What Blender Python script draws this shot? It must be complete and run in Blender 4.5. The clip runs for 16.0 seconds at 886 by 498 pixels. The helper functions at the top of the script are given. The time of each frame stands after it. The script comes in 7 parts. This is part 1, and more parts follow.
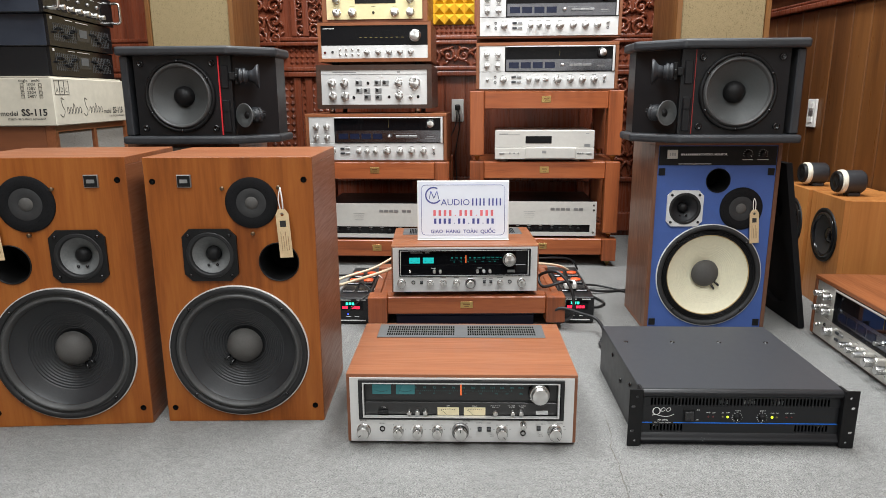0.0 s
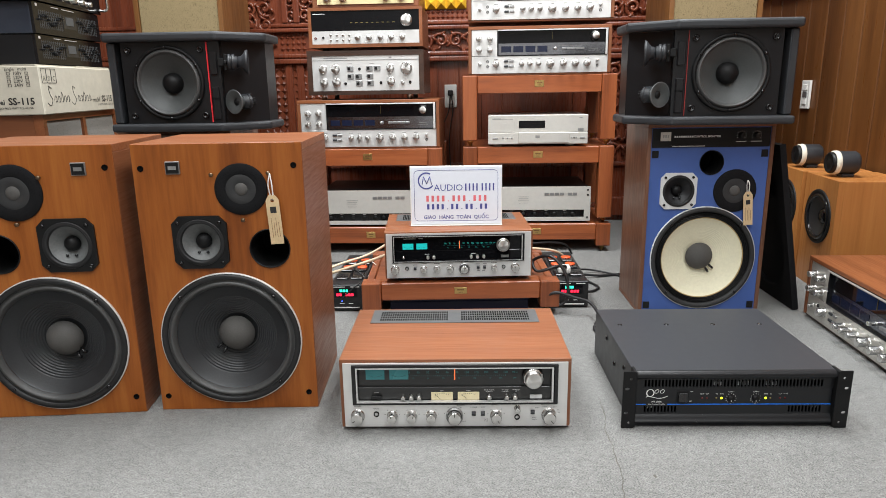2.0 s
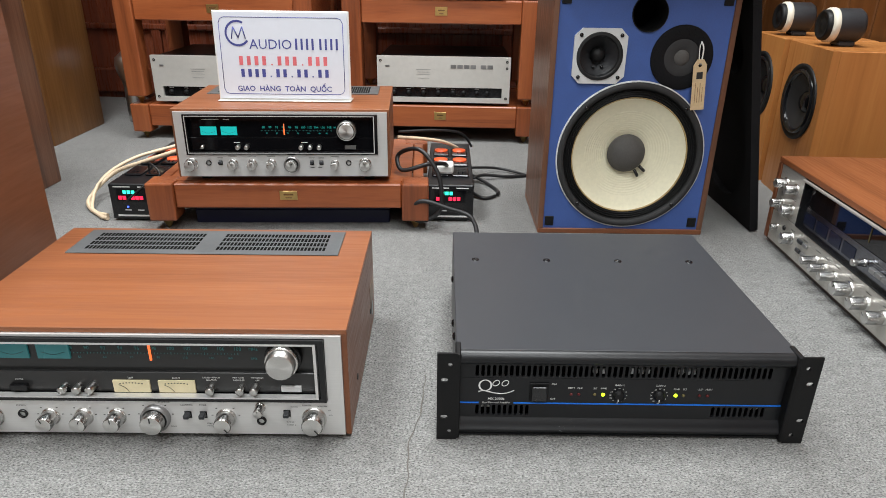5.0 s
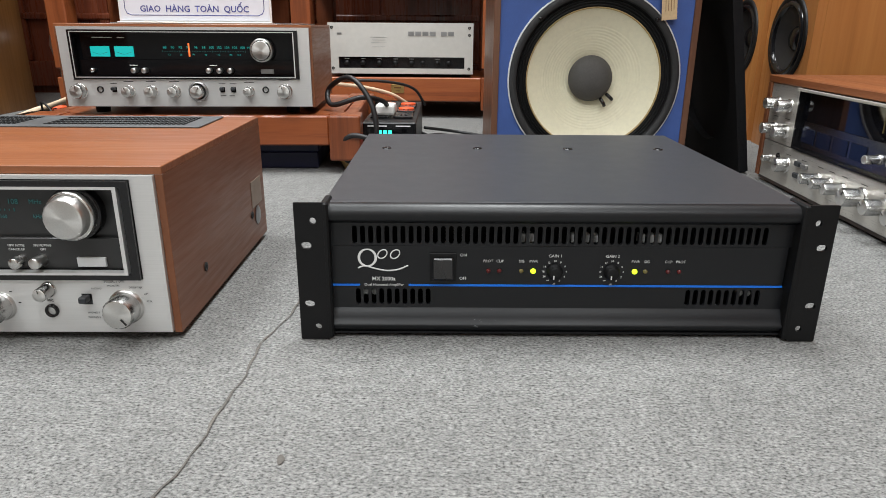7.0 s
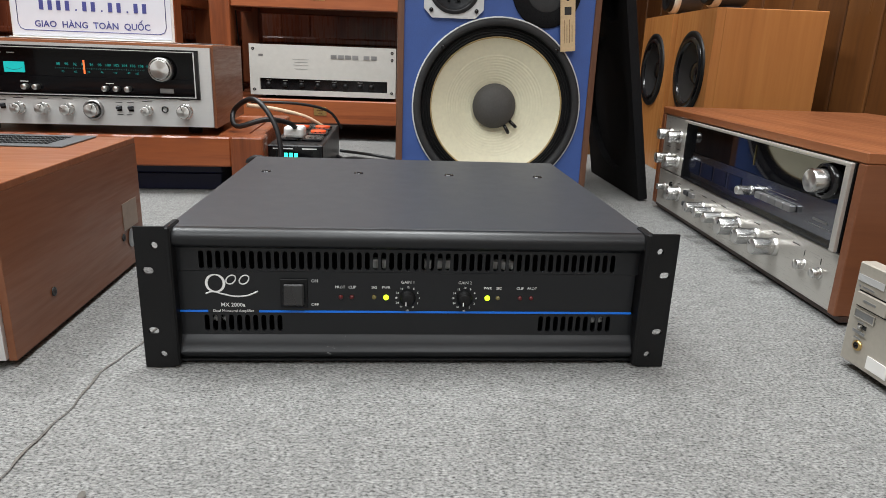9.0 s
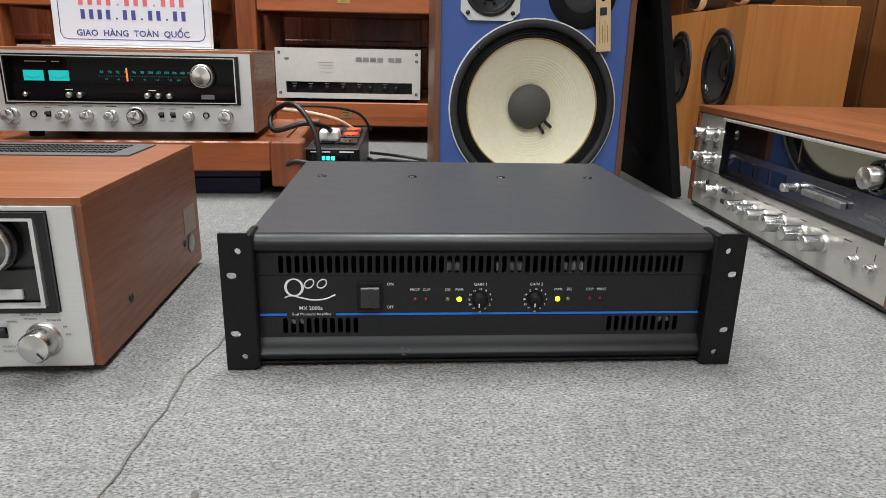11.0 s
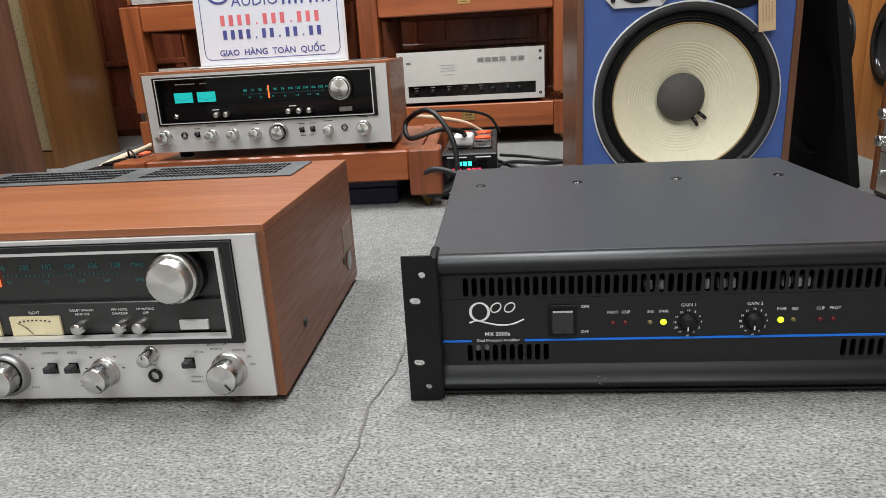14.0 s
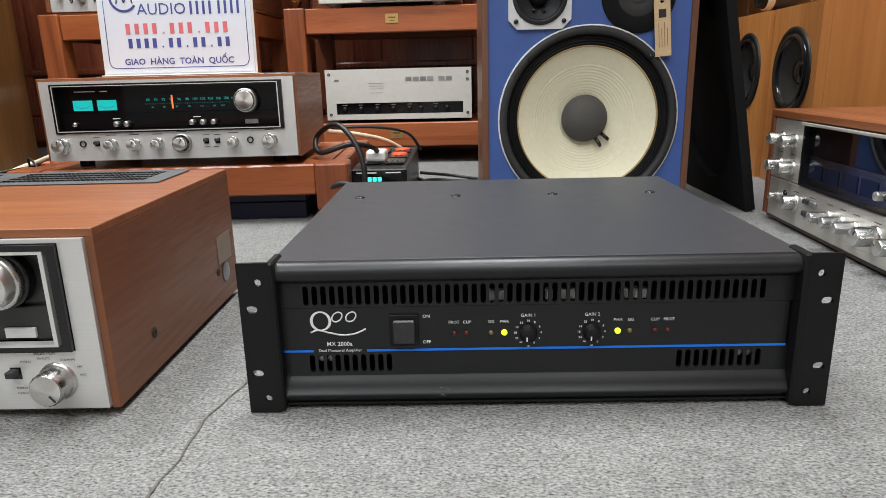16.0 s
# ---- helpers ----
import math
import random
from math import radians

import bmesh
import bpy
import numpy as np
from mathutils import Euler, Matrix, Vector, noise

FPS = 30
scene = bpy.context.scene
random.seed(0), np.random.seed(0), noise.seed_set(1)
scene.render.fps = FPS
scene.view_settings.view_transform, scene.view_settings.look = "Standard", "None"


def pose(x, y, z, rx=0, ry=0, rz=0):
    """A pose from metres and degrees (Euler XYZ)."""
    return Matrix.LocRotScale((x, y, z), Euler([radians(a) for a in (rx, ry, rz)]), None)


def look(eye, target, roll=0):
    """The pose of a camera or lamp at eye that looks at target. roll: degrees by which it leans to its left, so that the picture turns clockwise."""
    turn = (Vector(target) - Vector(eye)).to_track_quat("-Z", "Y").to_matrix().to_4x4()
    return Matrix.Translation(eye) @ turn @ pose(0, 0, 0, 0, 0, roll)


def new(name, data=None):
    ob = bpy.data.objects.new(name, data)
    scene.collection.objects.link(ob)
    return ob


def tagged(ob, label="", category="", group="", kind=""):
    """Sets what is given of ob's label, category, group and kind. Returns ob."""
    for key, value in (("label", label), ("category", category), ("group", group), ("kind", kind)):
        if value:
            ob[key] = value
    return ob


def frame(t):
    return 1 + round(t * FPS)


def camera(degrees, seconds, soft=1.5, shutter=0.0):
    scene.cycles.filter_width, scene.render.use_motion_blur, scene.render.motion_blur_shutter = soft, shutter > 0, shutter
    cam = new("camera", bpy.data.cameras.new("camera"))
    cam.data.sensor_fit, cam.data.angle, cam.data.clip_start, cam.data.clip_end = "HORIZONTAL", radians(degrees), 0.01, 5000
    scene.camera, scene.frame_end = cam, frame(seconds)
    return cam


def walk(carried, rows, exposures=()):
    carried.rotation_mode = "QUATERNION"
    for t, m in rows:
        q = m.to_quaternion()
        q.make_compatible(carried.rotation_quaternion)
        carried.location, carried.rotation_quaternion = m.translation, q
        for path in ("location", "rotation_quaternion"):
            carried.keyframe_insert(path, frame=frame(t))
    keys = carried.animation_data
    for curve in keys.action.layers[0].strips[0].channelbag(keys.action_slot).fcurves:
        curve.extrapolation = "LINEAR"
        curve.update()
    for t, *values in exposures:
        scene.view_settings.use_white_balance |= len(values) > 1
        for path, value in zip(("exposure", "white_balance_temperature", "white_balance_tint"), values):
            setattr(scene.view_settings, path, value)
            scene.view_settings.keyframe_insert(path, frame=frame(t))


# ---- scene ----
cam = camera(67.8, 16.0, soft=0.5)
PATH = [
    (0, (-0.304, -1.335, 0.744), (-0.442, 0.609, 0.295), -0.3),
    (0.5, (-0.303, -1.334, 0.74), (-0.446, 0.608, 0.284), -0.5),
    (1, (-0.302, -1.334, 0.744), (-0.449, 0.609, 0.29), -0.7),
    (1.5, (-0.299, -1.336, 0.74), (-0.444, 0.604, 0.274), -0.9),
    (2, (-0.295, -1.328, 0.734), (-0.422, 0.609, 0.25), -0.9),
    (2.5, (-0.3, -1.321, 0.732), (-0.43, 0.613, 0.238), -1.1),
    (3, (-0.29, -1.318, 0.728), (-0.449, 0.61, 0.219), -0.9),
    (3.5, (-0.303, -1.17, 0.622), (-0.497, 0.747, 0.086), 1.3),
    (3.7, (-0.262, -1.095, 0.635), (-0.492, 0.791, -0.080), -1.8),
    (4, (-0.217, -1.007, 0.653), (-0.239, 0.815, -0.17), 0.3),
    (4.2, (-0.147, -0.933, 0.7), (-0.158, 0.88, -0.144), 1.0),
    (6.3, (0.101, -0.571, 0.296), (-0.036, 1.313, -0.362), -0.7),
    (6.5, (0.114, -0.567, 0.291), (0.01, 1.322, -0.358), -0.3),
    (7, (0.152, -0.562, 0.281), (0.089, 1.331, -0.36), 0.4),
    (7.5, (0.21, -0.555, 0.286), (0.207, 1.345, -0.339), 1.7),
    (8, (0.247, -0.552, 0.274), (0.318, 1.349, -0.342), 2.2),
    (8.5, (0.243, -0.553, 0.277), (0.316, 1.358, -0.307), 2.6),
    (8.7, (0.243, -0.555, 0.281), (0.324, 1.358, -0.296), 2.4),
    (10.8, (0.191, -0.569, 0.292), (0.26, 1.348, -0.274), 0.9),
    (11, (0.181, -0.568, 0.291), (0.245, 1.346, -0.287), 1.2),
    (11.5, (0.171, -0.567, 0.293), (0.23, 1.344, -0.295), 2.2),
    (12, (0.173, -0.573, 0.295), (0.229, 1.337, -0.295), 1.2),
    (12.5, (0.186, -0.588, 0.302), (0.256, 1.324, -0.281), 0.5),
    (13, (0.208, -0.603, 0.319), (0.287, 1.314, -0.247), 0.8),
    (13.5, (0.164, -0.545, 0.303), (0.022, 1.354, -0.31), -0.5),
    (14, (0.103, -0.513, 0.294), (-0.145, 1.385, -0.285), -3.2),
    (14.5, (0.096, -0.501, 0.273), (-0.16, 1.395, -0.31), -3.3),
    (15, (0.119, -0.493, 0.277), (-0.091, 1.413, -0.293), -4.0),
    (15.5, (0.149, -0.497, 0.277), (-0.053, 1.42, -0.258), -3.4),
    (16, (0.199, -0.502, 0.278), (0.08, 1.425, -0.243), -1.4),
]
walk(cam, [(t, look(eye, target, roll)) for t, eye, target, roll in PATH],
     exposures=((0, 0.08), (3, 0.08), (4, 0.0), (6.5, -0.02), (11, 0.0), (16, 0.04)))

# ---- world and light ----
world = bpy.data.worlds.new("world")
scene.world = world
world.use_nodes = True
bgn = world.node_tree.nodes["Background"]
bgn.inputs[0].default_value = (0.9, 0.95, 1.0, 1)
bgn.inputs[1].default_value = 0.02


def ceiling_lamp(x, y, z, w, d, power):
    """A fluorescent ceiling panel: an area lamp with its frame round it."""
    lamp = bpy.data.lights.new("panel_light", "AREA")
    lamp.shape, lamp.size, lamp.size_y, lamp.energy = "RECTANGLE", w, d, power
    lamp.color = (0.955, 0.99, 1.0)
    ob = new("panel_light", lamp)
    ob.matrix_world = pose(x, y, z)


LAMP_SPOTS = [(-1.05, 0.62), (0.35, 0.62), (-1.4, -1.0), (0.3, -1.0), (-0.6, -2.3), (1.0, -2.3)]
for lx, ly in LAMP_SPOTS:
    ceiling_lamp(lx, ly, 2.66, 0.6, 1.15, 66 if ly > 0 else 29)


# ---- materials ----
def nodes_of(name):
    m = bpy.data.materials.new(name)
    m.use_nodes = True
    t = m.node_tree
    return m, t, t.nodes["Principled BSDF"]


def node(t, kind, **kw):
    n = t.nodes.new(kind)
    for k, v in kw.items():
        n.inputs[k.replace("_", " ")].default_value = v
    return n


def coords(t, scale=(1, 1, 1), rand=0.0):
    tc = t.nodes.new("ShaderNodeTexCoord")
    mp = t.nodes.new("ShaderNodeMapping")
    mp.inputs["Scale"].default_value = scale
    t.links.new(tc.outputs["Object"], mp.inputs["Vector"])
    if rand:
        oi = t.nodes.new("ShaderNodeObjectInfo")
        mul = t.nodes.new("ShaderNodeMath")
        mul.operation, mul.inputs[1].default_value = "MULTIPLY", rand
        t.links.new(oi.outputs["Random"], mul.inputs[0])
        cb = t.nodes.new("ShaderNodeCombineXYZ")
        for i in range(3):
            t.links.new(mul.outputs[0], cb.inputs[i])
        t.links.new(cb.outputs[0], mp.inputs["Location"])
    return mp.outputs["Vector"]


def ramp(t, fac, stops):
    r = t.nodes.new("ShaderNodeValToRGB")
    e = r.color_ramp.elements
    while len(e) < len(stops):
        e.new(0.5)
    for el, (p, c) in zip(e, stops):
        el.position, el.color = p, (*c, 1)
    t.links.new(fac, r.inputs["Fac"])
    return r.outputs["Color"]


def bump(t, bsdf, height, strength, dist=0.002):
    b = node(t, "ShaderNodeBump", Strength=strength, Distance=dist)
    t.links.new(height, b.inputs["Height"])
    t.links.new(b.outputs["Normal"], bsdf.inputs["Normal"])


def wood(name, dark, mid, light, scale=(1, 1, 0.06), rough=0.38, freq=22.0, coat=0.15, spec=0.5, lo=0.24, hi=0.78):
    """Veneer whose grain runs along the axis with the small scale."""
    m, t, p = nodes_of(name)
    v = coords(t, scale, rand=7.0)
    n1 = node(t, "ShaderNodeTexNoise", Scale=freq, Detail=6.0, Roughness=0.62, Distortion=0.6)
    n2 = node(t, "ShaderNodeTexNoise", Scale=freq * 9, Detail=3.0, Roughness=0.6)
    n3 = node(t, "ShaderNodeTexNoise", Scale=freq * 0.22, Detail=2.0)
    for n in (n1, n2, n3):
        t.links.new(v, n.inputs["Vector"])
    mix = t.nodes.new("ShaderNodeMath")
    mix.operation = "MULTIPLY_ADD"
    t.links.new(n2.outputs["Fac"], mix.inputs[0])
    mix.inputs[1].default_value = 0.35
    t.links.new(n1.outputs["Fac"], mix.inputs[2])
    add = t.nodes.new("ShaderNodeMath")
    add.operation = "MULTIPLY_ADD"
    t.links.new(n3.outputs["Fac"], add.inputs[0])
    add.inputs[1].default_value = 0.45
    t.links.new(mix.outputs[0], add.inputs[2])
    sub = t.nodes.new("ShaderNodeMath")
    sub.operation, sub.inputs[1].default_value = "SUBTRACT", 0.4
    t.links.new(add.outputs[0], sub.inputs[0])
    t.links.new(ramp(t, sub.outputs[0], [(lo, dark), (0.5, mid), (hi, light)]), p.inputs["Base Color"])
    t.links.new(ramp(t, n2.outputs["Fac"], [(0.3, (rough + 0.12,) * 3), (0.7, (rough - 0.06,) * 3)]), p.inputs["Roughness"])
    p.inputs["Coat Weight"].default_value = coat
    p.inputs["Coat Roughness"].default_value = 0.25
    p.inputs["Specular IOR Level"].default_value = spec
    bump(t, p, n2.outputs["Fac"], 0.12, 0.0006)
    return m


def plain(name, col, rough=0.5, metal=0.0, var=0.12, scale=60.0, bmp=0.0, emit=None, power=0.0, coat=0.0, spec=0.5, rvar=0.15):
    m, t, p = nodes_of(name)
    v = coords(t, rand=3.0)
    n = node(t, "ShaderNodeTexNoise", Scale=scale, Detail=4.0, Roughness=0.6)
    n2 = node(t, "ShaderNodeTexNoise", Scale=scale * 0.08, Detail=3.0)
    t.links.new(v, n.inputs["Vector"])
    t.links.new(v, n2.inputs["Vector"])
    ad = t.nodes.new("ShaderNodeMath")
    ad.operation = "ADD"
    t.links.new(n.outputs["Fac"], ad.inputs[0])
    t.links.new(n2.outputs["Fac"], ad.inputs[1])
    hv = t.nodes.new("ShaderNodeMath")
    hv.operation, hv.inputs[1].default_value = "MULTIPLY", 0.5
    t.links.new(ad.outputs[0], hv.inputs[0])
    lo, hi = tuple(c * (1 - var) for c in col), tuple(min(1, c * (1 + var)) for c in col)
    t.links.new(ramp(t, hv.outputs[0], [(0.35, lo), (0.65, hi)]), p.inputs["Base Color"])
    t.links.new(ramp(t, n2.outputs["Fac"], [(0.35, (max(0.03, rough * (1 - rvar)),) * 3), (0.65, (min(1, rough * (1 + rvar)),) * 3)]), p.inputs["Roughness"])
    p.inputs["Metallic"].default_value = metal
    p.inputs["Specular IOR Level"].default_value = spec
    p.inputs["Coat Weight"].default_value = coat
    if bmp:
        bump(t, p, n.outputs["Fac"], bmp, 0.001)
    if emit:
        p.inputs["Emission Color"].default_value = (*emit, 1)
        p.inputs["Emission Strength"].default_value = power
    return m


def chipped(name, col, bare):
    """Black paint with sparse small chips that show pale metal."""
    m, t, p = nodes_of(name)
    v = coords(t, (0.6, 1, 1))
    n = node(t, "ShaderNodeTexNoise", Scale=330.0, Detail=3.0, Roughness=0.7)
    w = node(t, "ShaderNodeTexNoise", Scale=16.0, Detail=2.0)
    for q in (n, w):
        t.links.new(v, q.inputs["Vector"])
    mu = t.nodes.new("ShaderNodeMath")
    mu.operation = "MULTIPLY"
    t.links.new(n.outputs["Fac"], mu.inputs[0])
    t.links.new(w.outputs["Fac"], mu.inputs[1])
    t.links.new(ramp(t, mu.outputs[0], [(0.0, col), (0.490, col), (0.510, bare)]), p.inputs["Base Color"])
    t.links.new(ramp(t, w.outputs["Fac"], [(0.3, (0.34,) * 3), (0.7, (0.44,) * 3)]), p.inputs["Roughness"])
    p.inputs["Specular IOR Level"].default_value = 0.36
    return m


def brushed(name, col, rough=0.32, metal=0.85):
    m, t, p = nodes_of(name)
    v = coords(t, (2, 60, 260), rand=3.0)
    n = node(t, "ShaderNodeTexNoise", Scale=9.0, Detail=4.0, Roughness=0.7)
    t.links.new(v, n.inputs["Vector"])
    t.links.new(ramp(t, n.outputs["Fac"], [(0.3, tuple(c * 0.93 for c in col)), (0.7, col)]), p.inputs["Base Color"])
    t.links.new(ramp(t, n.outputs["Fac"], [(0.3, (rough + 0.08,) * 3), (0.7, (rough - 0.05,) * 3)]), p.inputs["Roughness"])
    p.inputs["Metallic"].default_value = metal
    bump(t, p, n.outputs["Fac"], 0.04, 0.0004)
    return m


def turned(name, col, rough):
    """Metal turned on a lathe: the highlight stretches across its circular scratches."""
    m, t, p = nodes_of(name)
    v = coords(t)
    n = node(t, "ShaderNodeTexNoise", Scale=900.0, Detail=2.0)
    t.links.new(v, n.inputs["Vector"])
    t.links.new(ramp(t, n.outputs["Fac"], [(0.3, tuple(q * 0.92 for q in col)), (0.7, col)]), p.inputs["Base Color"])
    p.inputs["Metallic"].default_value = 1.0
    p.inputs["Roughness"].default_value = rough
    p.inputs["Anisotropic"].default_value = 0.85
    tg = t.nodes.new("ShaderNodeTangent")
    tg.direction_type, tg.axis = "RADIAL", "Y"
    t.links.new(tg.outputs["Tangent"], p.inputs["Tangent"])
    return m


def carpet_material():
    m, t, p = nodes_of("grey_carpet")
    v = coords(t)
    vs = coords(t, (0.7, 1.15, 1))
    a = node(t, "ShaderNodeTexNoise", Scale=430.0, Detail=3.0, Roughness=0.7)
    b = node(t, "ShaderNodeTexVoronoi", Scale=300.0)
    c = node(t, "ShaderNodeTexNoise", Scale=5.0, Detail=5.0, Roughness=0.65)
    d = node(t, "ShaderNodeTexNoise", Scale=85.0, Detail=4.0, Roughness=0.72)
    t.links.new(vs, a.inputs["Vector"])
    t.links.new(vs, b.inputs["Vector"])
    t.links.new(v, c.inputs["Vector"])
    t.links.new(vs, d.inputs["Vector"])
    base = ramp(t, a.outputs["Fac"], [(0.32, (0.060, 0.059, 0.057)), (0.46, (0.232, 0.231, 0.225)), (0.68, (0.425, 0.421, 0.405))])
    mott = ramp(t, c.outputs["Fac"], [(0.3, (0.82, 0.82, 0.82)), (0.7, (1, 1, 1))])
    mid = ramp(t, d.outputs["Fac"], [(0.34, (0.74, 0.74, 0.74)), (0.60, (1, 1, 1))])
    mx = t.nodes.new("ShaderNodeMix")
    mx.data_type, mx.blend_type = "RGBA", "MULTIPLY"
    mx.inputs[0].default_value = 1.0
    t.links.new(base, mx.inputs[6])
    t.links.new(mott, mx.inputs[7])
    mx2 = t.nodes.new("ShaderNodeMix")
    mx2.data_type, mx2.blend_type = "RGBA", "MULTIPLY"
    mx2.inputs[0].default_value = 1.0
    t.links.new(mx.outputs[2], mx2.inputs[6])
    t.links.new(mid, mx2.inputs[7])
    t.links.new(mx2.outputs[2], p.inputs["Base Color"])
    p.inputs["Roughness"].default_value = 0.95
    p.inputs["Specular IOR Level"].default_value = 0.15
    ad = t.nodes.new("ShaderNodeMath")
    ad.operation = "ADD"
    t.links.new(a.outputs["Fac"], ad.inputs[0])
    t.links.new(b.outputs["Distance"], ad.inputs[1])
    bump(t, p, ad.outputs[0], 0.7, 0.003)
    return m


def cloth(name, dark, light, scale=420.0, vert=1.0):
    m, t, p = nodes_of(name)
    v = coords(t, (1, 1, vert))
    a = node(t, "ShaderNodeTexNoise", Scale=scale, Detail=2.0, Roughness=0.8)
    b = node(t, "ShaderNodeTexVoronoi", Scale=scale * 0.35)
    for n in (a, b):
        t.links.new(v, n.inputs["Vector"])
    sm = t.nodes.new("ShaderNodeMath")
    sm.operation = "MULTIPLY"
    t.links.new(a.outputs["Fac"], sm.inputs[0])
    ck = ramp(t, b.outputs["Distance"], [(0.08, (0.45,) * 3), (0.3, (1, 1, 1))])
    t.links.new(ck, sm.inputs[1])
    t.links.new(ramp(t, sm.outputs[0], [(0.2, dark), (0.5, light)]), p.inputs["Base Color"])
    p.inputs["Roughness"].default_value = 0.92
    p.inputs["Specular IOR Level"].default_value = 0.12
    bump(t, p, sm.outputs[0], 0.5, 0.0015)
    return m


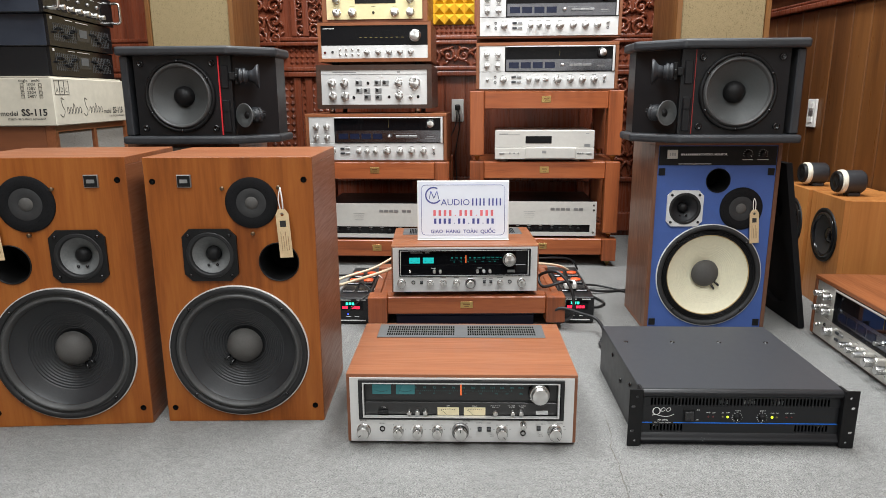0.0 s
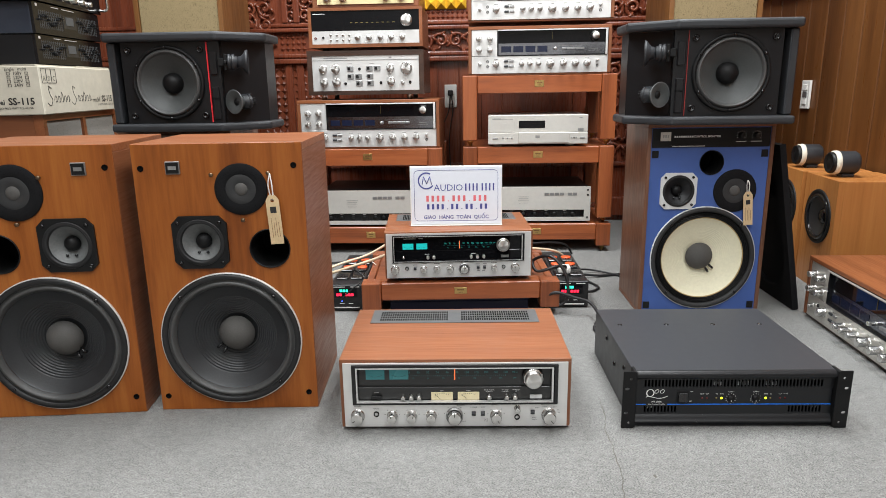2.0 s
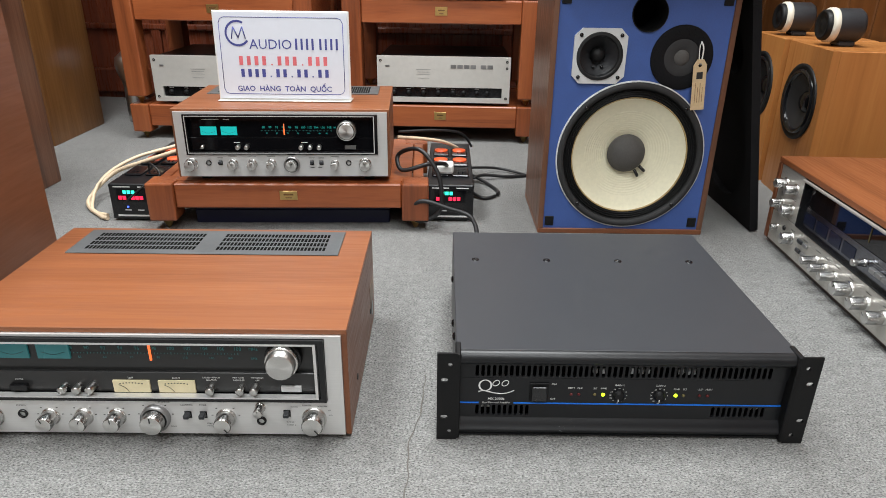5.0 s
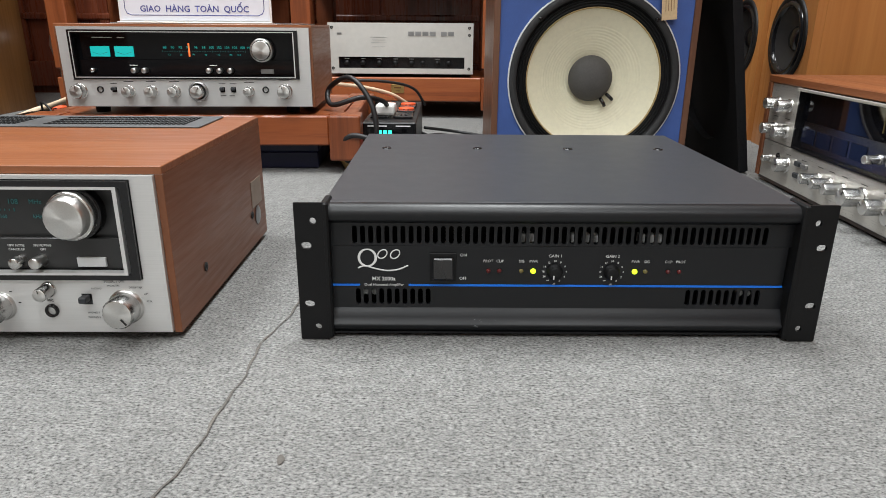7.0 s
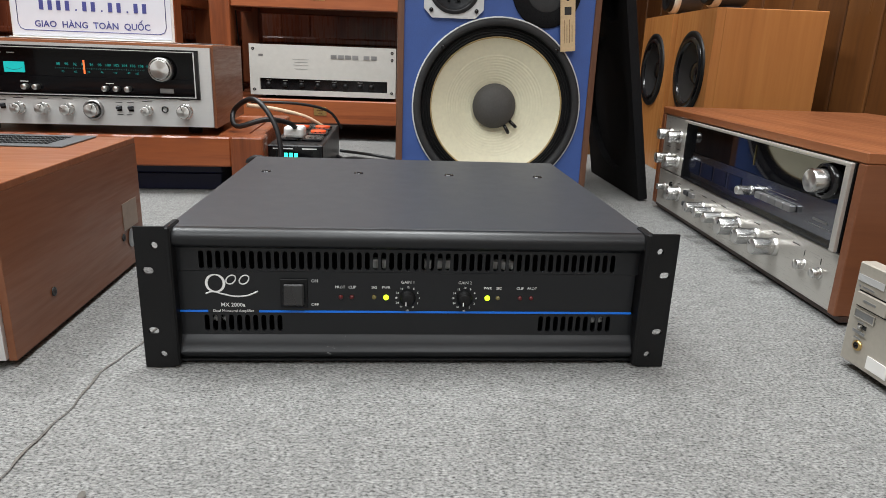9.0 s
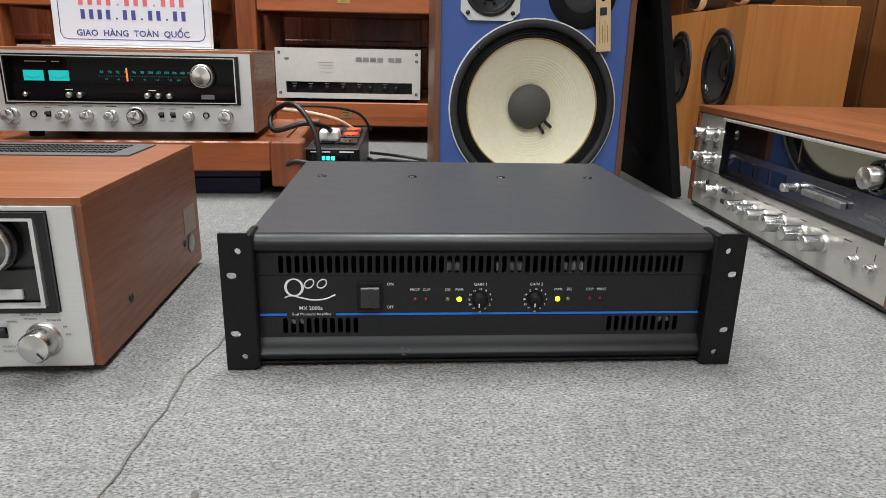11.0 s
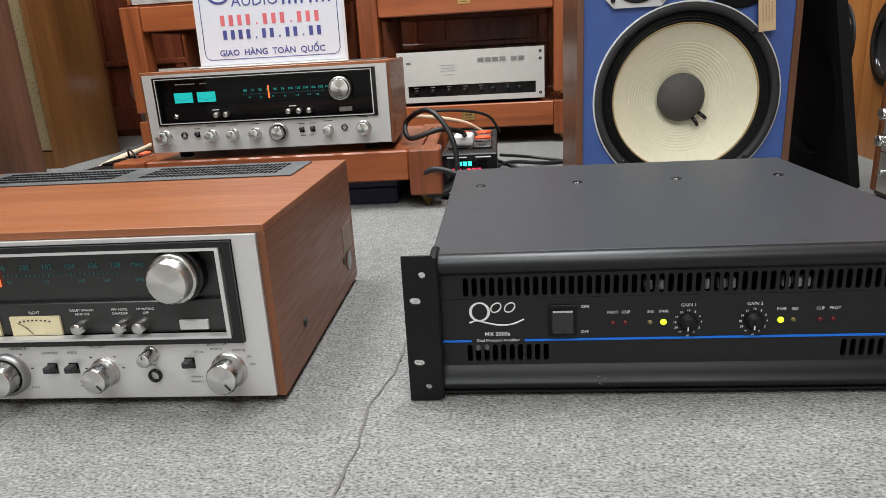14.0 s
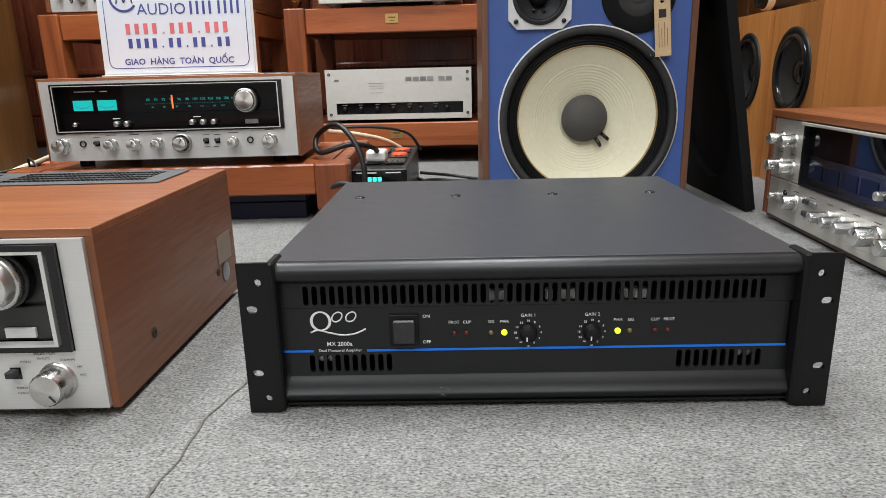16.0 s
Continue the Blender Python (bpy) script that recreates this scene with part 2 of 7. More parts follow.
M = {
    "carpet": carpet_material(),
    "teak_v": wood("teak_vertical", (0.165, 0.042, 0.0075), (0.285, 0.082, 0.0145), (0.37, 0.122, 0.025), scale=(1, 1, 0.075), freq=15.0, coat=0.0, spec=0.28, lo=0.26, hi=0.74),
    "teak_h": wood("teak_lengthwise", (0.168, 0.053, 0.018), (0.228, 0.074, 0.026), (0.285, 0.099, 0.036), scale=(0.05, 1, 1)),
    "teak_side": wood("walnut_side", (0.158, 0.052, 0.020), (0.188, 0.064, 0.025), (0.218, 0.077, 0.032), scale=(1, 0.06, 1)),
    "walnut_v": wood("walnut_vertical", (0.06, 0.026, 0.014), (0.13, 0.056, 0.03), (0.20, 0.09, 0.05)),
    "rack": wood("rack_wood", (0.155, 0.036, 0.011), (0.295, 0.077, 0.023), (0.39, 0.118, 0.040), scale=(0.07, 1, 1), rough=0.34, coat=0.25),
    "rack_v": wood("rack_leg_wood", (0.145, 0.036, 0.011), (0.265, 0.070, 0.022), (0.36, 0.110, 0.038), rough=0.34, coat=0.25),
    "case_dark": wood("dark_case_wood", (0.02, 0.01, 0.006), (0.045, 0.02, 0.012), (0.08, 0.036, 0.022), scale=(0.06, 1, 1)),
    "oak": wood("honey_veneer", (0.31, 0.108, 0.026), (0.425, 0.164, 0.042), (0.51, 0.22, 0.062), freq=9.0),
    "gold_side": wood("golden_oak", (0.100, 0.040, 0.010), (0.155, 0.064, 0.017), (0.22, 0.098, 0.028), freq=14.0),
    "wall_wood": wood("wall_plank_wood", (0.055, 0.020, 0.006), (0.108, 0.040, 0.011), (0.160, 0.064, 0.019), freq=10.0, rough=0.33),
    "carved": wood("carved_dark_wood", (0.085, 0.019, 0.009), (0.175, 0.043, 0.020), (0.26, 0.075, 0.037), freq=12.0, rough=0.26, coat=0.3),
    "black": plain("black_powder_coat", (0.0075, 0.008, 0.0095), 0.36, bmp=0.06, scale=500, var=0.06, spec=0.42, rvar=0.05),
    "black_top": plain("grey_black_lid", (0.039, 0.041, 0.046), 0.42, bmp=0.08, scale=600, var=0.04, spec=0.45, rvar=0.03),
    "black_soft": plain("black_plastic", (0.0075, 0.0075, 0.008), 0.5, bmp=0.1, scale=300, spec=0.25),
    "charcoal": plain("charcoal_plastic", (0.024, 0.026, 0.030), 0.5, bmp=0.15, scale=260),
    "rocker_black": plain("satin_black", (0.014, 0.014, 0.015), 0.26, var=0.05, spec=0.6),
    "black_worn": chipped("chipped_black_paint", (0.0075, 0.008, 0.0098), (0.16, 0.165, 0.17)),
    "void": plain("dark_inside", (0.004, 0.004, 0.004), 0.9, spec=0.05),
    "rubber": plain("black_rubber", (0.018, 0.018, 0.019), 0.45, scale=150, spec=0.35),
    "cone": plain("black_paper_cone", (0.021, 0.022, 0.0245), 0.46, bmp=0.2, scale=200, var=0.2),
    "cone_grey": plain("grey_cone", (0.13, 0.135, 0.135), 0.5, bmp=0.15, scale=200, var=0.2),
    "cone_dark": plain("dark_grey_paper_cone", (0.058, 0.062, 0.062), 0.55, bmp=0.2, scale=200, var=0.15, spec=0.4),
    "surround_grey": plain("grey_rubber_roll", (0.062, 0.062, 0.062), 0.40, scale=150),
    "felt_grey": plain("dark_grey_felt", (0.024, 0.024, 0.025), 0.75, bmp=0.2, scale=400),
    "bronze": plain("dark_bronze", (0.17, 0.115, 0.07), 0.35, metal=0.8),
    "seam": plain("carpet_edge", (0.115, 0.104, 0.094), 0.95, var=0.35, scale=400),
    "carpet_spot": plain("carpet_stain", (0.105, 0.095, 0.085), 0.95, var=0.3, scale=500),
    "knob_side": plain("ribbed_knob_metal", (0.56, 0.555, 0.545), 0.26, metal=1.0, var=0.06),
    "dome": plain("dust_dome", (0.078, 0.074, 0.070), 0.75, bmp=0.25, scale=300, var=0.15),
    "cream_ring": plain("off_white_plastic", (0.66, 0.62, 0.52), 0.45, var=0.04),
    "cream_cone": plain("cream_paper_cone", (0.80, 0.755, 0.565), 0.8, bmp=0.15, scale=120, var=0.06),
    "alu": brushed("brushed_aluminium", (0.78, 0.775, 0.765), 0.34, 0.5),
    # darker, warmer copy of alu: shade on the side-facing floor receiver put into colour
    "alu_warm": brushed("shaded_warm_aluminium", (0.60, 0.575, 0.53), 0.30, 0.6),
    "dial_glass": plain("smoked_dial_glass", (0.005, 0.005, 0.007), 0.05, var=0.05, spec=0.9, coat=0.6),
    "alu_dark": plain("cast_metal", (0.36, 0.36, 0.36), 0.4, metal=0.8),
    "chrome": plain("polished_knob_metal", (0.70, 0.69, 0.67), 0.27, metal=1.0, var=0.04),
    "knob_face": turned("turned_knob_face", (0.78, 0.77, 0.75), 0.34),
    "white_metal": plain("pale_painted_metal", (0.62, 0.63, 0.63), 0.45, var=0.05),
    "deck_metal": plain("champagne_brown_metal", (0.45, 0.415, 0.355), 0.40, metal=0.35, var=0.06, scale=200),
    "champagne": plain("champagne_metal", (0.62, 0.60, 0.56), 0.38, metal=0.35, var=0.05),
    "cream_face": plain("cream_gold_faceplate", (0.72, 0.62, 0.36), 0.35, metal=0.3, var=0.05),
    "glass": plain("black_dial_glass", (0.005, 0.005, 0.006), 0.06, var=0.05, spec=0.22),
    "dial_grey": plain("dark_grey_dial", (0.028, 0.028, 0.028), 0.22, var=0.1),
    "blue": plain("blue_baffle_paint", (0.050, 0.104, 0.33), 0.6, bmp=0.25, scale=420, var=0.1),
    "blue_face": plain("blue_grey_fascia", (0.29, 0.30, 0.335), 0.20, metal=1.0),
    "meter_blue": plain("unlit_blue_meter", (0.010, 0.014, 0.034), 0.12),
    "teal": plain("teal_meter", (0.02, 0.20, 0.20), 0.25, emit=(0.0, 0.55, 0.52), power=0.72),
    "teal_dim": plain("dim_teal_meter", (0.04, 0.13, 0.14), 0.25, emit=(0.02, 0.28, 0.30), power=0.17),
    "dial_text": plain("teal_dial_print", (0.02, 0.12, 0.13), 0.4, emit=(0.01, 0.30, 0.28), power=0.14),
    "teal_print": plain("lit_teal_dial_print", (0.02, 0.15, 0.15), 0.4, emit=(0.0, 0.50, 0.46), power=0.42),
    "needle": plain("lit_orange_needle", (0.5, 0.08, 0.02), 0.4, emit=(1.0, 0.20, 0.05), power=1.1),
    "red_led": plain("red_display", (0.3, 0.0, 0.02), 0.4, emit=(1.0, 0.02, 0.06), power=2.0),
    "green_led": plain("green_display", (0.0, 0.3, 0.2), 0.4, emit=(0.05, 1.0, 0.65), power=1.6),
    "lime_led": plain("lime_lamp", (0.4, 0.6, 0.02), 0.3, emit=(0.66, 1.0, 0.02), power=2.4),
    "blue_led": plain("blue_lamp", (0.0, 0.05, 0.5), 0.3, emit=(0.05, 0.1, 1.0), power=3.0),
    "dark_red": plain("unlit_red_lamp", (0.10, 0.012, 0.012), 0.25),
    "dark_amber": plain("unlit_amber_lamp", (0.16, 0.13, 0.05), 0.25),
    "ivory": plain("ivory_meter_face", (0.66, 0.58, 0.38), 0.4, emit=(0.6, 0.5, 0.28), power=0.12),
    "white": plain("white_print", (0.78, 0.78, 0.77), 0.5, var=0.03),
    "ink": plain("black_print", (0.02, 0.02, 0.02), 0.5),
    "blue_line": plain("bright_blue_stripe", (0.006, 0.16, 0.70), 0.4, var=0.04),
    "red_line": plain("red_stripe", (0.62, 0.02, 0.03), 0.45),
    "red_dark": plain("faded_red_stripe", (0.26, 0.022, 0.02), 0.5),
    "orange": plain("orange_socket_plastic", (0.80, 0.10, 0.025), 0.42),
    "paper": plain("white_card", (0.68, 0.71, 0.78), 0.55, var=0.02),
    "navy_ink": plain("navy_ink", (0.060, 0.070, 0.27), 0.5),
    "red_ink": plain("red_ink", (0.68, 0.15, 0.17), 0.5),
    "tag": plain("kraft_tag_card", (0.62, 0.46, 0.27), 0.75, bmp=0.1, scale=200),
    "carton": plain("cream_carton", (0.49, 0.455, 0.375), 0.8, bmp=0.1, scale=30, var=0.1),
    "kraft_tear": plain("torn_carton", (0.50, 0.40, 0.25), 0.9, scale=30),
    "brass": plain("brass", (0.62, 0.42, 0.16), 0.3, metal=0.9),
    "foam": plain("yellow_foam", (0.72, 0.42, 0.02), 0.85, bmp=0.2, scale=250),
    "beige_cloth": cloth("beige_grille_cloth", (0.055, 0.041, 0.020), (0.27, 0.208, 0.115), 470.0, 0.55),
    "grey_cloth": cloth("grey_grille_cloth", (0.12, 0.11, 0.10), (0.32, 0.31, 0.29), 420.0),
    "dark_cloth": cloth("dark_grille_cloth", (0.004, 0.004, 0.005), (0.012, 0.012, 0.013), 500.0),
    "navy_lid": plain("blue_black_lid", (0.022, 0.028, 0.042), 0.45, scale=200, bmp=0.05),
    "edge_glue": plain("tan_glue_edge", (0.42, 0.30, 0.13), 0.6, scale=200, var=0.2),
    "navy_box": plain("near_black_navy", (0.002, 0.003, 0.028), 0.55, scale=90),
    "cable": plain("black_cable", (0.012, 0.012, 0.013), 0.45),
    "cream_cable": plain("cream_cable", (0.70, 0.55, 0.38), 0.5),
    "white_plastic": plain("white_plastic", (0.78, 0.77, 0.74), 0.4, var=0.03),
    "beige_wall": plain("pale_beige_paint", (0.62, 0.60, 0.56), 0.8, scale=8),
    "stain": plain("sticker_residue", (0.30, 0.23, 0.18), 0.6, scale=90),
    "vent_grey": plain("grey_vent_metal", (0.085, 0.09, 0.093), 0.45, scale=300),
    "plaster": plain("white_plaster", (0.78, 0.77, 0.75), 0.8, scale=8),
    "lens": plain("lamp_diffuser", (0.9, 0.9, 0.9), 0.6, emit=(1.0, 0.97, 0.93), power=2.0),
    "black_gloss": plain("gloss_black", (0.008, 0.008, 0.009), 0.15),
}


# ---- building helpers ----
def box(bm, x0, y0, z0, x1, y1, z1, bev=0.0, seg=1):
    m = Matrix.Translation(((x0 + x1) / 2, (y0 + y1) / 2, (z0 + z1) / 2)) @ Matrix.Diagonal((x1 - x0, y1 - y0, z1 - z0, 1))
    vs = bmesh.ops.create_cube(bm, size=1, matrix=m)["verts"]
    if bev:
        es = {e for v in vs for e in v.link_edges}
        bmesh.ops.bevel(bm, geom=list(es), offset=bev, segments=seg, affect="EDGES", profile=0.5)
    return bm


def lathe(bm, cx, cz, prof, seg=32, y=0.0, axis="y"):
    """Turn a profile of (radius, depth into the front) round an axis that points out of the front."""
    rings = []
    for r, d in prof:
        ring = []
        for i in range(1 if r == 0 else seg):
            a = 2 * math.pi * i / seg
            if axis == "y":
                co = (cx + r * math.cos(a), y + d, cz + r * math.sin(a))
            elif axis == "z":
                co = (cx + r * math.cos(a), y + r * math.sin(a), cz + d)
            else:
                co = (cx + d, y + r * math.cos(a), cz + r * math.sin(a))
            ring.append(bm.verts.new(co))
        rings.append(ring)
    for a, b in zip(rings, rings[1:]):
        for i in range(seg):
            j = (i + 1) % seg
            if len(a) == 1 and len(b) > 1:
                f = bm.faces.new((a[0], b[i], b[j]))
            elif len(b) == 1 and len(a) > 1:
                f = bm.faces.new((a[i], b[0], a[j]))
            elif len(a) > 1:
                f = bm.faces.new((a[i], b[i], b[j], a[j]))
            else:
                continue
            f.smooth = True
    return bm


def ring2d(cx, cz, r, seg=32):
    return [(cx + r * math.cos(2 * math.pi * i / seg), cz + r * math.sin(2 * math.pi * i / seg)) for i in range(seg)]


def slot2d(cx, cz, w, h, seg=4):
    """A slot with round ends, upright or lying."""
    r, pts = min(w, h) / 2, []
    dx, dz = max(0, w / 2 - r), max(0, h / 2 - r)
    for k, (sx, sz) in enumerate(((1, 1), (-1, 1), (-1, -1), (1, -1))):
        for i in range(seg + 1):
            a = math.pi / 2 * (k + i / seg)
            pts.append((cx + sx * dx + r * math.cos(a), cz + sz * dz + r * math.sin(a)))
    out = []
    for q in pts:
        if not out or (q[0] - out[-1][0]) ** 2 + (q[1] - out[-1][1]) ** 2 > 1e-12:
            out.append(q)
    if (out[0][0] - out[-1][0]) ** 2 + (out[0][1] - out[-1][1]) ** 2 < 1e-12:
        out.pop()
    return out


def rect2d(x0, z0, x1, z1):
    return [(x0, z0), (x1, z0), (x1, z1), (x0, z1)]


def plate(bm, loops, y0, y1):
    """A front plate with holes: loops[0] is the outline, the others are holes; their walls reach from y0 to y1."""
    edges = []
    for lp in loops:
        a = [bm.verts.new((x, y0, z)) for x, z in lp]
        b = [bm.verts.new((x, y1, z)) for x, z in lp]
        for i in range(len(lp)):
            j = (i + 1) % len(lp)
            f = bm.faces.new((a[i], b[i], b[j], a[j]))
            edges.append(bm.edges.get((a[i], a[j])))
    r = bmesh.ops.triangle_fill(bm, use_beauty=True, use_dissolve=False, edges=edges, normal=(0, -1, 0))
    return bm


def tube(bm, pts, r, seg=8, steps=6, flat=1.0):
    """A round cord through the points, smoothed."""
    P = [Vector(p) for p in pts]
    Q = [P[0] * 2 - P[1]] + P + [P[-1] * 2 - P[-2]]
    line = []
    for i in range(1, len(Q) - 2):
        for s in range(steps):
            u = s / steps
            a, b, c, d = Q[i - 1], Q[i], Q[i + 1], Q[i + 2]
            line.append(0.5 * ((2 * b) + (c - a) * u + (2 * a - 5 * b + 4 * c - d) * u * u + (3 * b - a - 3 * c + d) * u ** 3))
    line.append(P[-1])
    rings = []
    for i, p in enumerate(line):
        d = (line[min(i + 1, len(line) - 1)] - line[max(i - 1, 0)]).normalized()
        up = Vector((0, 1, 0)) if abs(d.y) < 0.9 else Vector((1, 0, 0))
        s1 = d.cross(up).normalized()
        s2 = d.cross(s1).normalized()
        rings.append([bm.verts.new(p + s1 * r * math.cos(2 * math.pi * k / seg) + s2 * r * flat * math.sin(2 * math.pi * k / seg)) for k in range(seg)])
    for a, b in zip(rings, rings[1:]):
        for k in range(seg):
            f = bm.faces.new((a[k], a[(k + 1) % seg], b[(k + 1) % seg], b[k]))
            f.smooth = True
    bm.faces.new(rings[0][::-1])
    bm.faces.new(rings[-1])
    return bm


def mesh_of(name, bm, mat):
    bmesh.ops.recalc_face_normals(bm, faces=bm.faces)
    me = bpy.data.meshes.new(name)
    bm.to_mesh(me)
    bm.free()
    me.materials.append(M[mat])
    return me


def part(name, bm, mat, parent, label=""):
    ob = new(name, bm if isinstance(bm, bpy.types.Mesh) else mesh_of(name, bm, mat))
    ob.parent = parent
    if label:
        ob["label"] = label
    return ob


def sized(m, x, y=None, z=None):
    """A pose with the thing's proportions trimmed along its own axes."""
    return m @ Matrix.Diagonal((x, x if y is None else y, x if z is None else z, 1))


def at(ob, x, y, z):
    ob.location = (x, y, z)
    return ob


def thing(name, m, label, category, group=""):
    ob = new(name)
    ob.empty_display_size = 0.05
    ob.matrix_world = m
    return tagged(ob, label, category, group)


def solid(name, bm, mat, label="", category="", kind="", m=None):
    ob = new(name, mesh_of(name, bm, mat))
    if m is not None:
        ob.matrix_world = m
    return tagged(ob, label, category, "", kind)


def Bx(*a, **k):
    return box(bmesh.new(), *a, **k)


def La(*a, **k):
    return lathe(bmesh.new(), *a, **k)


def letters(parent, mat, items, y=-0.0006, name="lettering", m=None, bold=0.0):
    """Lines of print on a front: (text, x, z, size) each centred; joined into one mesh."""
    bm = bmesh.new()
    for s, x, z, size in items:
        cu = bpy.data.curves.new("print", "FONT")
        cu.offset = size * bold
        cu.body, cu.size, cu.align_x, cu.align_y, cu.resolution_u = s, size, "CENTER", "CENTER", 2
        ob = new("print", cu)
        dg = bpy.context.evaluated_depsgraph_get()
        me = bpy.data.meshes.new_from_object(ob.evaluated_get(dg))
        me.transform((m or Matrix.Identity(4)) @ pose(x, y, z, 90, 0, 0))
        bm.from_mesh(me)
        bpy.data.objects.remove(ob)
        bpy.data.curves.remove(cu)
        bpy.data.meshes.remove(me)
    return tagged(part(name, bm, mat, parent), kind="stuff")


def bars(parent, mat, items, y=-0.0006, name="print_bar"):
    """Print too small to read, as bars: (x, z, width, height)."""
    bm = bmesh.new()
    for x, z, w, h in items:
        box(bm, x - w / 2, y, z - h / 2, x + w / 2, y + 0.0005, z + h / 2)
    return tagged(part(name, bm, mat, parent), kind="stuff")


def bar_row(parent, mat, items, y, name):
    for x, z, w, h in items:
        part(name, Bx(x - w / 2, y, z - h / 2, x + w / 2, y + 0.0005, z + h / 2), mat, parent)


KNOBS = {}


def knob(parent, x, z, r, depth=0.018, y=0.0, mat="knob_side", face=True, mark=True, name="knob"):
    """A turned knob with a bright face, fine ribs and a pointer line."""
    key = (round(r, 4), round(depth, 4), mat, face, mark)
    if key not in KNOBS:
        seg = 40
        bm = bmesh.new()
        prof = [(r * 1.02, -depth * 0.15), (r, -depth * 0.22), (r, -depth * 0.92), (r * 0.9, -depth)]
        lathe(bm, 0, 0, prof, seg)
        for v in bm.verts:
            q = math.hypot(v.co.x, v.co.z)
            if abs(q - r) < 1e-5:
                i = round(math.atan2(v.co.z, v.co.x) / (2 * math.pi) * seg)
                if i % 2:
                    v.co.x *= 0.968
                    v.co.z *= 0.968
        body = mesh_of("knob", bm, mat)
        bm = bmesh.new()
        lathe(bm, 0, 0, [(r * 0.9, -depth), (r * 0.8, -depth - 0.0006), (0, -depth - 0.0004)], seg)
        cap = mesh_of("knob_cap", bm, "knob_face" if face else mat)
        line = mesh_of("pointer", Bx(-r * 0.05, -depth - 0.0012, r * 0.35, r * 0.05, -depth - 0.0003, r * 0.86), "ink" if face else "white")
        skirt = mesh_of("knob_skirt", La(0, 0, [(r * 1.16, 0), (r * 1.14, -depth * 0.12), (r * 1.0, -depth * 0.16)], 32), "chrome" if face else mat)
        KNOBS[key] = (body, cap, line, skirt)
    body, cap, line, skirt = KNOBS[key]
    ob = at(part(name, body, mat, parent), x, y, z)
    ob.rotation_euler = (0, math.radians(random.choice((-120, -60, -20, 0, 30, 80, 140))), 0)
    part("knob_cap", cap, mat, ob)
    part("knob_skirt", skirt, mat, ob)
    if mark:
        part("pointer", line, mat, ob)
    return ob


SHARED = {}


def shared(key, make):
    if key not in SHARED:
        SHARED[key] = make()
    return SHARED[key]


def small(parent, name, key, make, mat, x, y, z):
    me = shared(key, lambda: mesh_of(name, make(), mat))
    return at(part(name, me, mat, parent), x, y, z)


# ---- the room ----
ROOM = 0.4  # the racks and the back wall stand a little askew to the amplifier in front
bm = bmesh.new()
bmesh.ops.create_grid(bm, x_segments=40, y_segments=40, size=3.2, matrix=Matrix.Translation((-0.5, -0.6, 0)))
solid("floor", bm, "carpet", "grey speckled short-pile carpet floor", "floor", "structure")

# the seam where two carpet widths meet
bm = bmesh.new()
SEAM = ((-1.0, -0.16), (-0.5, -0.075), (-0.21, -0.035), (-0.135, -0.031), (-0.002, -0.033), (0.066, -0.021), (0.35, -0.035), (0.62, -0.02))
line = []
for y in np.arange(-1.0, 0.14, 0.012):
    k = max(i for i in range(len(SEAM) - 1) if SEAM[i][0] <= y)
    u = (y - SEAM[k][0]) / (SEAM[k + 1][0] - SEAM[k][0])
    line.append((SEAM[k][1] + u * (SEAM[k + 1][1] - SEAM[k][1]) + 0.0016 * math.sin(61 * y) + 0.0011 * math.sin(151 * y + 1), y))
prev = None
for i, (x, y) in enumerate(line):
    w = 0.0005 + 0.0009 * abs(math.sin(1.3 * i) * math.sin(0.37 * i))
    cur = (bm.verts.new((x - w, y, 0.0012)), bm.verts.new((x + w, y, 0.0012)))
    if prev:
        bm.faces.new((prev[0], prev[1], cur[1], cur[0]))
    prev = cur
solid("carpet_seam", bm, "seam", "dark seam between two carpet widths", "seam", "structure")

# a small trodden-in spot on the pile
bm = bmesh.new()
bm.faces.new([bm.verts.new((0.0031 * k * math.cos(q), 0.0046 * k * math.sin(q), 0.0010)) for q, k in ((0.52 * i, 1 + 0.3 * math.sin(5.1 * i)) for i in range(12))])
solid("carpet_stain", bm, "carpet_spot", "small dark spot trodden into the carpet", "stain", "structure", pose(0.030, -0.187, 0))

WALL_Y = 2.27
back = sized(pose(-0.452, WALL_Y, 0.028, 0, 0, ROOM), 1.03, 1.0, 1.03)
wall = solid("wall_back", Bx(-2.9, 0.0, -0.027, 2.6, 0.12, 2.59), "carved", "dark red-brown carved wooden wall panelling", "wall", "structure", back)


def scroll(bm, cx, cz, r, turns, sign, a0, rad):
    pts = []
    for i in range(15):
        u = i / 14
        a = a0 + sign * turns * 2 * math.pi * u
        q = r * (1 - 0.88 * u)
        pts.append((cx + q * math.cos(a), -0.012 - 0.006 * math.sin(math.pi * u), cz + q * math.sin(a)))
    tube(bm, pts, rad, seg=6, steps=2)


def leaf(bm, cx, cz, length, ang, rad):
    pts = [(cx, -0.010, cz), (cx + 0.5 * length * math.cos(ang + 0.25), -0.02, cz + 0.5 * length * math.sin(ang + 0.25)),
           (cx + length * math.cos(ang), -0.010, cz + length * math.sin(ang))]
    tube(bm, pts, rad, seg=6, steps=3)


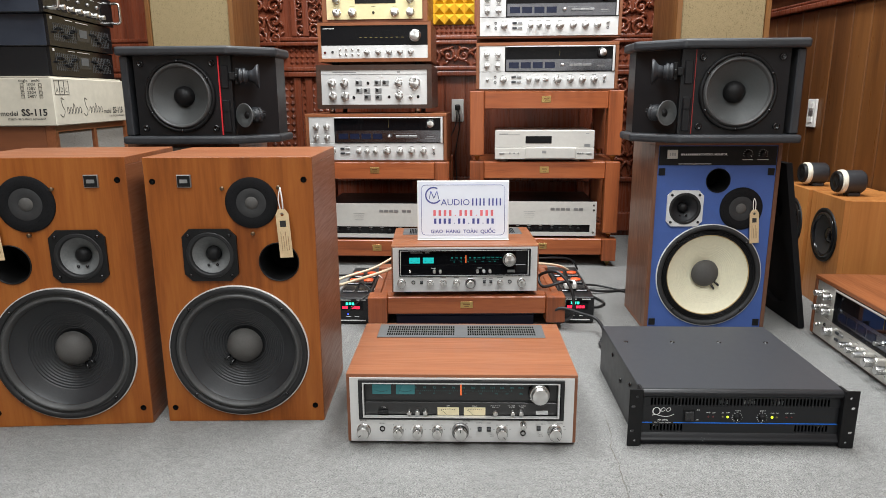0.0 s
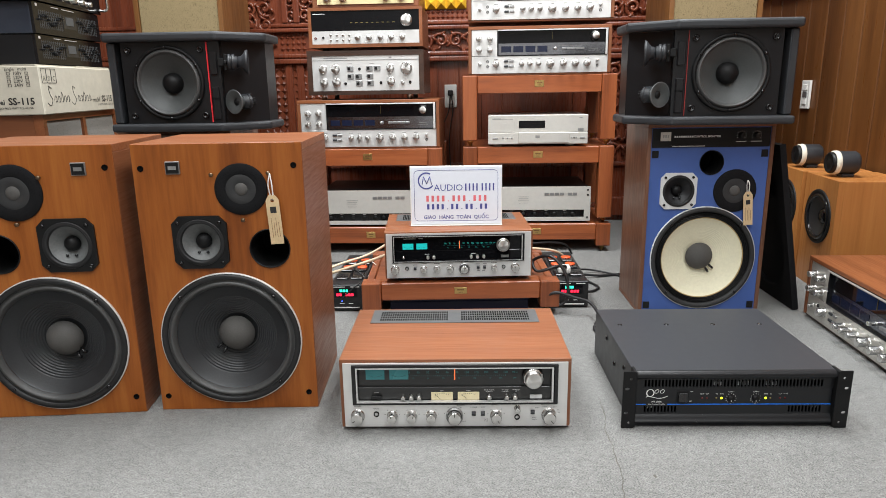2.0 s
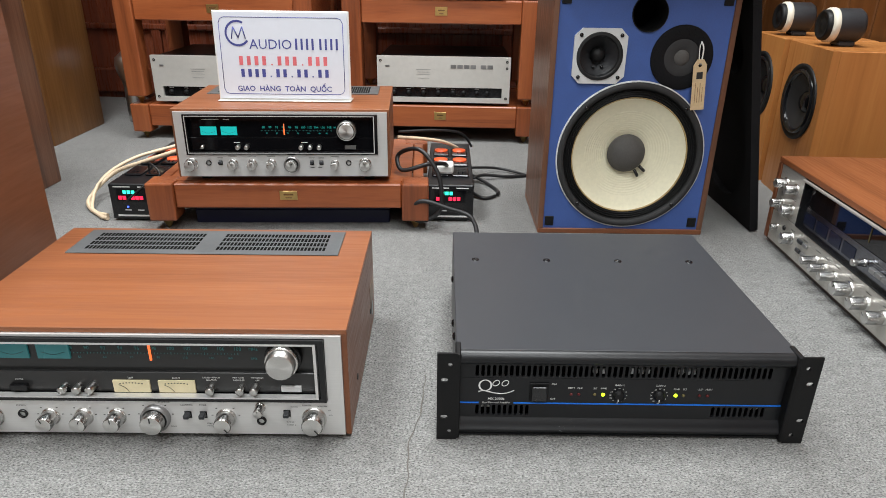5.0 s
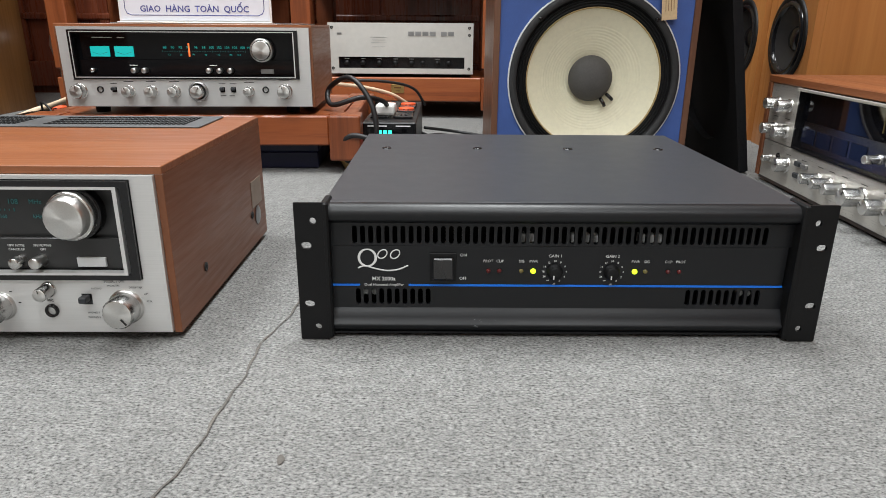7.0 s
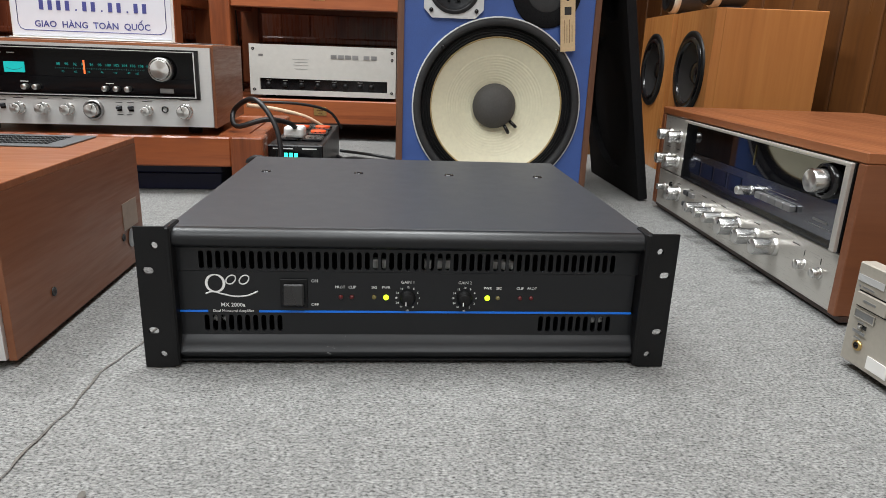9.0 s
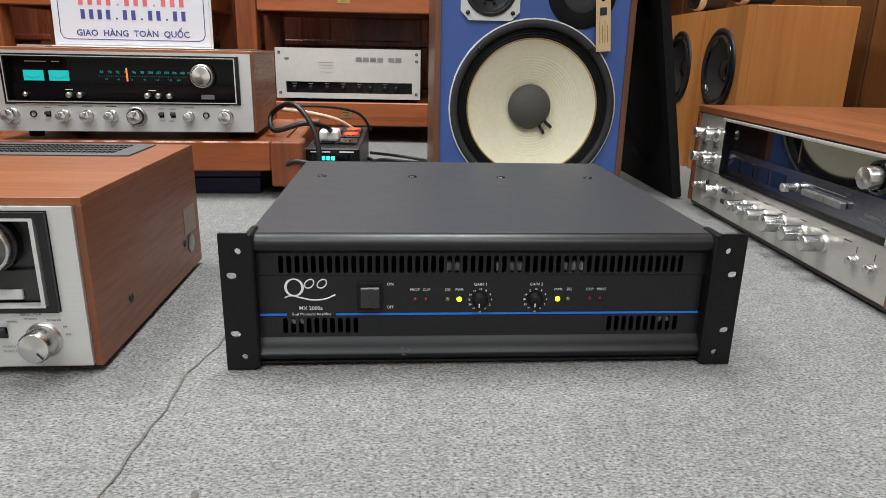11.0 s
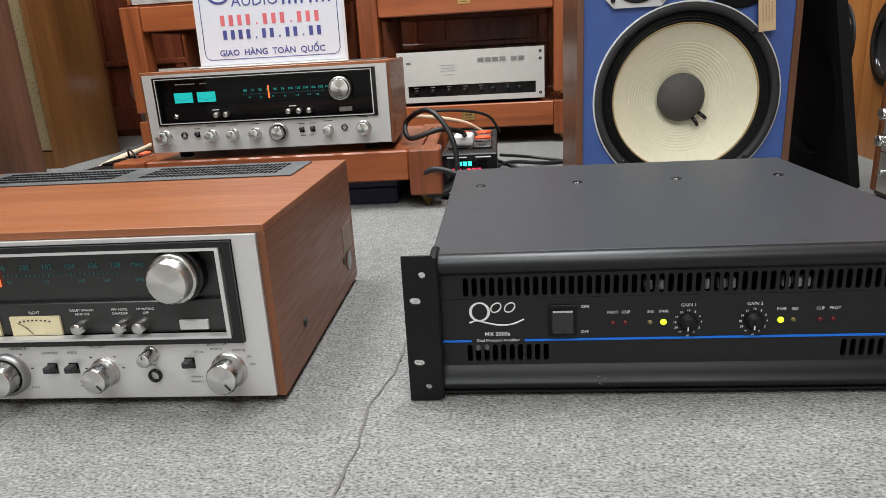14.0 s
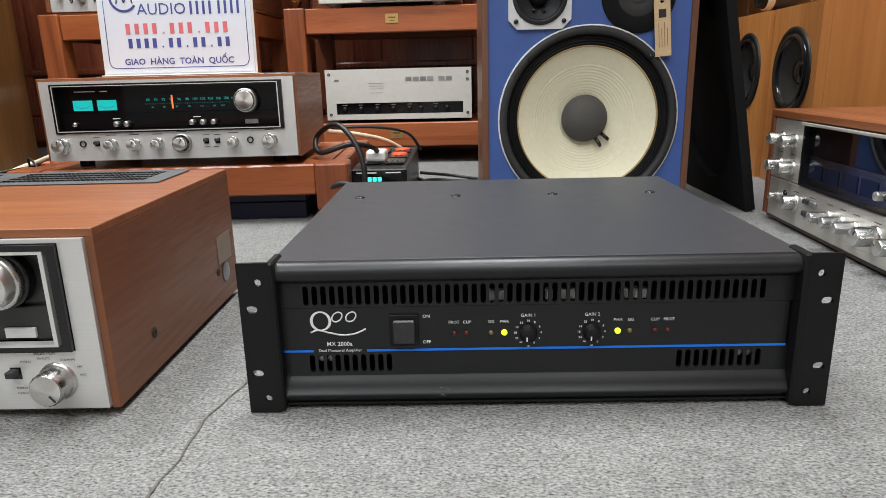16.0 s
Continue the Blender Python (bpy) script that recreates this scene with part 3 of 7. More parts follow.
def carved_scrollwork(x0, z0, x1, z1, r):
    rnd = random.Random(round(x0 * 100) + round(z0 * 1000))
    bm = bmesh.new()
    nx, nz = max(1, round((x1 - x0) / (2 * r))), max(1, round((z1 - z0) / (2 * r)))
    for i in range(nx):
        for j in range(nz):
            cx = x0 + (i + 0.5) * (x1 - x0) / nx
            cz = z0 + (j + 0.5) * (z1 - z0) / nz
            sg = 1 if (i + j) % 2 else -1
            scroll(bm, cx, cz, r * 0.98, 1.35, sg, rnd.uniform(0, 6.28), r * 0.19)
            for k in range(4):
                leaf(bm, cx + r * 0.6 * math.cos(k * 1.57), cz + r * 0.6 * math.sin(k * 1.57), r * rnd.uniform(0.6, 0.95), k * 1.57 + sg * 0.9, r * 0.17)
            lathe(bm, cx, cz, [(r * 0.26, -0.008), (r * 0.2, -0.018), (0, -0.023)], 8)
    part("scrollwork", bm, "carved", wall)


def carved_lattice(x0, z0, x1, z1, s):
    bm = bmesh.new()
    nx, nz = max(1, round((x1 - x0) / s)), max(1, round((z1 - z0) / s))
    for i in range(nx):
        for j in range(nz):
            cx, cz = x0 + (i + 0.5) * (x1 - x0) / nx, z0 + (j + 0.5) * (z1 - z0) / nz
            a, b = 0.46 * (x1 - x0) / nx, 0.46 * (z1 - z0) / nz
            top = bm.verts.new((cx, -0.011, cz))
            vs = [bm.verts.new(p) for p in ((cx + a, -0.001, cz), (cx, -0.001, cz + b), (cx - a, -0.001, cz), (cx, -0.001, cz - b))]
            for k in range(4):
                bm.faces.new((vs[k], vs[(k + 1) % 4], top))
    part("lattice", bm, "carved", wall)


def moulding(x0, z0, x1, z1, d=0.02, name="moulding"):
    bm = Bx(x0, -d, z0, x1, -0.001, z1, bev=min(0.006, abs(z1 - z0) * 0.3, abs(x1 - x0) * 0.3), seg=2)
    part(name, bm, "carved", wall)


# wall coordinates: x from -0.45 in the room's direction
for z0, z1, d in ((0.0, 0.10, 0.03), (0.80, 0.825, 0.035), (0.83, 0.85, 0.022), (0.955, 0.975, 0.03), (0.98, 1.0, 0.02), (0.26, 0.285, 0.022)):
    moulding(-2.8, z0, 2.2, z1, d)
for x in (-1.20, -0.86, -0.80, -0.25, 0.62, 0.70, 1.15):
    moulding(x - 0.016, 1.0, x + 0.016, 2.6, 0.026)
    moulding(x - 0.02, 0.10, x + 0.02, 0.80, 0.018)
carved_lattice(-0.24, 1.003, 0.10, 1.050, 0.024)
carved_scrollwork(-0.26, 0.855, 0.12, 0.95, 0.040)
carved_scrollwork(-1.17, 0.88, -0.92, 1.5, 0.041)
carved_lattice(-0.90, 0.86, -0.76, 1.0, 0.03)
carved_scrollwork(-0.86, 1.0, -0.66, 1.5, 0.036)
carved_lattice(-1.02, 0.40, -0.66, 0.79, 0.036)
carved_scrollwork(0.66, 1.0, 1.10, 1.5, 0.042)
carved_scrollwork(0.66, 0.30, 0.95, 0.78, 0.042)
carved_lattice(0.64, 0.855, 1.1, 0.95, 0.034)
carved_scrollwork(-1.75, 0.30, -1.25, 0.78, 0.048)
carved_scrollwork(-0.74, 0.30, -0.28, 0.55, 0.046)
for x in (-0.2, -0.09, 0.02, 0.13, 0.24):
    moulding(x - 0.004, 0.285, x + 0.004, 0.80, 0.006, "batten")

bm = bmesh.new()
s = 0.050
for i in range(6):
    for j in range(8):
        x0, z0 = -0.240 + i * s, 1.052 + j * s
        c = [bm.verts.new(p) for p in ((x0, -0.012, z0), (x0 + s, -0.012, z0), (x0 + s, -0.012, z0 + s), (x0, -0.012, z0 + s))]
        t = bm.verts.new((x0 + s / 2, -0.046, z0 + s / 2))
        for k in range(4):
            bm.faces.new((c[k], c[(k + 1) % 4], t))
box(bm, -0.240, -0.012, 1.052, -0.240 + 6 * s, -0.002, 1.052 + 8 * s)
ob = solid("acoustic_foam", bm, "foam", "yellow pyramid acoustic foam panel on the carved wall", "foam panel", m=back)

# power outlet with a black plug
o = thing("wall_outlet", back @ pose(-0.055, -0.001, 0.57), "pale wall socket with a black plug and cords", "outlet")
part("cover_plate", Bx(0, -0.008, 0, 0.062, 0.0, 0.115, bev=0.002), "white_plastic", o)
part("plug", Bx(0.018, -0.045, 0.058, 0.044, -0.008, 0.088, bev=0.006, seg=2), "cable", o, "black plug")
part("adapter", Bx(0.012, -0.034, 0.018, 0.046, -0.008, 0.05, bev=0.005, seg=2), "white_plastic", o)
for dx in (0.0, 0.022):
    part("cord", tube(bmesh.new(), [(0.03 + dx * .3, -0.04, 0.06), (0.02 + dx, -0.05, -0.02), (-0.03 + dx * 2.4, -0.045, -0.16), (0.01 + dx, -0.045, -0.36), (0.02 + dx, -0.05, -0.55)], 0.0028), "cable", o)

# right wall of upright planks, running slightly inwards
RW = sized(pose(1.118, 1.622, 0, 0, 0, 98.2), 1.04, 1.0, 1.04)
rw = solid("wall_right", Bx(-5.3, -0.13, 0, 0.9, -0.012, 2.592), "wall_wood", "glossy brown wooden plank wall", "wall", "structure", RW)
rw.matrix_world = RW
px = -2.2
rnd = random.Random(4)
while px < 0.72:
    w = rnd.choice((0.105, 0.115, 0.09))
    part("plank", Bx(px + 0.0015, -0.012, 0.0, px + w - 0.0015, 0.0, 1.06, bev=0.0045, seg=2), "wall_wood", rw)
    px += w
for z0, z1, d in ((1.062, 1.085, 0.03), (1.087, 1.10, 0.018), (1.15, 1.17, 0.03)):
    part("trim", Bx(-4.5, -0.012, z0, 0.72, d, z1, bev=0.005, seg=2), "carved", rw)
part("skirting", Bx(-4.5, 0.0005, 0.0, 0.72, 0.014, 0.07, bev=0.003), "wall_wood", rw)

# framed carving on the right wall
f = thing("carved_picture", RW @ pose(-0.75, 0.001, 0.37, 0, 0, 0), "reddish carved wooden relief in a gilt frame", "picture")
part("relief", Bx(-0.8, 0.0, 0.03, -0.05, 0.012, 0.55), "rack", f)
bm = bmesh.new()
box(bm, -0.85, 0, 0, 0, 0.03, 0.045, bev=0.008, seg=2)
box(bm, -0.05, 0, 0.046, 0, 0.03, 0.6, bev=0.008, seg=2)
part("frame", bm, "gold_side", f)
bm = bmesh.new()
for i in range(4):
    scroll(bm, -0.16 - 0.15 * i, 0.16 + 0.04 * (i % 2), 0.07, 1.4, 1 if i % 2 else -1, i, 0.011)
for v in bm.verts:
    v.co.y = 0.012 - v.co.y * 0.6 - 0.006
part("carving", bm, "rack", f)

sw = thing("light_switch", RW @ pose(0.085, 0.002, 0.584, 0, 0, 180), "white three-button light switch on plank wall", "switch")
part("cover_plate", Bx(-0.029, -0.010, 0, 0.029, 0, 0.116, bev=0.003, seg=2), "white_plastic", sw)
for k in range(3):
    part("rocker", Bx(-0.014, -0.014, 0.018 + k * 0.029, 0.014, -0.009, 0.042 + k * 0.029, bev=0.002), "alu_dark" if k == 1 else "white_plastic", sw)

solid("wall_left", Bx(-3.4, -3.6, 0, -3.28, 2.4, 2.7), "wall_wood", "brown wooden wall", "wall", "structure")
solid("wall_front", Bx(-3.4, -3.72, 0, 2.2, -3.6, 2.7), "beige_wall", "plain pale wall", "wall", "structure")
solid("ceiling", Bx(-3.4, -3.7, 2.7, 2.4, 2.5, 2.8), "plaster", "white plain ceiling", "ceiling", "structure")
for lx, ly in LAMP_SPOTS:
    c = thing("ceiling_light", pose(lx, ly, 2.7), "white rectangular ceiling panel light", "ceiling light", "ceiling panel lights")
    bm = bmesh.new()
    for a in ((-0.33, -0.61, -0.05, -0.302, 0.61, 0), (0.302, -0.61, -0.05, 0.33, 0.61, 0), (-0.301, -0.61, -0.05, 0.301, -0.58, 0), (-0.301, 0.58, -0.05, 0.301, 0.61, 0)):
        box(bm, *a)
    part("frame", bm, "white_metal", c)


# ---- loudspeakers ----
def cabinet(sp, w, h, d, mat, holes, baffle, inset=0.0, lip=0.018, top="teak_h", side="teak_side"):
    part("top_panel", Bx(0, 0, h - lip, w, d, h, bev=0.0012), top, sp)
    part("bottom_panel", Bx(0, 0, 0, w, d, lip, bev=0.0012), top, sp)
    part("side_panel", Bx(0, 0.0003, lip, lip, d, h - lip, bev=0.0008), side, sp)
    part("side_panel", Bx(w - lip, 0.0003, lip, w, d, h - lip, bev=0.0008), side, sp)
    part("back_panel", Bx(lip, d - 0.02, lip, w - lip, d - 0.002, h - lip), side, sp)
    return part("baffle", plate(bmesh.new(), [rect2d(lip if inset else 0.001, lip if inset else 0.001, w - (lip if inset else 0.001), h - (lip if inset else 0.001))] + [ring2d(*q) for q in holes], inset if inset else -0.002, (inset or 0.0) + 0.02), baffle, sp)


def woofer(sp, x, z, r, y=0.0, cone="cone", rim="white_metal", dome="dome", surround="surround_grey", deep=0.055, ribs=True, gasket="rubber", leads=225, inner=0.79, pleats=0):
    """A bass driver: metal rim, gasket with bolts, rolled surround, ribbed cone and dust dome."""
    w = part("woofer", La(x, z, [(r * 1.0, 0.0), (r * 1.0, -0.004), (r * 0.995, -0.005), (r * 0.984, -0.005)], 72, y), rim, sp, "bright thin rim")
    part("gasket", La(x, z, [(r * 0.985, -0.004), (r * 0.975, -0.009), (r * 0.908, -0.009), (r * 0.899, -0.003)], 72, y), gasket, w)
    pr = [(r * 0.900, -0.003)]
    for i in range(1, 9):
        a = math.pi * i / 8
        pr.append((r * (0.900 - (0.900 - inner) * i / 8), 0.002 - 0.011 * math.sin(a)))
    if pleats:
        pr = [(r * 0.900, -0.003)]
        for i in range(1, pleats * 4 + 1):
            u = i / (pleats * 4)
            pr.append((r * (0.900 + (inner + 0.012 - 0.900) * u), 0.0005 - 0.0022 * math.sin(u * pleats * 2 * math.pi)))
        part("cone_edge", La(x, z, [(r * (inner + 0.013), 0.0008), (r * (inner + 0.011), -0.0004), (r * (inner - 0.004), 0.0030)], 72, y), "edge_glue", w, "tan glued cone edge")
    part("surround", La(x, z, pr, 72, y), surround, w)
    pr = []
    n = 72
    for i in range(n + 1):
        u = i / n
        q = r * (inner + (0.20 - inner) * u)
        d = 0.003 + deep * (u ** 0.85)
        if ribs and 0.30 < u < 0.86:
            d -= (0.0004 if cone == "cream_cone" else 0.0013) * math.sin(i * math.pi / 2)
        pr.append((q, d))
    part("cone", La(x, z, pr, 72, y), cone, w)
    rd = r * 0.262
    part("dust_cap", La(x, z, [(rd, deep * 0.72), (rd * 0.97, deep * 0.62), (rd * 0.8, deep * 0.42), (rd * 0.5, deep * 0.26), (rd * 0.2, deep * 0.19), (0, deep * 0.18)], 48, y), dome, w)
    for da in (-9, 9):
        q = math.radians(leads + da)
        e0, e1 = r * 0.265, r * 0.36
        part("lead_wire", tube(bmesh.new(), [(x + e0 * math.cos(q), y + deep * 0.66, z + e0 * math.sin(q)), (x + e1 * 0.9 * math.cos(q), y + deep * 0.52, z + e1 * 0.9 * math.sin(q)), (x + e1 * math.cos(q), y + deep * 0.60, z + e1 * math.sin(q))], 0.0035, 8, 3), "black_gloss", w)
    for k in range(4):
        a = math.pi / 4 + k * math.pi / 2
        small(w, "bolt", "bolt", lambda: La(0, 0, [(0.004, 0), (0.004, -0.003), (0, -0.0035)], 8), "black_gloss", x + r * 0.925 * math.cos(a), y - 0.009, z + r * 0.925 * math.sin(a))
    return w


def octagon(cx, cz, a, c):
    return [(cx - a + c, cz - a), (cx + a - c, cz - a), (cx + a, cz - a + c), (cx + a, cz + a - c), (cx + a - c, cz + a), (cx - a + c, cz + a), (cx - a, cz + a - c), (cx - a, cz - a + c)]


def midrange(sp, x, z, a, y, plate_mat, cone="cone_grey"):
    m = part("midrange", plate(bmesh.new(), [octagon(x, z, a, a * 0.28), ring2d(x, z, a * 0.88, 40)], y - 0.006, y), plate_mat, sp)
    part("surround", La(x, z, [(a * 0.88, -0.006), (a * 0.86, -0.009), (a * 0.82, -0.006), (a * 0.79, -0.009), (a * 0.72, -0.005), (a * 0.70, 0.0)], 40, y), "rubber", m)
    part("cone", La(x, z, [(a * 0.70, 0.0), (a * 0.45, 0.014), (a * 0.25, 0.024)], 40, y), cone, m)
    part("dust_cap", La(x, z, [(a * 0.29, 0.02), (a * 0.27, 0.012), (a * 0.15, 0.005), (0, 0.003)], 32, y), "black_soft", m)
    for sx in (-1, 1):
        for sz in (-1, 1):
            small(m, "screw", "bolt", None, "black_gloss", x + sx * a * 0.76, y - 0.006, z + sz * a * 0.76)
    for sx in (-1, 1):
        small(m, "rivet", "rivet", lambda: La(0, 0, [(0.0035, 0), (0.003, -0.002), (0, -0.003)], 8), "black_gloss", x + sx * a * 0.16, y + 0.008, z - a * 0.42)
    return m


def tweeter(sp, x, z, r, y, mat="black_soft"):
    t = part("tweeter", La(x, z, [(r, 0), (r, -0.003), (r * 0.97, -0.0045), (r * 0.60, -0.0045), (r * 0.57, -0.0035)], 48, y), mat, sp, "round black felt tweeter plate")
    part("face_disc", La(x, z, [(r * 0.575, -0.0036), (r * 0.54, -0.0046), (r * 0.30, -0.0030), (r * 0.22, -0.0012), (0, -0.0012)], 40, y), "felt_grey", t)
    part("dome", La(x, z, [(r * 0.25, -0.0014), (r * 0.21, -0.0042), (r * 0.11, -0.0064), (0, -0.007)], 24, y), "dome", t, "grey dome")
    return t


def port(sp, x, z, r, y):
    p = part("port", La(x, z, [(r * 1.05, -0.0005), (r * 1.04, -0.003), (r * 1.0, -0.003), (r * 0.98, 0.002), (r * 0.97, 0.10)], 40, y), "black_soft", sp)
    part("damping", La(x, z, [(r * 0.97, 0.10), (0, 0.10)], 40, y), "void", p)


def hang_tag(sp, x, ztop, zbot, y, tilt=0.0, length=0.11):
    g = part("price_tag", plate(bmesh.new(), [[(-0.0142, 0), (0.0142, 0), (0.0142, length - 0.012), (0.007, length), (-0.007, length), (-0.0142, length - 0.012)], ring2d(0, length - 0.012, 0.004, 10)], -0.001, 0), "tag", sp, "kraft card price tag on a white string")
    g.matrix_local = pose(x, y, zbot, 0, tilt, 0)
    part("stamp", Bx(-0.0065, -0.0016, length - 0.040, 0.0065, -0.001, length - 0.026), "ink", g)
    bars(g, "gold_side", [(0.008 - 0.005 * i, length * (0.34 if i % 2 else 0.30), 0.0008, length * (0.40 if i % 2 else 0.30)) for i in range(4)], -0.0015)
    part("string", tube(bmesh.new(), [(0.002, 0.002, length - 0.012), (0.004, -0.002, length + 0.02), (0.001, 0.003, ztop - zbot)], 0.0016, 6), "white_plastic", g)
    part("string", tube(bmesh.new(), [(-0.002, 0.002, length - 0.012), (-0.004, -0.002, length + 0.022), (0.001, 0.003, ztop - zbot)], 0.0012, 6), "white_plastic", g)


def grille_peg(sp, x, z, y):
    me = shared("peg", lambda: mesh_of("grille_socket", La(0, 0, [(0.0066, 0), (0.0066, -0.0012), (0.0052, -0.0018), (0.0046, -0.0006), (0, -0.0006)], 14), "void"))
    at(part("grille_socket", me, "black_gloss", sp), x, y, z)


def teak_speaker(m, label, tag_x, mirror=False):
    w, h, d = 0.366, 0.628, 0.298

    def X(x):
        return w - x if mirror else x

    up = 0.013 if mirror else 0.0

    sp = thing("bookshelf_speaker", m, label, "speaker", "teak three-way speakers")
    cabinet(sp, w, h, d, "teak_v", [(X(0.179), 0.178, 0.152, 48), (X(0.132) + up, 0.409, 0.046, 32), (X(0.282) + up, 0.392, 0.0436, 40)], "teak_v")
    woofer(sp, X(0.179), 0.178, 0.160, -0.002, rim="alu", leads=315 if mirror else 225)
    midrange(sp, X(0.132) + up, 0.409, 0.060, -0.002, "black_soft")
    tweeter(sp, X(0.230) + up, 0.527, 0.062 if mirror else 0.057, -0.002, "dark_cloth")
    port(sp, X(0.282) + up, 0.392, 0.043, -0.002)
    b0 = X(0.0875) + up - 0.0155
    b = part("badge", Bx(b0, -0.006, 0.562, b0 + 0.031, -0.0005, 0.590, bev=0.001), "alu_dark", sp, "small dark badge with a pale rim")
    part("badge_field", Bx(b0 + 0.002, -0.0068, 0.564, b0 + 0.029, -0.0059, 0.588), "black_soft", b)
    part("badge_mark", Bx(b0 + 0.007, -0.0076, 0.572, b0 + 0.024, -0.0067, 0.580), "alu_dark", b)
    for x, z in ((0.018, 0.575), (0.346, 0.578), (0.018, 0.036), (0.346, 0.04)):
        grille_peg(sp, x, z, -0.002)
    for x, z in ((0.170, 0.560), (0.292, 0.562), (0.230, 0.459)):
        small(sp, "thumb_screw", "thumb", lambda: La(0, 0, [(0.0025, 0), (0.0025, -0.005), (0.0046, -0.006), (0.0046, -0.009), (0, -0.010)], 12), "bronze", X(x) + up, -0.002, z)
    hang_tag(sp, X(tag_x) + up, 0.562, 0.405, -0.014, -3.0)
    return sp


teak_speaker(sized(pose(-1.053, 0.047, 0, 0, 0, 4.1), 1.003, 1.0, 0.988), "teak three-way speaker with large black woofer and price tag", 0.303)
teak_speaker(sized(pose(-1.450, -0.008, 0, 0, 0, 7.0), 1.003, 1.0, 0.992), "matching teak three-way speaker with black woofer and tag", 0.299, True)


def blue_monitor(m):
    w, h, d = 0.386, 0.604, 0.262
    sp = thing("studio_monitor", m, "walnut studio monitor with blue baffle and cream woofer", "speaker")
    cabinet(sp, w, h, d, "walnut_v", [(0.195, 0.184, 0.157, 48), (0.104, 0.399, 0.046, 32), (0.201, 0.485, 0.0366, 40)], "blue", inset=0.004, lip=0.012, side="walnut_v", top="teak_side")
    y = 0.004
    part("control_panel", Bx(0.0145, y - 0.003, 0.532, w - 0.0145, y + 0.004, 0.589), "black_soft", sp, "black control strip")
    bars(sp, "white", [(0.125, 0.536, 0.10, 0.0018), (0.284, 0.5485, 0.032, 0.0016), (0.330, 0.5485, 0.034, 0.0016)] + [(0.083 + 0.0066 * i, 0.5645, 0.0048, 0.0056) for i in range(9)] + [(kx + 0.0135 * math.cos(0.52 * i - 0.6), 0.566 + 0.0135 * math.sin(0.52 * i - 0.6), 0.0022, 0.0016) for kx in (0.284, 0.330) for i in range(9)], y - 0.0036)
    letters(sp, "white", [("CONTROL MONITOR", 0.180, 0.5645, 0.0084)], y - 0.0036, bold=0.035)
    b = part("badge", Bx(0.038, y - 0.006, 0.552, 0.070, y - 0.003, 0.579, bev=0.0008), "champagne", sp, "small square grey-gold badge")
    bars(b, "alu_dark", [(0.047 + 0.007 * i, 0.5655, 0.0045, 0.009) for i in range(3)], y - 0.0066)
    for x in (0.284, 0.330):
        knob(sp, x, 0.566, 0.009, 0.012, y - 0.003, "black_soft", face=False)
    woofer(sp, 0.195, 0.184, 0.166, y, cone="cream_cone", rim="white_metal", dome="dome", deep=0.04, surround="black_soft", gasket="felt_grey", leads=310, inner=0.772, pleats=4)
    midrange(sp, 0.104, 0.399, 0.056, y, "white_metal", cone="cone")
    tweeter(sp, 0.279, 0.398, 0.066, y, "dark_cloth")
    port(sp, 0.201, 0.485, 0.036, y)
    for x, z in ((0.026, 0.512), (w - 0.026, 0.512), (0.026, 0.030), (w - 0.026, 0.030)):
        small(sp, "grille_socket", "velcro", lambda: Bx(-0.010, -0.003, -0.011, 0.010, 0, 0.011, bev=0.001), "black_soft", x, y, z)
    hang_tag(sp, 0.325, 0.432, 0.292, y - 0.012, -5.0, 0.105)
    return sp


blue_monitor(sized(pose(0.201, 0.738, 0, 0, 0, 2.1), 0.993, 1.0, 1.008))


def grille_frame():
    """The monitor's grille, leaning against its side."""
    g = thing("speaker_grille", pose(0.706, 0.745, 0.001, 0, -8.5, 93.0), "black cloth speaker grille leaning on the blue monitor", "speaker grille")
    w, h = 0.345, 0.545
    part("frame", plate(bmesh.new(), [rect2d(0, 0, w, h), ring2d(w * 0.5, 0.19, 0.145, 40), ring2d(w * 0.28, 0.41, 0.05, 28), ring2d(w * 0.72, 0.41, 0.05, 28)], -0.016, 0.0), "dark_cloth", g)
    part("cloth", Bx(0.001, 0.0005, 0.001, w - 0.001, 0.003, h - 0.001), "dark_cloth", g)
    return g


g = grille_frame()
g.matrix_world = Matrix.Translation((0.712, 1.125, 0.002)) @ Matrix.Rotation(radians(-10.2), 4, "Y") @ pose(0, 0, 0, 0, 0, -88)


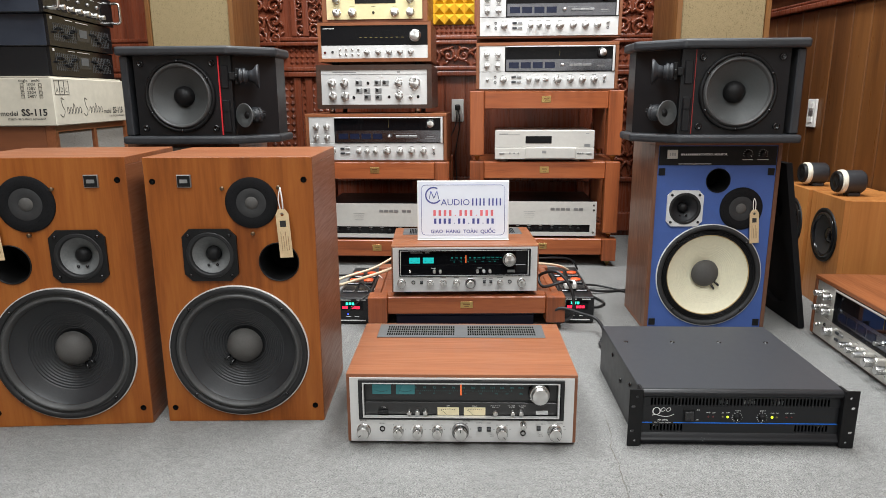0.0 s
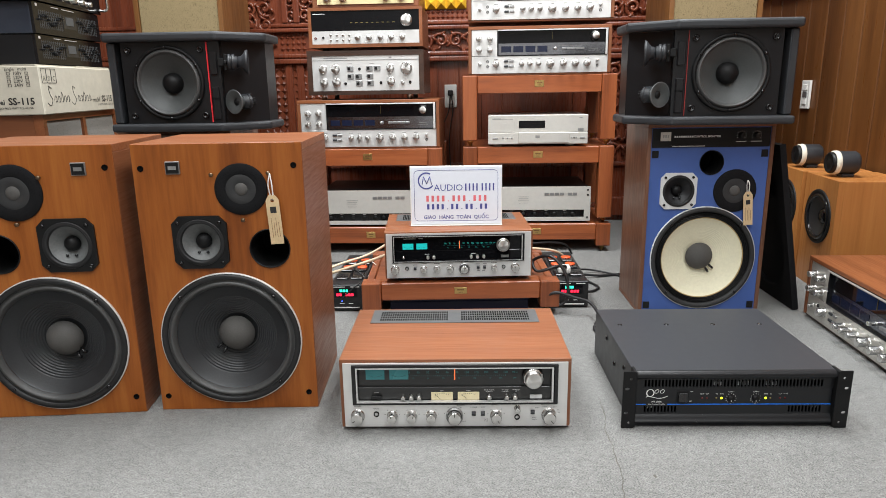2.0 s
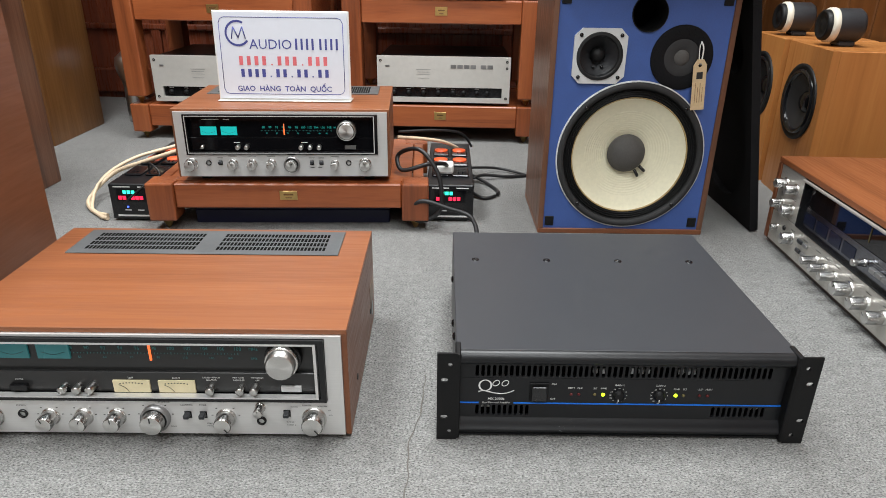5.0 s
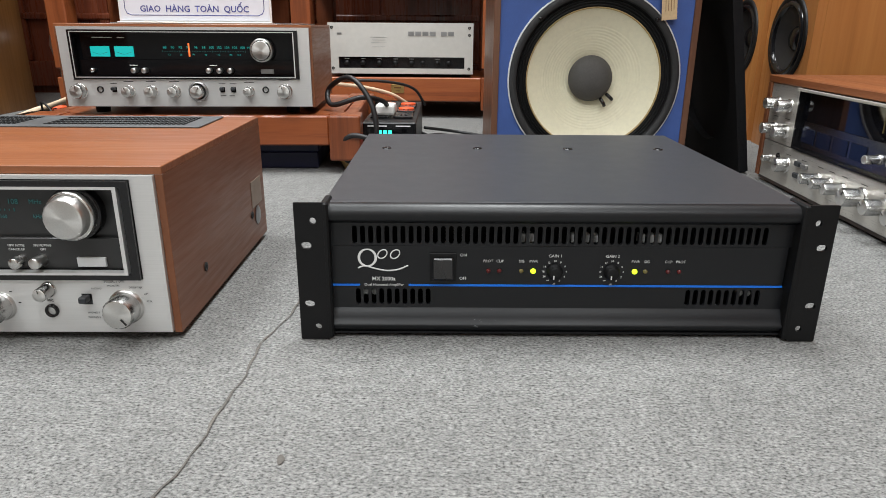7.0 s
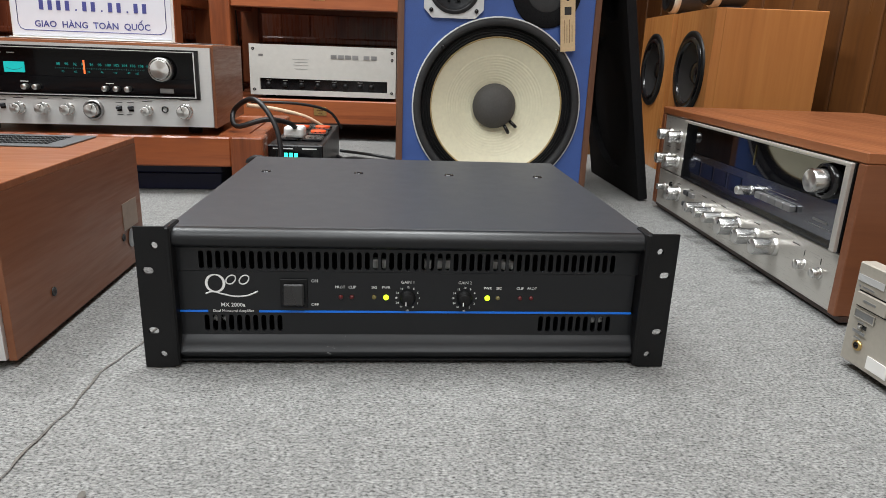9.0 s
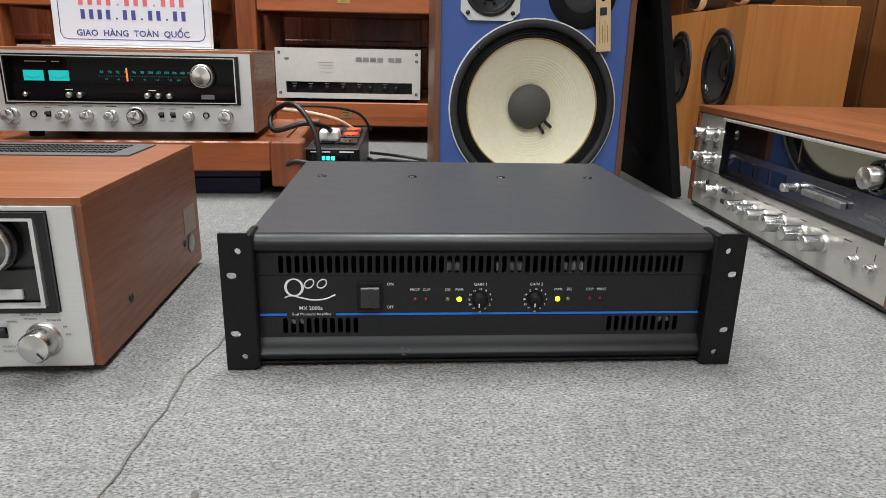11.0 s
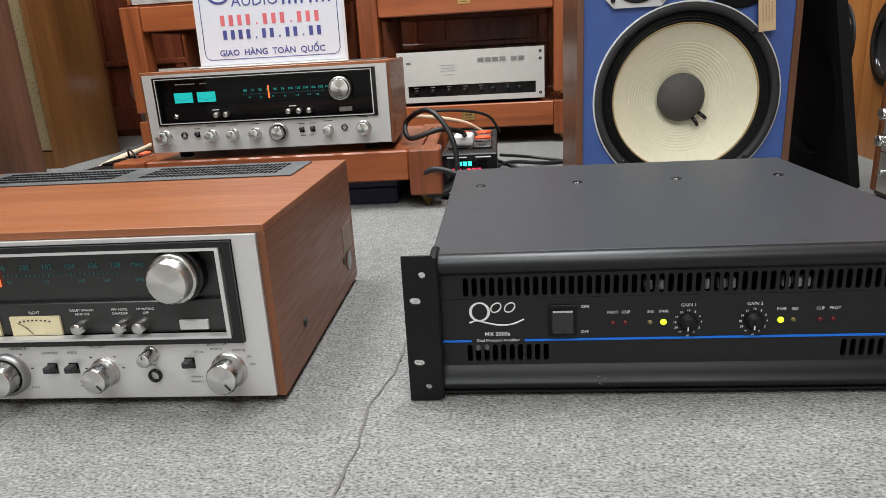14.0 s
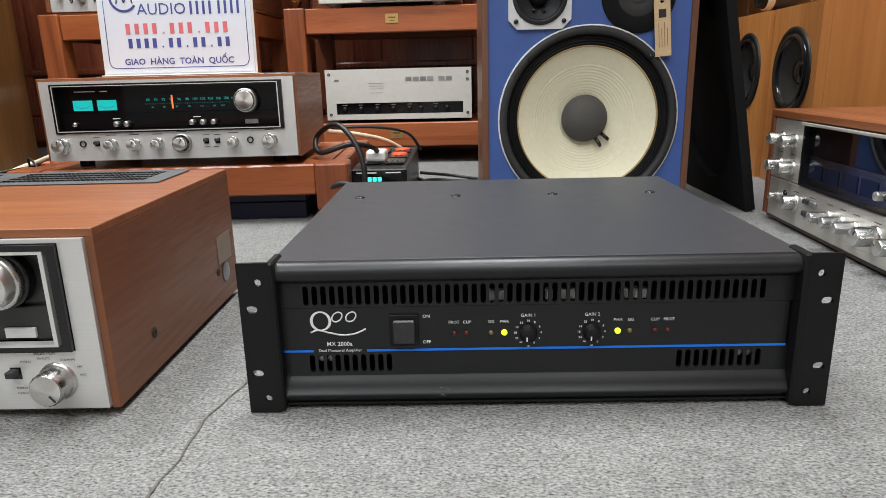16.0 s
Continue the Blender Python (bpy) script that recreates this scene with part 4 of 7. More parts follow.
def satellite_speaker(m, mirror, label):
    """A black direct-reflecting speaker without its cover: bass driver in front, two small drivers on the angled side."""
    s = thing("reflecting_speaker", m, label, "speaker", "black reflecting speakers")
    w, h, d, cut = 0.428, 0.237, 0.23, 0.09

    def X(x):
        return w - x if mirror else x

    def outline(g, o=0.0):
        pts = [(-o, -o), (w * 0.75 + o * 0.3, -o), (w + o, cut - o * 0.2), (w + o, d), (-o, d)]
        return [(X(a), b) for a, b in pts]

    for z0, z1, nm in ((0.0, 0.024, "bottom_panel"), (h + 0.024, h + 0.050, "top_panel")):
        bm = bmesh.new()
        lo = [bm.verts.new((a, b, z0)) for a, b in outline(0, 0.016)]
        hi = [bm.verts.new((a, b, z1)) for a, b in outline(0, 0.016)]
        bm.faces.new(lo)
        bm.faces.new(hi)
        for i in range(5):
            bm.faces.new((lo[i], lo[(i + 1) % 5], hi[(i + 1) % 5], hi[i]))
        bmesh.ops.bevel(bm, geom=bm.edges[:], offset=0.008, segments=3, affect="EDGES", profile=0.5)
        part(nm, bm, "charcoal", s)
    bx = X(0.165)
    bz = 0.024 + h / 2
    bw = w * 0.76
    x0, x1 = sorted((X(0.027), X(bw)))
    part("baffle", plate(bmesh.new(), [rect2d(x0, 0.0245, x1, h + 0.0235), ring2d(bx, bz, 0.099, 48)], 0.012, 0.03), "black", s)
    xa, xb = sorted((X(-0.010), X(0.013)))
    part("side_block", Bx(xa, 0.0, 0.0245, xb, d - 0.01, h + 0.0235, bev=0.004), "charcoal", s)
    part("body", Bx(min(X(0.014), X(w * 0.75)), 0.06, 0.0245, max(X(0.03), X(w * 0.75)), d - 0.005, h + 0.0235), "black", s)
    a, b = (w * 0.75, 0.035), (w, cut + 0.035)
    bm = bmesh.new()
    vs = [bm.verts.new((X(q[0]), q[1], z)) for z in (0.0245, h + 0.0235) for q in (a, b)]
    bm.faces.new((vs[0], vs[1], vs[3], vs[2]))
    q = [bm.verts.new((X(w - 0.004), yy, zz)) for yy, zz in ((cut + 0.035, 0.0245), (d, 0.0245), (d, h + 0.0235), (cut + 0.035, h + 0.0235))]
    bm.faces.new(q)
    part("side_baffle", bm, "black", s)
    wf = part("woofer", La(bx, bz, [(0.108, 0.012), (0.108, 0.004), (0.105, 0.001), (0.100, 0.001), (0.0975, 0.006)], 56), "black_soft", s)
    for k in range(6):
        q = math.radians(30 + 60 * k)
        small(wf, "bolt", "bolt", None, "black_gloss", bx + 0.1025 * math.cos(q), 0.001, bz + 0.1025 * math.sin(q))
    pr = [(0.0975, 0.006)]
    for i in range(1, 7):
        pr.append((0.0975 - 0.0135 * i / 6, 0.007 - 0.009 * math.sin(math.pi * i / 6)))
    part("surround", La(bx, bz, pr, 56), "surround_grey", wf)
    part("cone", La(bx, bz, [(0.084, 0.007), (0.066, 0.020), (0.043, 0.036), (0.026, 0.044)], 56), "cone_dark", wf, "dark grey paper cone")
    part("dust_cap", La(bx, bz, [(0.031, 0.042), (0.029, 0.028), (0.018, 0.017), (0, 0.013)], 32), "black_soft", wf)
    sx0, sx1 = sorted((X(0.2865), X(0.2885 if mirror else 0.2900)))
    part("stripe", Bx(sx0, 0.008, 0.026, sx1, 0.0125, h + 0.022), "red_dark" if mirror else "red_line", s, "thin red stripe")
    for zz in (0.034, 0.090, 0.165):
        c0, c1 = sorted((X(0.294), X(0.316)))
        part("clip", Bx(c0, 0.006, zz, c1, 0.013, zz + (0.04 if zz == 0.09 else 0.066), bev=0.002), "black", s)
    for px, pz in ((0.050, 0.047), (0.268, 0.047), (0.050, h + 0.001), (0.268, h + 0.001)):
        me = shared("foot_ring", lambda: mesh_of("grommet", La(0, 0, [(0.0095, 0.0), (0.0095, -0.007), (0.006, -0.008), (0.004, -0.002), (0, -0.002)], 18), "black_gloss"))
        at(part("grommet", me, "black_gloss", s), X(px), 0.012, pz)
    for zz, yaw_t, key in ((0.200, 104, "up"), (0.085, -28, "down")):
        tw = part("tweeter", La(0, 0, [(0, 0.012), (0.016, 0.012), (0.018, 0.002), (0.023, -0.004), (0.033, -0.011), (0.035, -0.016), (0.032, -0.017), (0.014, -0.008), (0.010, -0.0065)], 32), "cone_dark" if key == "down" else "charcoal", s, "small grey cone tweeter on a bracket")
        part("rim", La(0, 0, [(0.0350, -0.0155), (0.0362, -0.0165), (0.0350, -0.0178), (0.0325, -0.0172)], 32), "vent_grey" if key == "down" else "charcoal", tw)
        part("dust_cap", La(0, 0, [(0.011, -0.007), (0.007, -0.011), (0, -0.012)], 16), "black_soft", tw)
        part("magnet", La(0, 0, [(0.0, 0.042), (0.016, 0.042), (0.0235, 0.039), (0.0235, 0.033), (0.020, 0.032), (0.020, 0.029), (0.0235, 0.028), (0.0235, 0.022), (0.018, 0.020), (0.018, 0.014), (0, 0.012)], 24), "charcoal", tw)
        br = Bx(-0.006, 0.041, -0.024, 0.006, 0.052, 0.024, bev=0.002)
        box(br, -0.024, 0.0425, -0.005, 0.024, 0.0505, 0.005, bev=0.002)
        part("bracket", box(br, -0.005, 0.050, -0.012, 0.005, 0.070, 0.012, bev=0.003), "black_soft", tw)
        tw.matrix_local = pose(X(0.386 if key == "up" else 0.366), 0.026 if key == "up" else 0.022, zz, 0, 0, yaw_t * (-1 if mirror else 1))
    return s


satellite_speaker(sized(pose(-1.437, 0.700, 0.6042, 0, 0, 1.0), 1.03), False, "black reflecting speaker with red stripe on a wooden cabinet")
satellite_speaker(sized(pose(0.139, 0.655, 0.6092, 0, 0, 1.0), 1.018), True, "black reflecting speaker with red stripe on blue monitor")

# the cabinet that carries the speaker on the left side
c = thing("wooden_speaker_cabinet", sized(pose(-1.485, 0.745, 0, 0, 0, 0), 1.01), "brown wooden speaker cabinet behind the teak speakers", "speaker")
part("body", Bx(0, 0.02, 0, 0.37, 0.29, 0.598, bev=0.002), "walnut_v", c)
part("grille", Bx(0.02, 0.0, 0.02, 0.35, 0.019, 0.584, bev=0.003), "grey_cloth", c, "grey cloth grille")


def tall_speaker(m, label, h=1.45):
    w, d = 0.345, 0.33
    s = thing("floor_speaker", m, label, "speaker", "tall cloth-fronted speakers")
    part("side_panel", Bx(0, 0, 0, 0.018, d, h, bev=0.001), "gold_side", s)
    part("side_panel", Bx(w - 0.018, 0, 0, w, d, h, bev=0.001), "gold_side", s)
    part("top_panel", Bx(0.0185, 0, h - 0.018, w - 0.0185, d, h), "gold_side", s)
    part("plinth", Bx(0.0185, 0.001, 0, w - 0.0185, d, 0.05), "gold_side", s)
    part("back_panel", Bx(0.0185, d - 0.02, 0.051, w - 0.0185, d - 0.001, h - 0.019), "gold_side", s)
    part("grille", Bx(0.019, 0.006, 0.052, w - 0.019, 0.03, h - 0.02, bev=0.004, seg=2), "beige_cloth", s, "coarse beige woven grille cloth")
    return s


tall_speaker(sized(pose(-1.70, 1.384, 0, 0, 0, 2.0), 1.04), "tall wooden floor speaker with beige cloth, against the wall")
tall_speaker(sized(pose(0.42, 1.43, 0, 0, 0, 2.0), 1.04), "tall wooden floor speaker with beige cloth behind monitor")


def honey_speaker(m, label):
    """Local front faces -y; its own small tweeter pod stands on the top."""
    w, h, d = 0.232, 0.382, 0.262
    s = thing("wooden_speaker", m, label, "speaker", "honey-coloured speakers")
    part("body", Bx(0, 0.02, 0, w, d, h, bev=0.0015), "oak", s)
    part("baffle", plate(bmesh.new(), [rect2d(0, 0, w, h), ring2d(w * 0.5, 0.247, 0.081, 40)], 0.0, 0.0198), "oak", s)
    cx, cz = w * 0.5, 0.247
    wf = part("woofer", La(cx, cz, [(0.092, 0), (0.092, -0.004), (0.088, -0.006), (0.081, -0.005), (0.079, -0.003)], 48), "black_soft", s)
    part("surround", La(cx, cz, [(0.079, -0.003), (0.076, -0.008), (0.071, -0.009), (0.067, -0.005), (0.065, 0.0)], 48), "black_gloss", wf)
    part("cone", La(cx, cz, [(0.065, 0.0), (0.045, 0.012), (0.024, 0.020)], 48), "rubber", wf)
    part("dust_cap", La(cx, cz, [(0.027, 0.019), (0.019, 0.010), (0, 0.006)], 32), "black_gloss", wf)
    t = thing("tweeter_pod", m @ pose(w * 0.48, 0.03, h), "grey cylindrical tweeter pod with cream ring on wooden speaker", "tweeter", "tweeter pods")
    part("saddle", Bx(-0.02, 0.03, 0, 0.02, 0.075, 0.012, bev=0.003), "charcoal", t)
    part("barrel", La(0, 0.047, [(0.039, 0.018), (0.0385, 0.022), (0.0385, 0.078), (0.033, 0.087), (0, 0.089)], 40), "charcoal", t)
    part("ring", La(0, 0.047, [(0.034, 0.0), (0.0395, 0.002), (0.040, 0.015), (0.038, 0.02)], 40), "cream_ring", t, "cream plastic ring")
    part("driver", La(0, 0.047, [(0.035, 0.002), (0.0345, -0.010), (0.031, -0.014), (0.026, -0.011), (0.016, -0.008), (0.010, -0.012), (0, -0.013)], 40), "black_soft", t)
    return s


for y0, lab in ((1.187, "honey-veneered speaker with black woofer"), (1.455, "second honey-veneered speaker beside its twin")):
    honey_speaker(sized(pose(0.896 + (y0 - 1.187) * 0.015, y0, 0, 0, 0, -92.5), 1.08, 0.93, 1.045), lab)


# ---- power amplifier in front ----
def power_amplifier(m):
    a = thing("power_amplifier", m, "black rack power amplifier with blue stripe, lamps lit", "amplifier")
    x0, x1, D, H = 0.024, 0.459, 0.408, 0.1275
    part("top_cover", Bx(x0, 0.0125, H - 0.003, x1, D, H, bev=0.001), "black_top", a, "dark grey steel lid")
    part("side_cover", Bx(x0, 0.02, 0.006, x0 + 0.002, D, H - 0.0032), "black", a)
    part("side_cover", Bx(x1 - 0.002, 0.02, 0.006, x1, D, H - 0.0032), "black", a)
    part("bottom_cover", Bx(x0, 0.004, 0.004, x1, D, 0.0058), "black", a)
    part("rear_panel", Bx(x0 + 0.0022, D - 0.003, 0.006, x1 - 0.0022, D - 0.001, H - 0.0032), "black", a)
    for k in range(4):
        small(a, "lid_screw", "lidscrew", lambda: La(0, 0, [(0.0062, 0), (0.0055, 0.0012), (0.003, 0.0014), (0.0024, 0.0006), (0, 0.0006)], 14, 0, "z"), "black_gloss", x0 + 0.036 + k * 0.1175, 0.288, H)
    for k in range(3):
        for xx, ax in ((x0 - 0.001, 1),):
            small(a, "side_screw", "sidescrew", lambda: La(0, 0, [(0, -0.003), (0.005, -0.002), (0.006, 0.001)], 10, 0, "x"), "black_gloss", xx, 0.09 + k * 0.09, 0.10 - 0.03 * (k % 2))
    # front: rounded top and bottom rolls with the panel between
    bm = bmesh.new()
    prof = []
    for i in range(9):
        t = math.radians(90 * i / 8)
        prof.append((0.012 - 0.011 * math.sin(t), 0.117 + 0.0105 * math.cos(t)))
    prof += [(0.0022, 0.1135), (0.0052, 0.1110), (0.0095, 0.1095), (0.010, 0.1085)]
    a0 = [bm.verts.new((x0 + 0.004, y, z)) for y, z in prof]
    a1 = [bm.verts.new((x1 - 0.004, y, z)) for y, z in prof]
    for i in range(len(prof) - 1):
        f = bm.faces.new((a0[i], a1[i], a1[i + 1], a0[i + 1]))
        f.smooth = True
    part("top_roll", bm, "black", a)
    bm = bmesh.new()
    prof = [(0.010, 0.0275), (0.0092, 0.0262), (0.0080, 0.0248), (0.0052, 0.0200), (0.0026, 0.0150)]
    prof += [(0.0040 - 0.0030 * math.cos(math.radians(a)), 0.0125 + 0.0030 * math.sin(math.radians(a))) for a in (30, 10, -10, -30)] + [(0.0055, 0.0060), (0.0090, 0.0030)]
    a0 = [bm.verts.new((x0 + 0.006, y, z)) for y, z in prof]
    a1 = [bm.verts.new((x1 - 0.006, y, z)) for y, z in prof]
    for i in range(len(prof) - 1):
        f = bm.faces.new((a0[i], a1[i], a1[i + 1], a0[i + 1]))
        f.smooth = True
    part("bottom_roll", bm, "black_worn", a, "black roll with chipped paint")
    slots = []
    n = 52
    for k in range(n):
        slots.append(slot2d(0.0515 + k * (0.4275 - 0.0515) / (n - 1), 0.098, 0.0045, 0.0168, 2))
    lower = []
    for k in range(10):
        lower.append(slot2d(0.053 + k * 0.0073, 0.0385, 0.0045, 0.0158, 2))
        lower.append(slot2d(0.3635 + k * 0.0073, 0.0385, 0.0045, 0.0158, 2))
    part("vent_strip", plate(bmesh.new(), [rect2d(x0 + 0.004, 0.0878, x1 - 0.004, 0.1085)] + slots, 0.010, 0.013), "black", a, "black strip with a row of upright vent slots")
    part("lower_vent_strip", plate(bmesh.new(), [rect2d(x0 + 0.004, 0.027, x1 - 0.004, 0.0483)] + lower, 0.010, 0.013), "black", a)
    fp = part("front_panel", Bx(x0 + 0.004, 0.0098, 0.0485, x1 - 0.004, 0.013, 0.0876), "black", a)
    # near-black sheet added for the shade inside the case, behind the slots
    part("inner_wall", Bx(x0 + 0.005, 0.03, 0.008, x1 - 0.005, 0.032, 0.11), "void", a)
    for x in (0.060, 0.068, 0.416, 0.4235):
        small(a, "component", "component", lambda: La(0, 0, [(0.0032, 0), (0.0032, -0.004), (0.0012, -0.005), (0, -0.005)], 10), "white_metal", x, 0.022, 0.040)
    for x in (0.206, 0.2155, 0.255, 0.266, 0.274, 0.318, 0.327, 0.334):
        small(a, "capacitor", "capacitor", lambda: Bx(-0.0032, -0.004, -0.005, 0.0032, 0.004, 0.004, bev=0.001), "white_metal", x, 0.025, 0.0925)
    part("blue_stripe", Bx(x0 + 0.004, 0.0091, 0.0490, 0.0590, 0.0097, 0.0509), "blue_line", fp, "bright blue stripe")
    part("blue_stripe", Bx(0.1046, 0.0091, 0.0490, x1 - 0.004, 0.0097, 0.0509), "blue_line", fp, "bright blue stripe")
    # rack ears, bent forward at their inner edge
    for e0, e1, inn in ((0.0, 0.026, 0.026), (0.457, 0.483, 0.457)):
        cx = 0.0135 if e0 == 0 else 0.4695
        holes = [slot2d(cx + (0.003 if e0 == 0 else -0.003), 0.1140, 0.0062, 0.0062, 2), slot2d(cx + (0.003 if e0 == 0 else -0.003), 0.0135, 0.0062, 0.0062, 2),
                 slot2d(cx - (0.004 if e0 == 0 else -0.004), 0.0915, 0.0095, 0.0062, 3), slot2d(cx - (0.004 if e0 == 0 else -0.004), 0.036, 0.0095, 0.0062, 3)]
        ear = part("rack_ear", plate(bmesh.new(), [rect2d(e0, 0.001, e1, 0.1302)] + holes, -0.003, 0.0), "black_soft", a)
        s0, s1 = (e1 - 0.003, e1 + 0.004) if e0 == 0 else (e0 - 0.004, e0 + 0.003)
        part("ear_flange", Bx(s0, -0.0028, 0.0015, s1, 0.028, 0.1298, bev=0.0015), "black_soft", ear)
    # switch, lamps, gains
    swi = part("power_switch", Bx(0.1245, 0.0078, 0.0542, 0.1490, 0.0097, 0.0812, bev=0.0004), "black_soft", fp, "square black rocker switch")
    rk = Bx(0.1272, 0.0045, 0.0578, 0.1462, 0.0074, 0.0772, bev=0.0012)
    for v in rk.verts:
        if v.co.y < 0.006 and v.co.z < 0.066:
            v.co.y -= 0.0034
    part("rocker", rk, "rocker_black", swi)
    for x, mt in ((0.179, "dark_red"), (0.189, "dark_red"), (0.2095, "dark_amber"), (0.2205, "lime_led"), (0.3150, "lime_led"), (0.3250, "dark_amber"), (0.3460, "dark_red"), (0.3565, "dark_red")):
        r = 0.0025 if mt == "lime_led" else 0.0021
        small(fp, "indicator_lamp", "lamp" + mt, lambda: La(0, 0, [(r, 0), (r, -0.0008), (r * 0.7, -0.0018), (0, -0.0022)], 12), mt, x, 0.0098, 0.0641)
    for gx in (0.2405, 0.2935):
        k = part("gain_knob", La(gx, 0.0637, [(0.0075, 0.0098), (0.0075, 0.007), (0.0064, 0.0065), (0.0060, 0.0030), (0.005, 0.0022), (0, 0.0022)], 24), "black_soft", fp)
        part("pointer", Bx(gx - 0.0022, 0.0015, 0.0588, gx - 0.0012, 0.0023, 0.0622), "white", k)
    dial = (("0", -62), ("2", -30), ("4", 0), ("6", 30), ("8", 60), ("10", 90), ("12", 122), ("14", 152), ("18", 180), ("24", 208), ("∞", 236))
    letters(fp, "white", [(s, gx + 0.0108 * math.cos(math.radians(q)), 0.0637 + 0.0102 * math.sin(math.radians(q)), 0.0027) for gx in (0.2405, 0.2935) for s, q in dial] + [("dB", gx, 0.0516, 0.0024) for gx in (0.2405, 0.2935)], 0.0093, "dial_figures", bold=0.015)
    letters(fp, "white", [("GAIN 1", 0.2405, 0.0787, 0.0040), ("GAIN 2", 0.2935, 0.0787, 0.0040), ("PROT", 0.1785, 0.0736, 0.0036), ("CLIP", 0.1895, 0.0736, 0.0036),
                          ("SIG", 0.2095, 0.0736, 0.0036), ("PWR", 0.2205, 0.0736, 0.0036), ("PWR", 0.3150, 0.0736, 0.0036), ("SIG", 0.3255, 0.0736, 0.0036),
                          ("CLIP", 0.3455, 0.0736, 0.0036), ("PROT", 0.3570, 0.0736, 0.0036), ("ON", 0.1555, 0.0792, 0.0040), ("OFF", 0.1555, 0.0567, 0.0040),
                          ("Dual Monaural Amplifier", 0.0818, 0.0503, 0.0037)], 0.0093)
    letters(fp, "white", [("MX 2000a", 0.0815, 0.0560, 0.0052)], 0.0093, "model_lettering", bold=0.012)
    # maker's mark as plain strokes
    lg = bmesh.new()
    for i in range(28):
        t0, t1 = 2 * math.pi * i / 28, 2 * math.pi * (i + 1) / 28
        w0, w1 = 0.0006 + 0.0006 * abs(math.cos(t0)), 0.0006 + 0.0006 * abs(math.cos(t1))
        q = [(0.0668 + (0.0078 + s * w) * math.cos(t), 0.0764 + (0.0080 + s * w) * math.sin(t)) for t, w, s in ((t0, w0, 1), (t1, w1, 1), (t1, w1, -1), (t0, w0, -1))]
        lg.faces.new([lg.verts.new((x, 0.0093, z)) for x, z in q])
    tube(lg, [(0.0578, 0.0094, 0.0664), (0.064, 0.0094, 0.0684), (0.073, 0.0094, 0.0662), (0.084, 0.0094, 0.0640), (0.095, 0.0094, 0.0650), (0.1045, 0.0094, 0.0690)], 0.0008, 5, 5, 0.3)
    for x in (0.0808, 0.0925):
        tube(lg, [(x + 0.0042 * math.cos(0.785 * i) + 0.0014 * math.sin(0.785 * i), 0.0094, 0.0798 + 0.0042 * math.sin(0.785 * i)) for i in range(9)], 0.0007, 5, 3, 0.3)
    part("maker_mark", lg, "white", fp, "white ring and sweep emblem")
    fp.location.x = -0.0042
    return a


power_amplifier(sized(pose(0.001, -0.003, 0.0, 0, 0, 2.2), 1.0, 1.0, 1.022))


# ---- receivers with a lit dial ----
def vented_lid(r, x0, y0, x1, y1, z, rows=4, cols=28):
    v = part("vent_panel", Bx(x0, y0, z + 0.0002, x1, y1, z + 0.002, bev=0.0006), "vent_grey", r, "dark perforated vent panel")
    bm = bmesh.new()
    for half in (0, 1):
        h0 = x0 + 0.022 + half * ((x1 - x0) / 2 - 0.006)
        h1 = h0 + (x1 - x0) / 2 - 0.038
        for i in range(cols):
            for j in range(rows):
                cx = h0 + (i + 0.5) * (h1 - h0) / cols
                cy = y0 + 0.012 + (j + 0.5) * (y1 - y0 - 0.024) / rows
                box(bm, cx - 0.0019, cy - (y1 - y0) * 0.064, z + 0.0015, cx + 0.0019, cy + (y1 - y0) * 0.064, z + 0.00235)
    # solid bars whose near-black colour stands for the shade in the openings
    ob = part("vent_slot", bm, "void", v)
    ob["kind"] = "stuff"


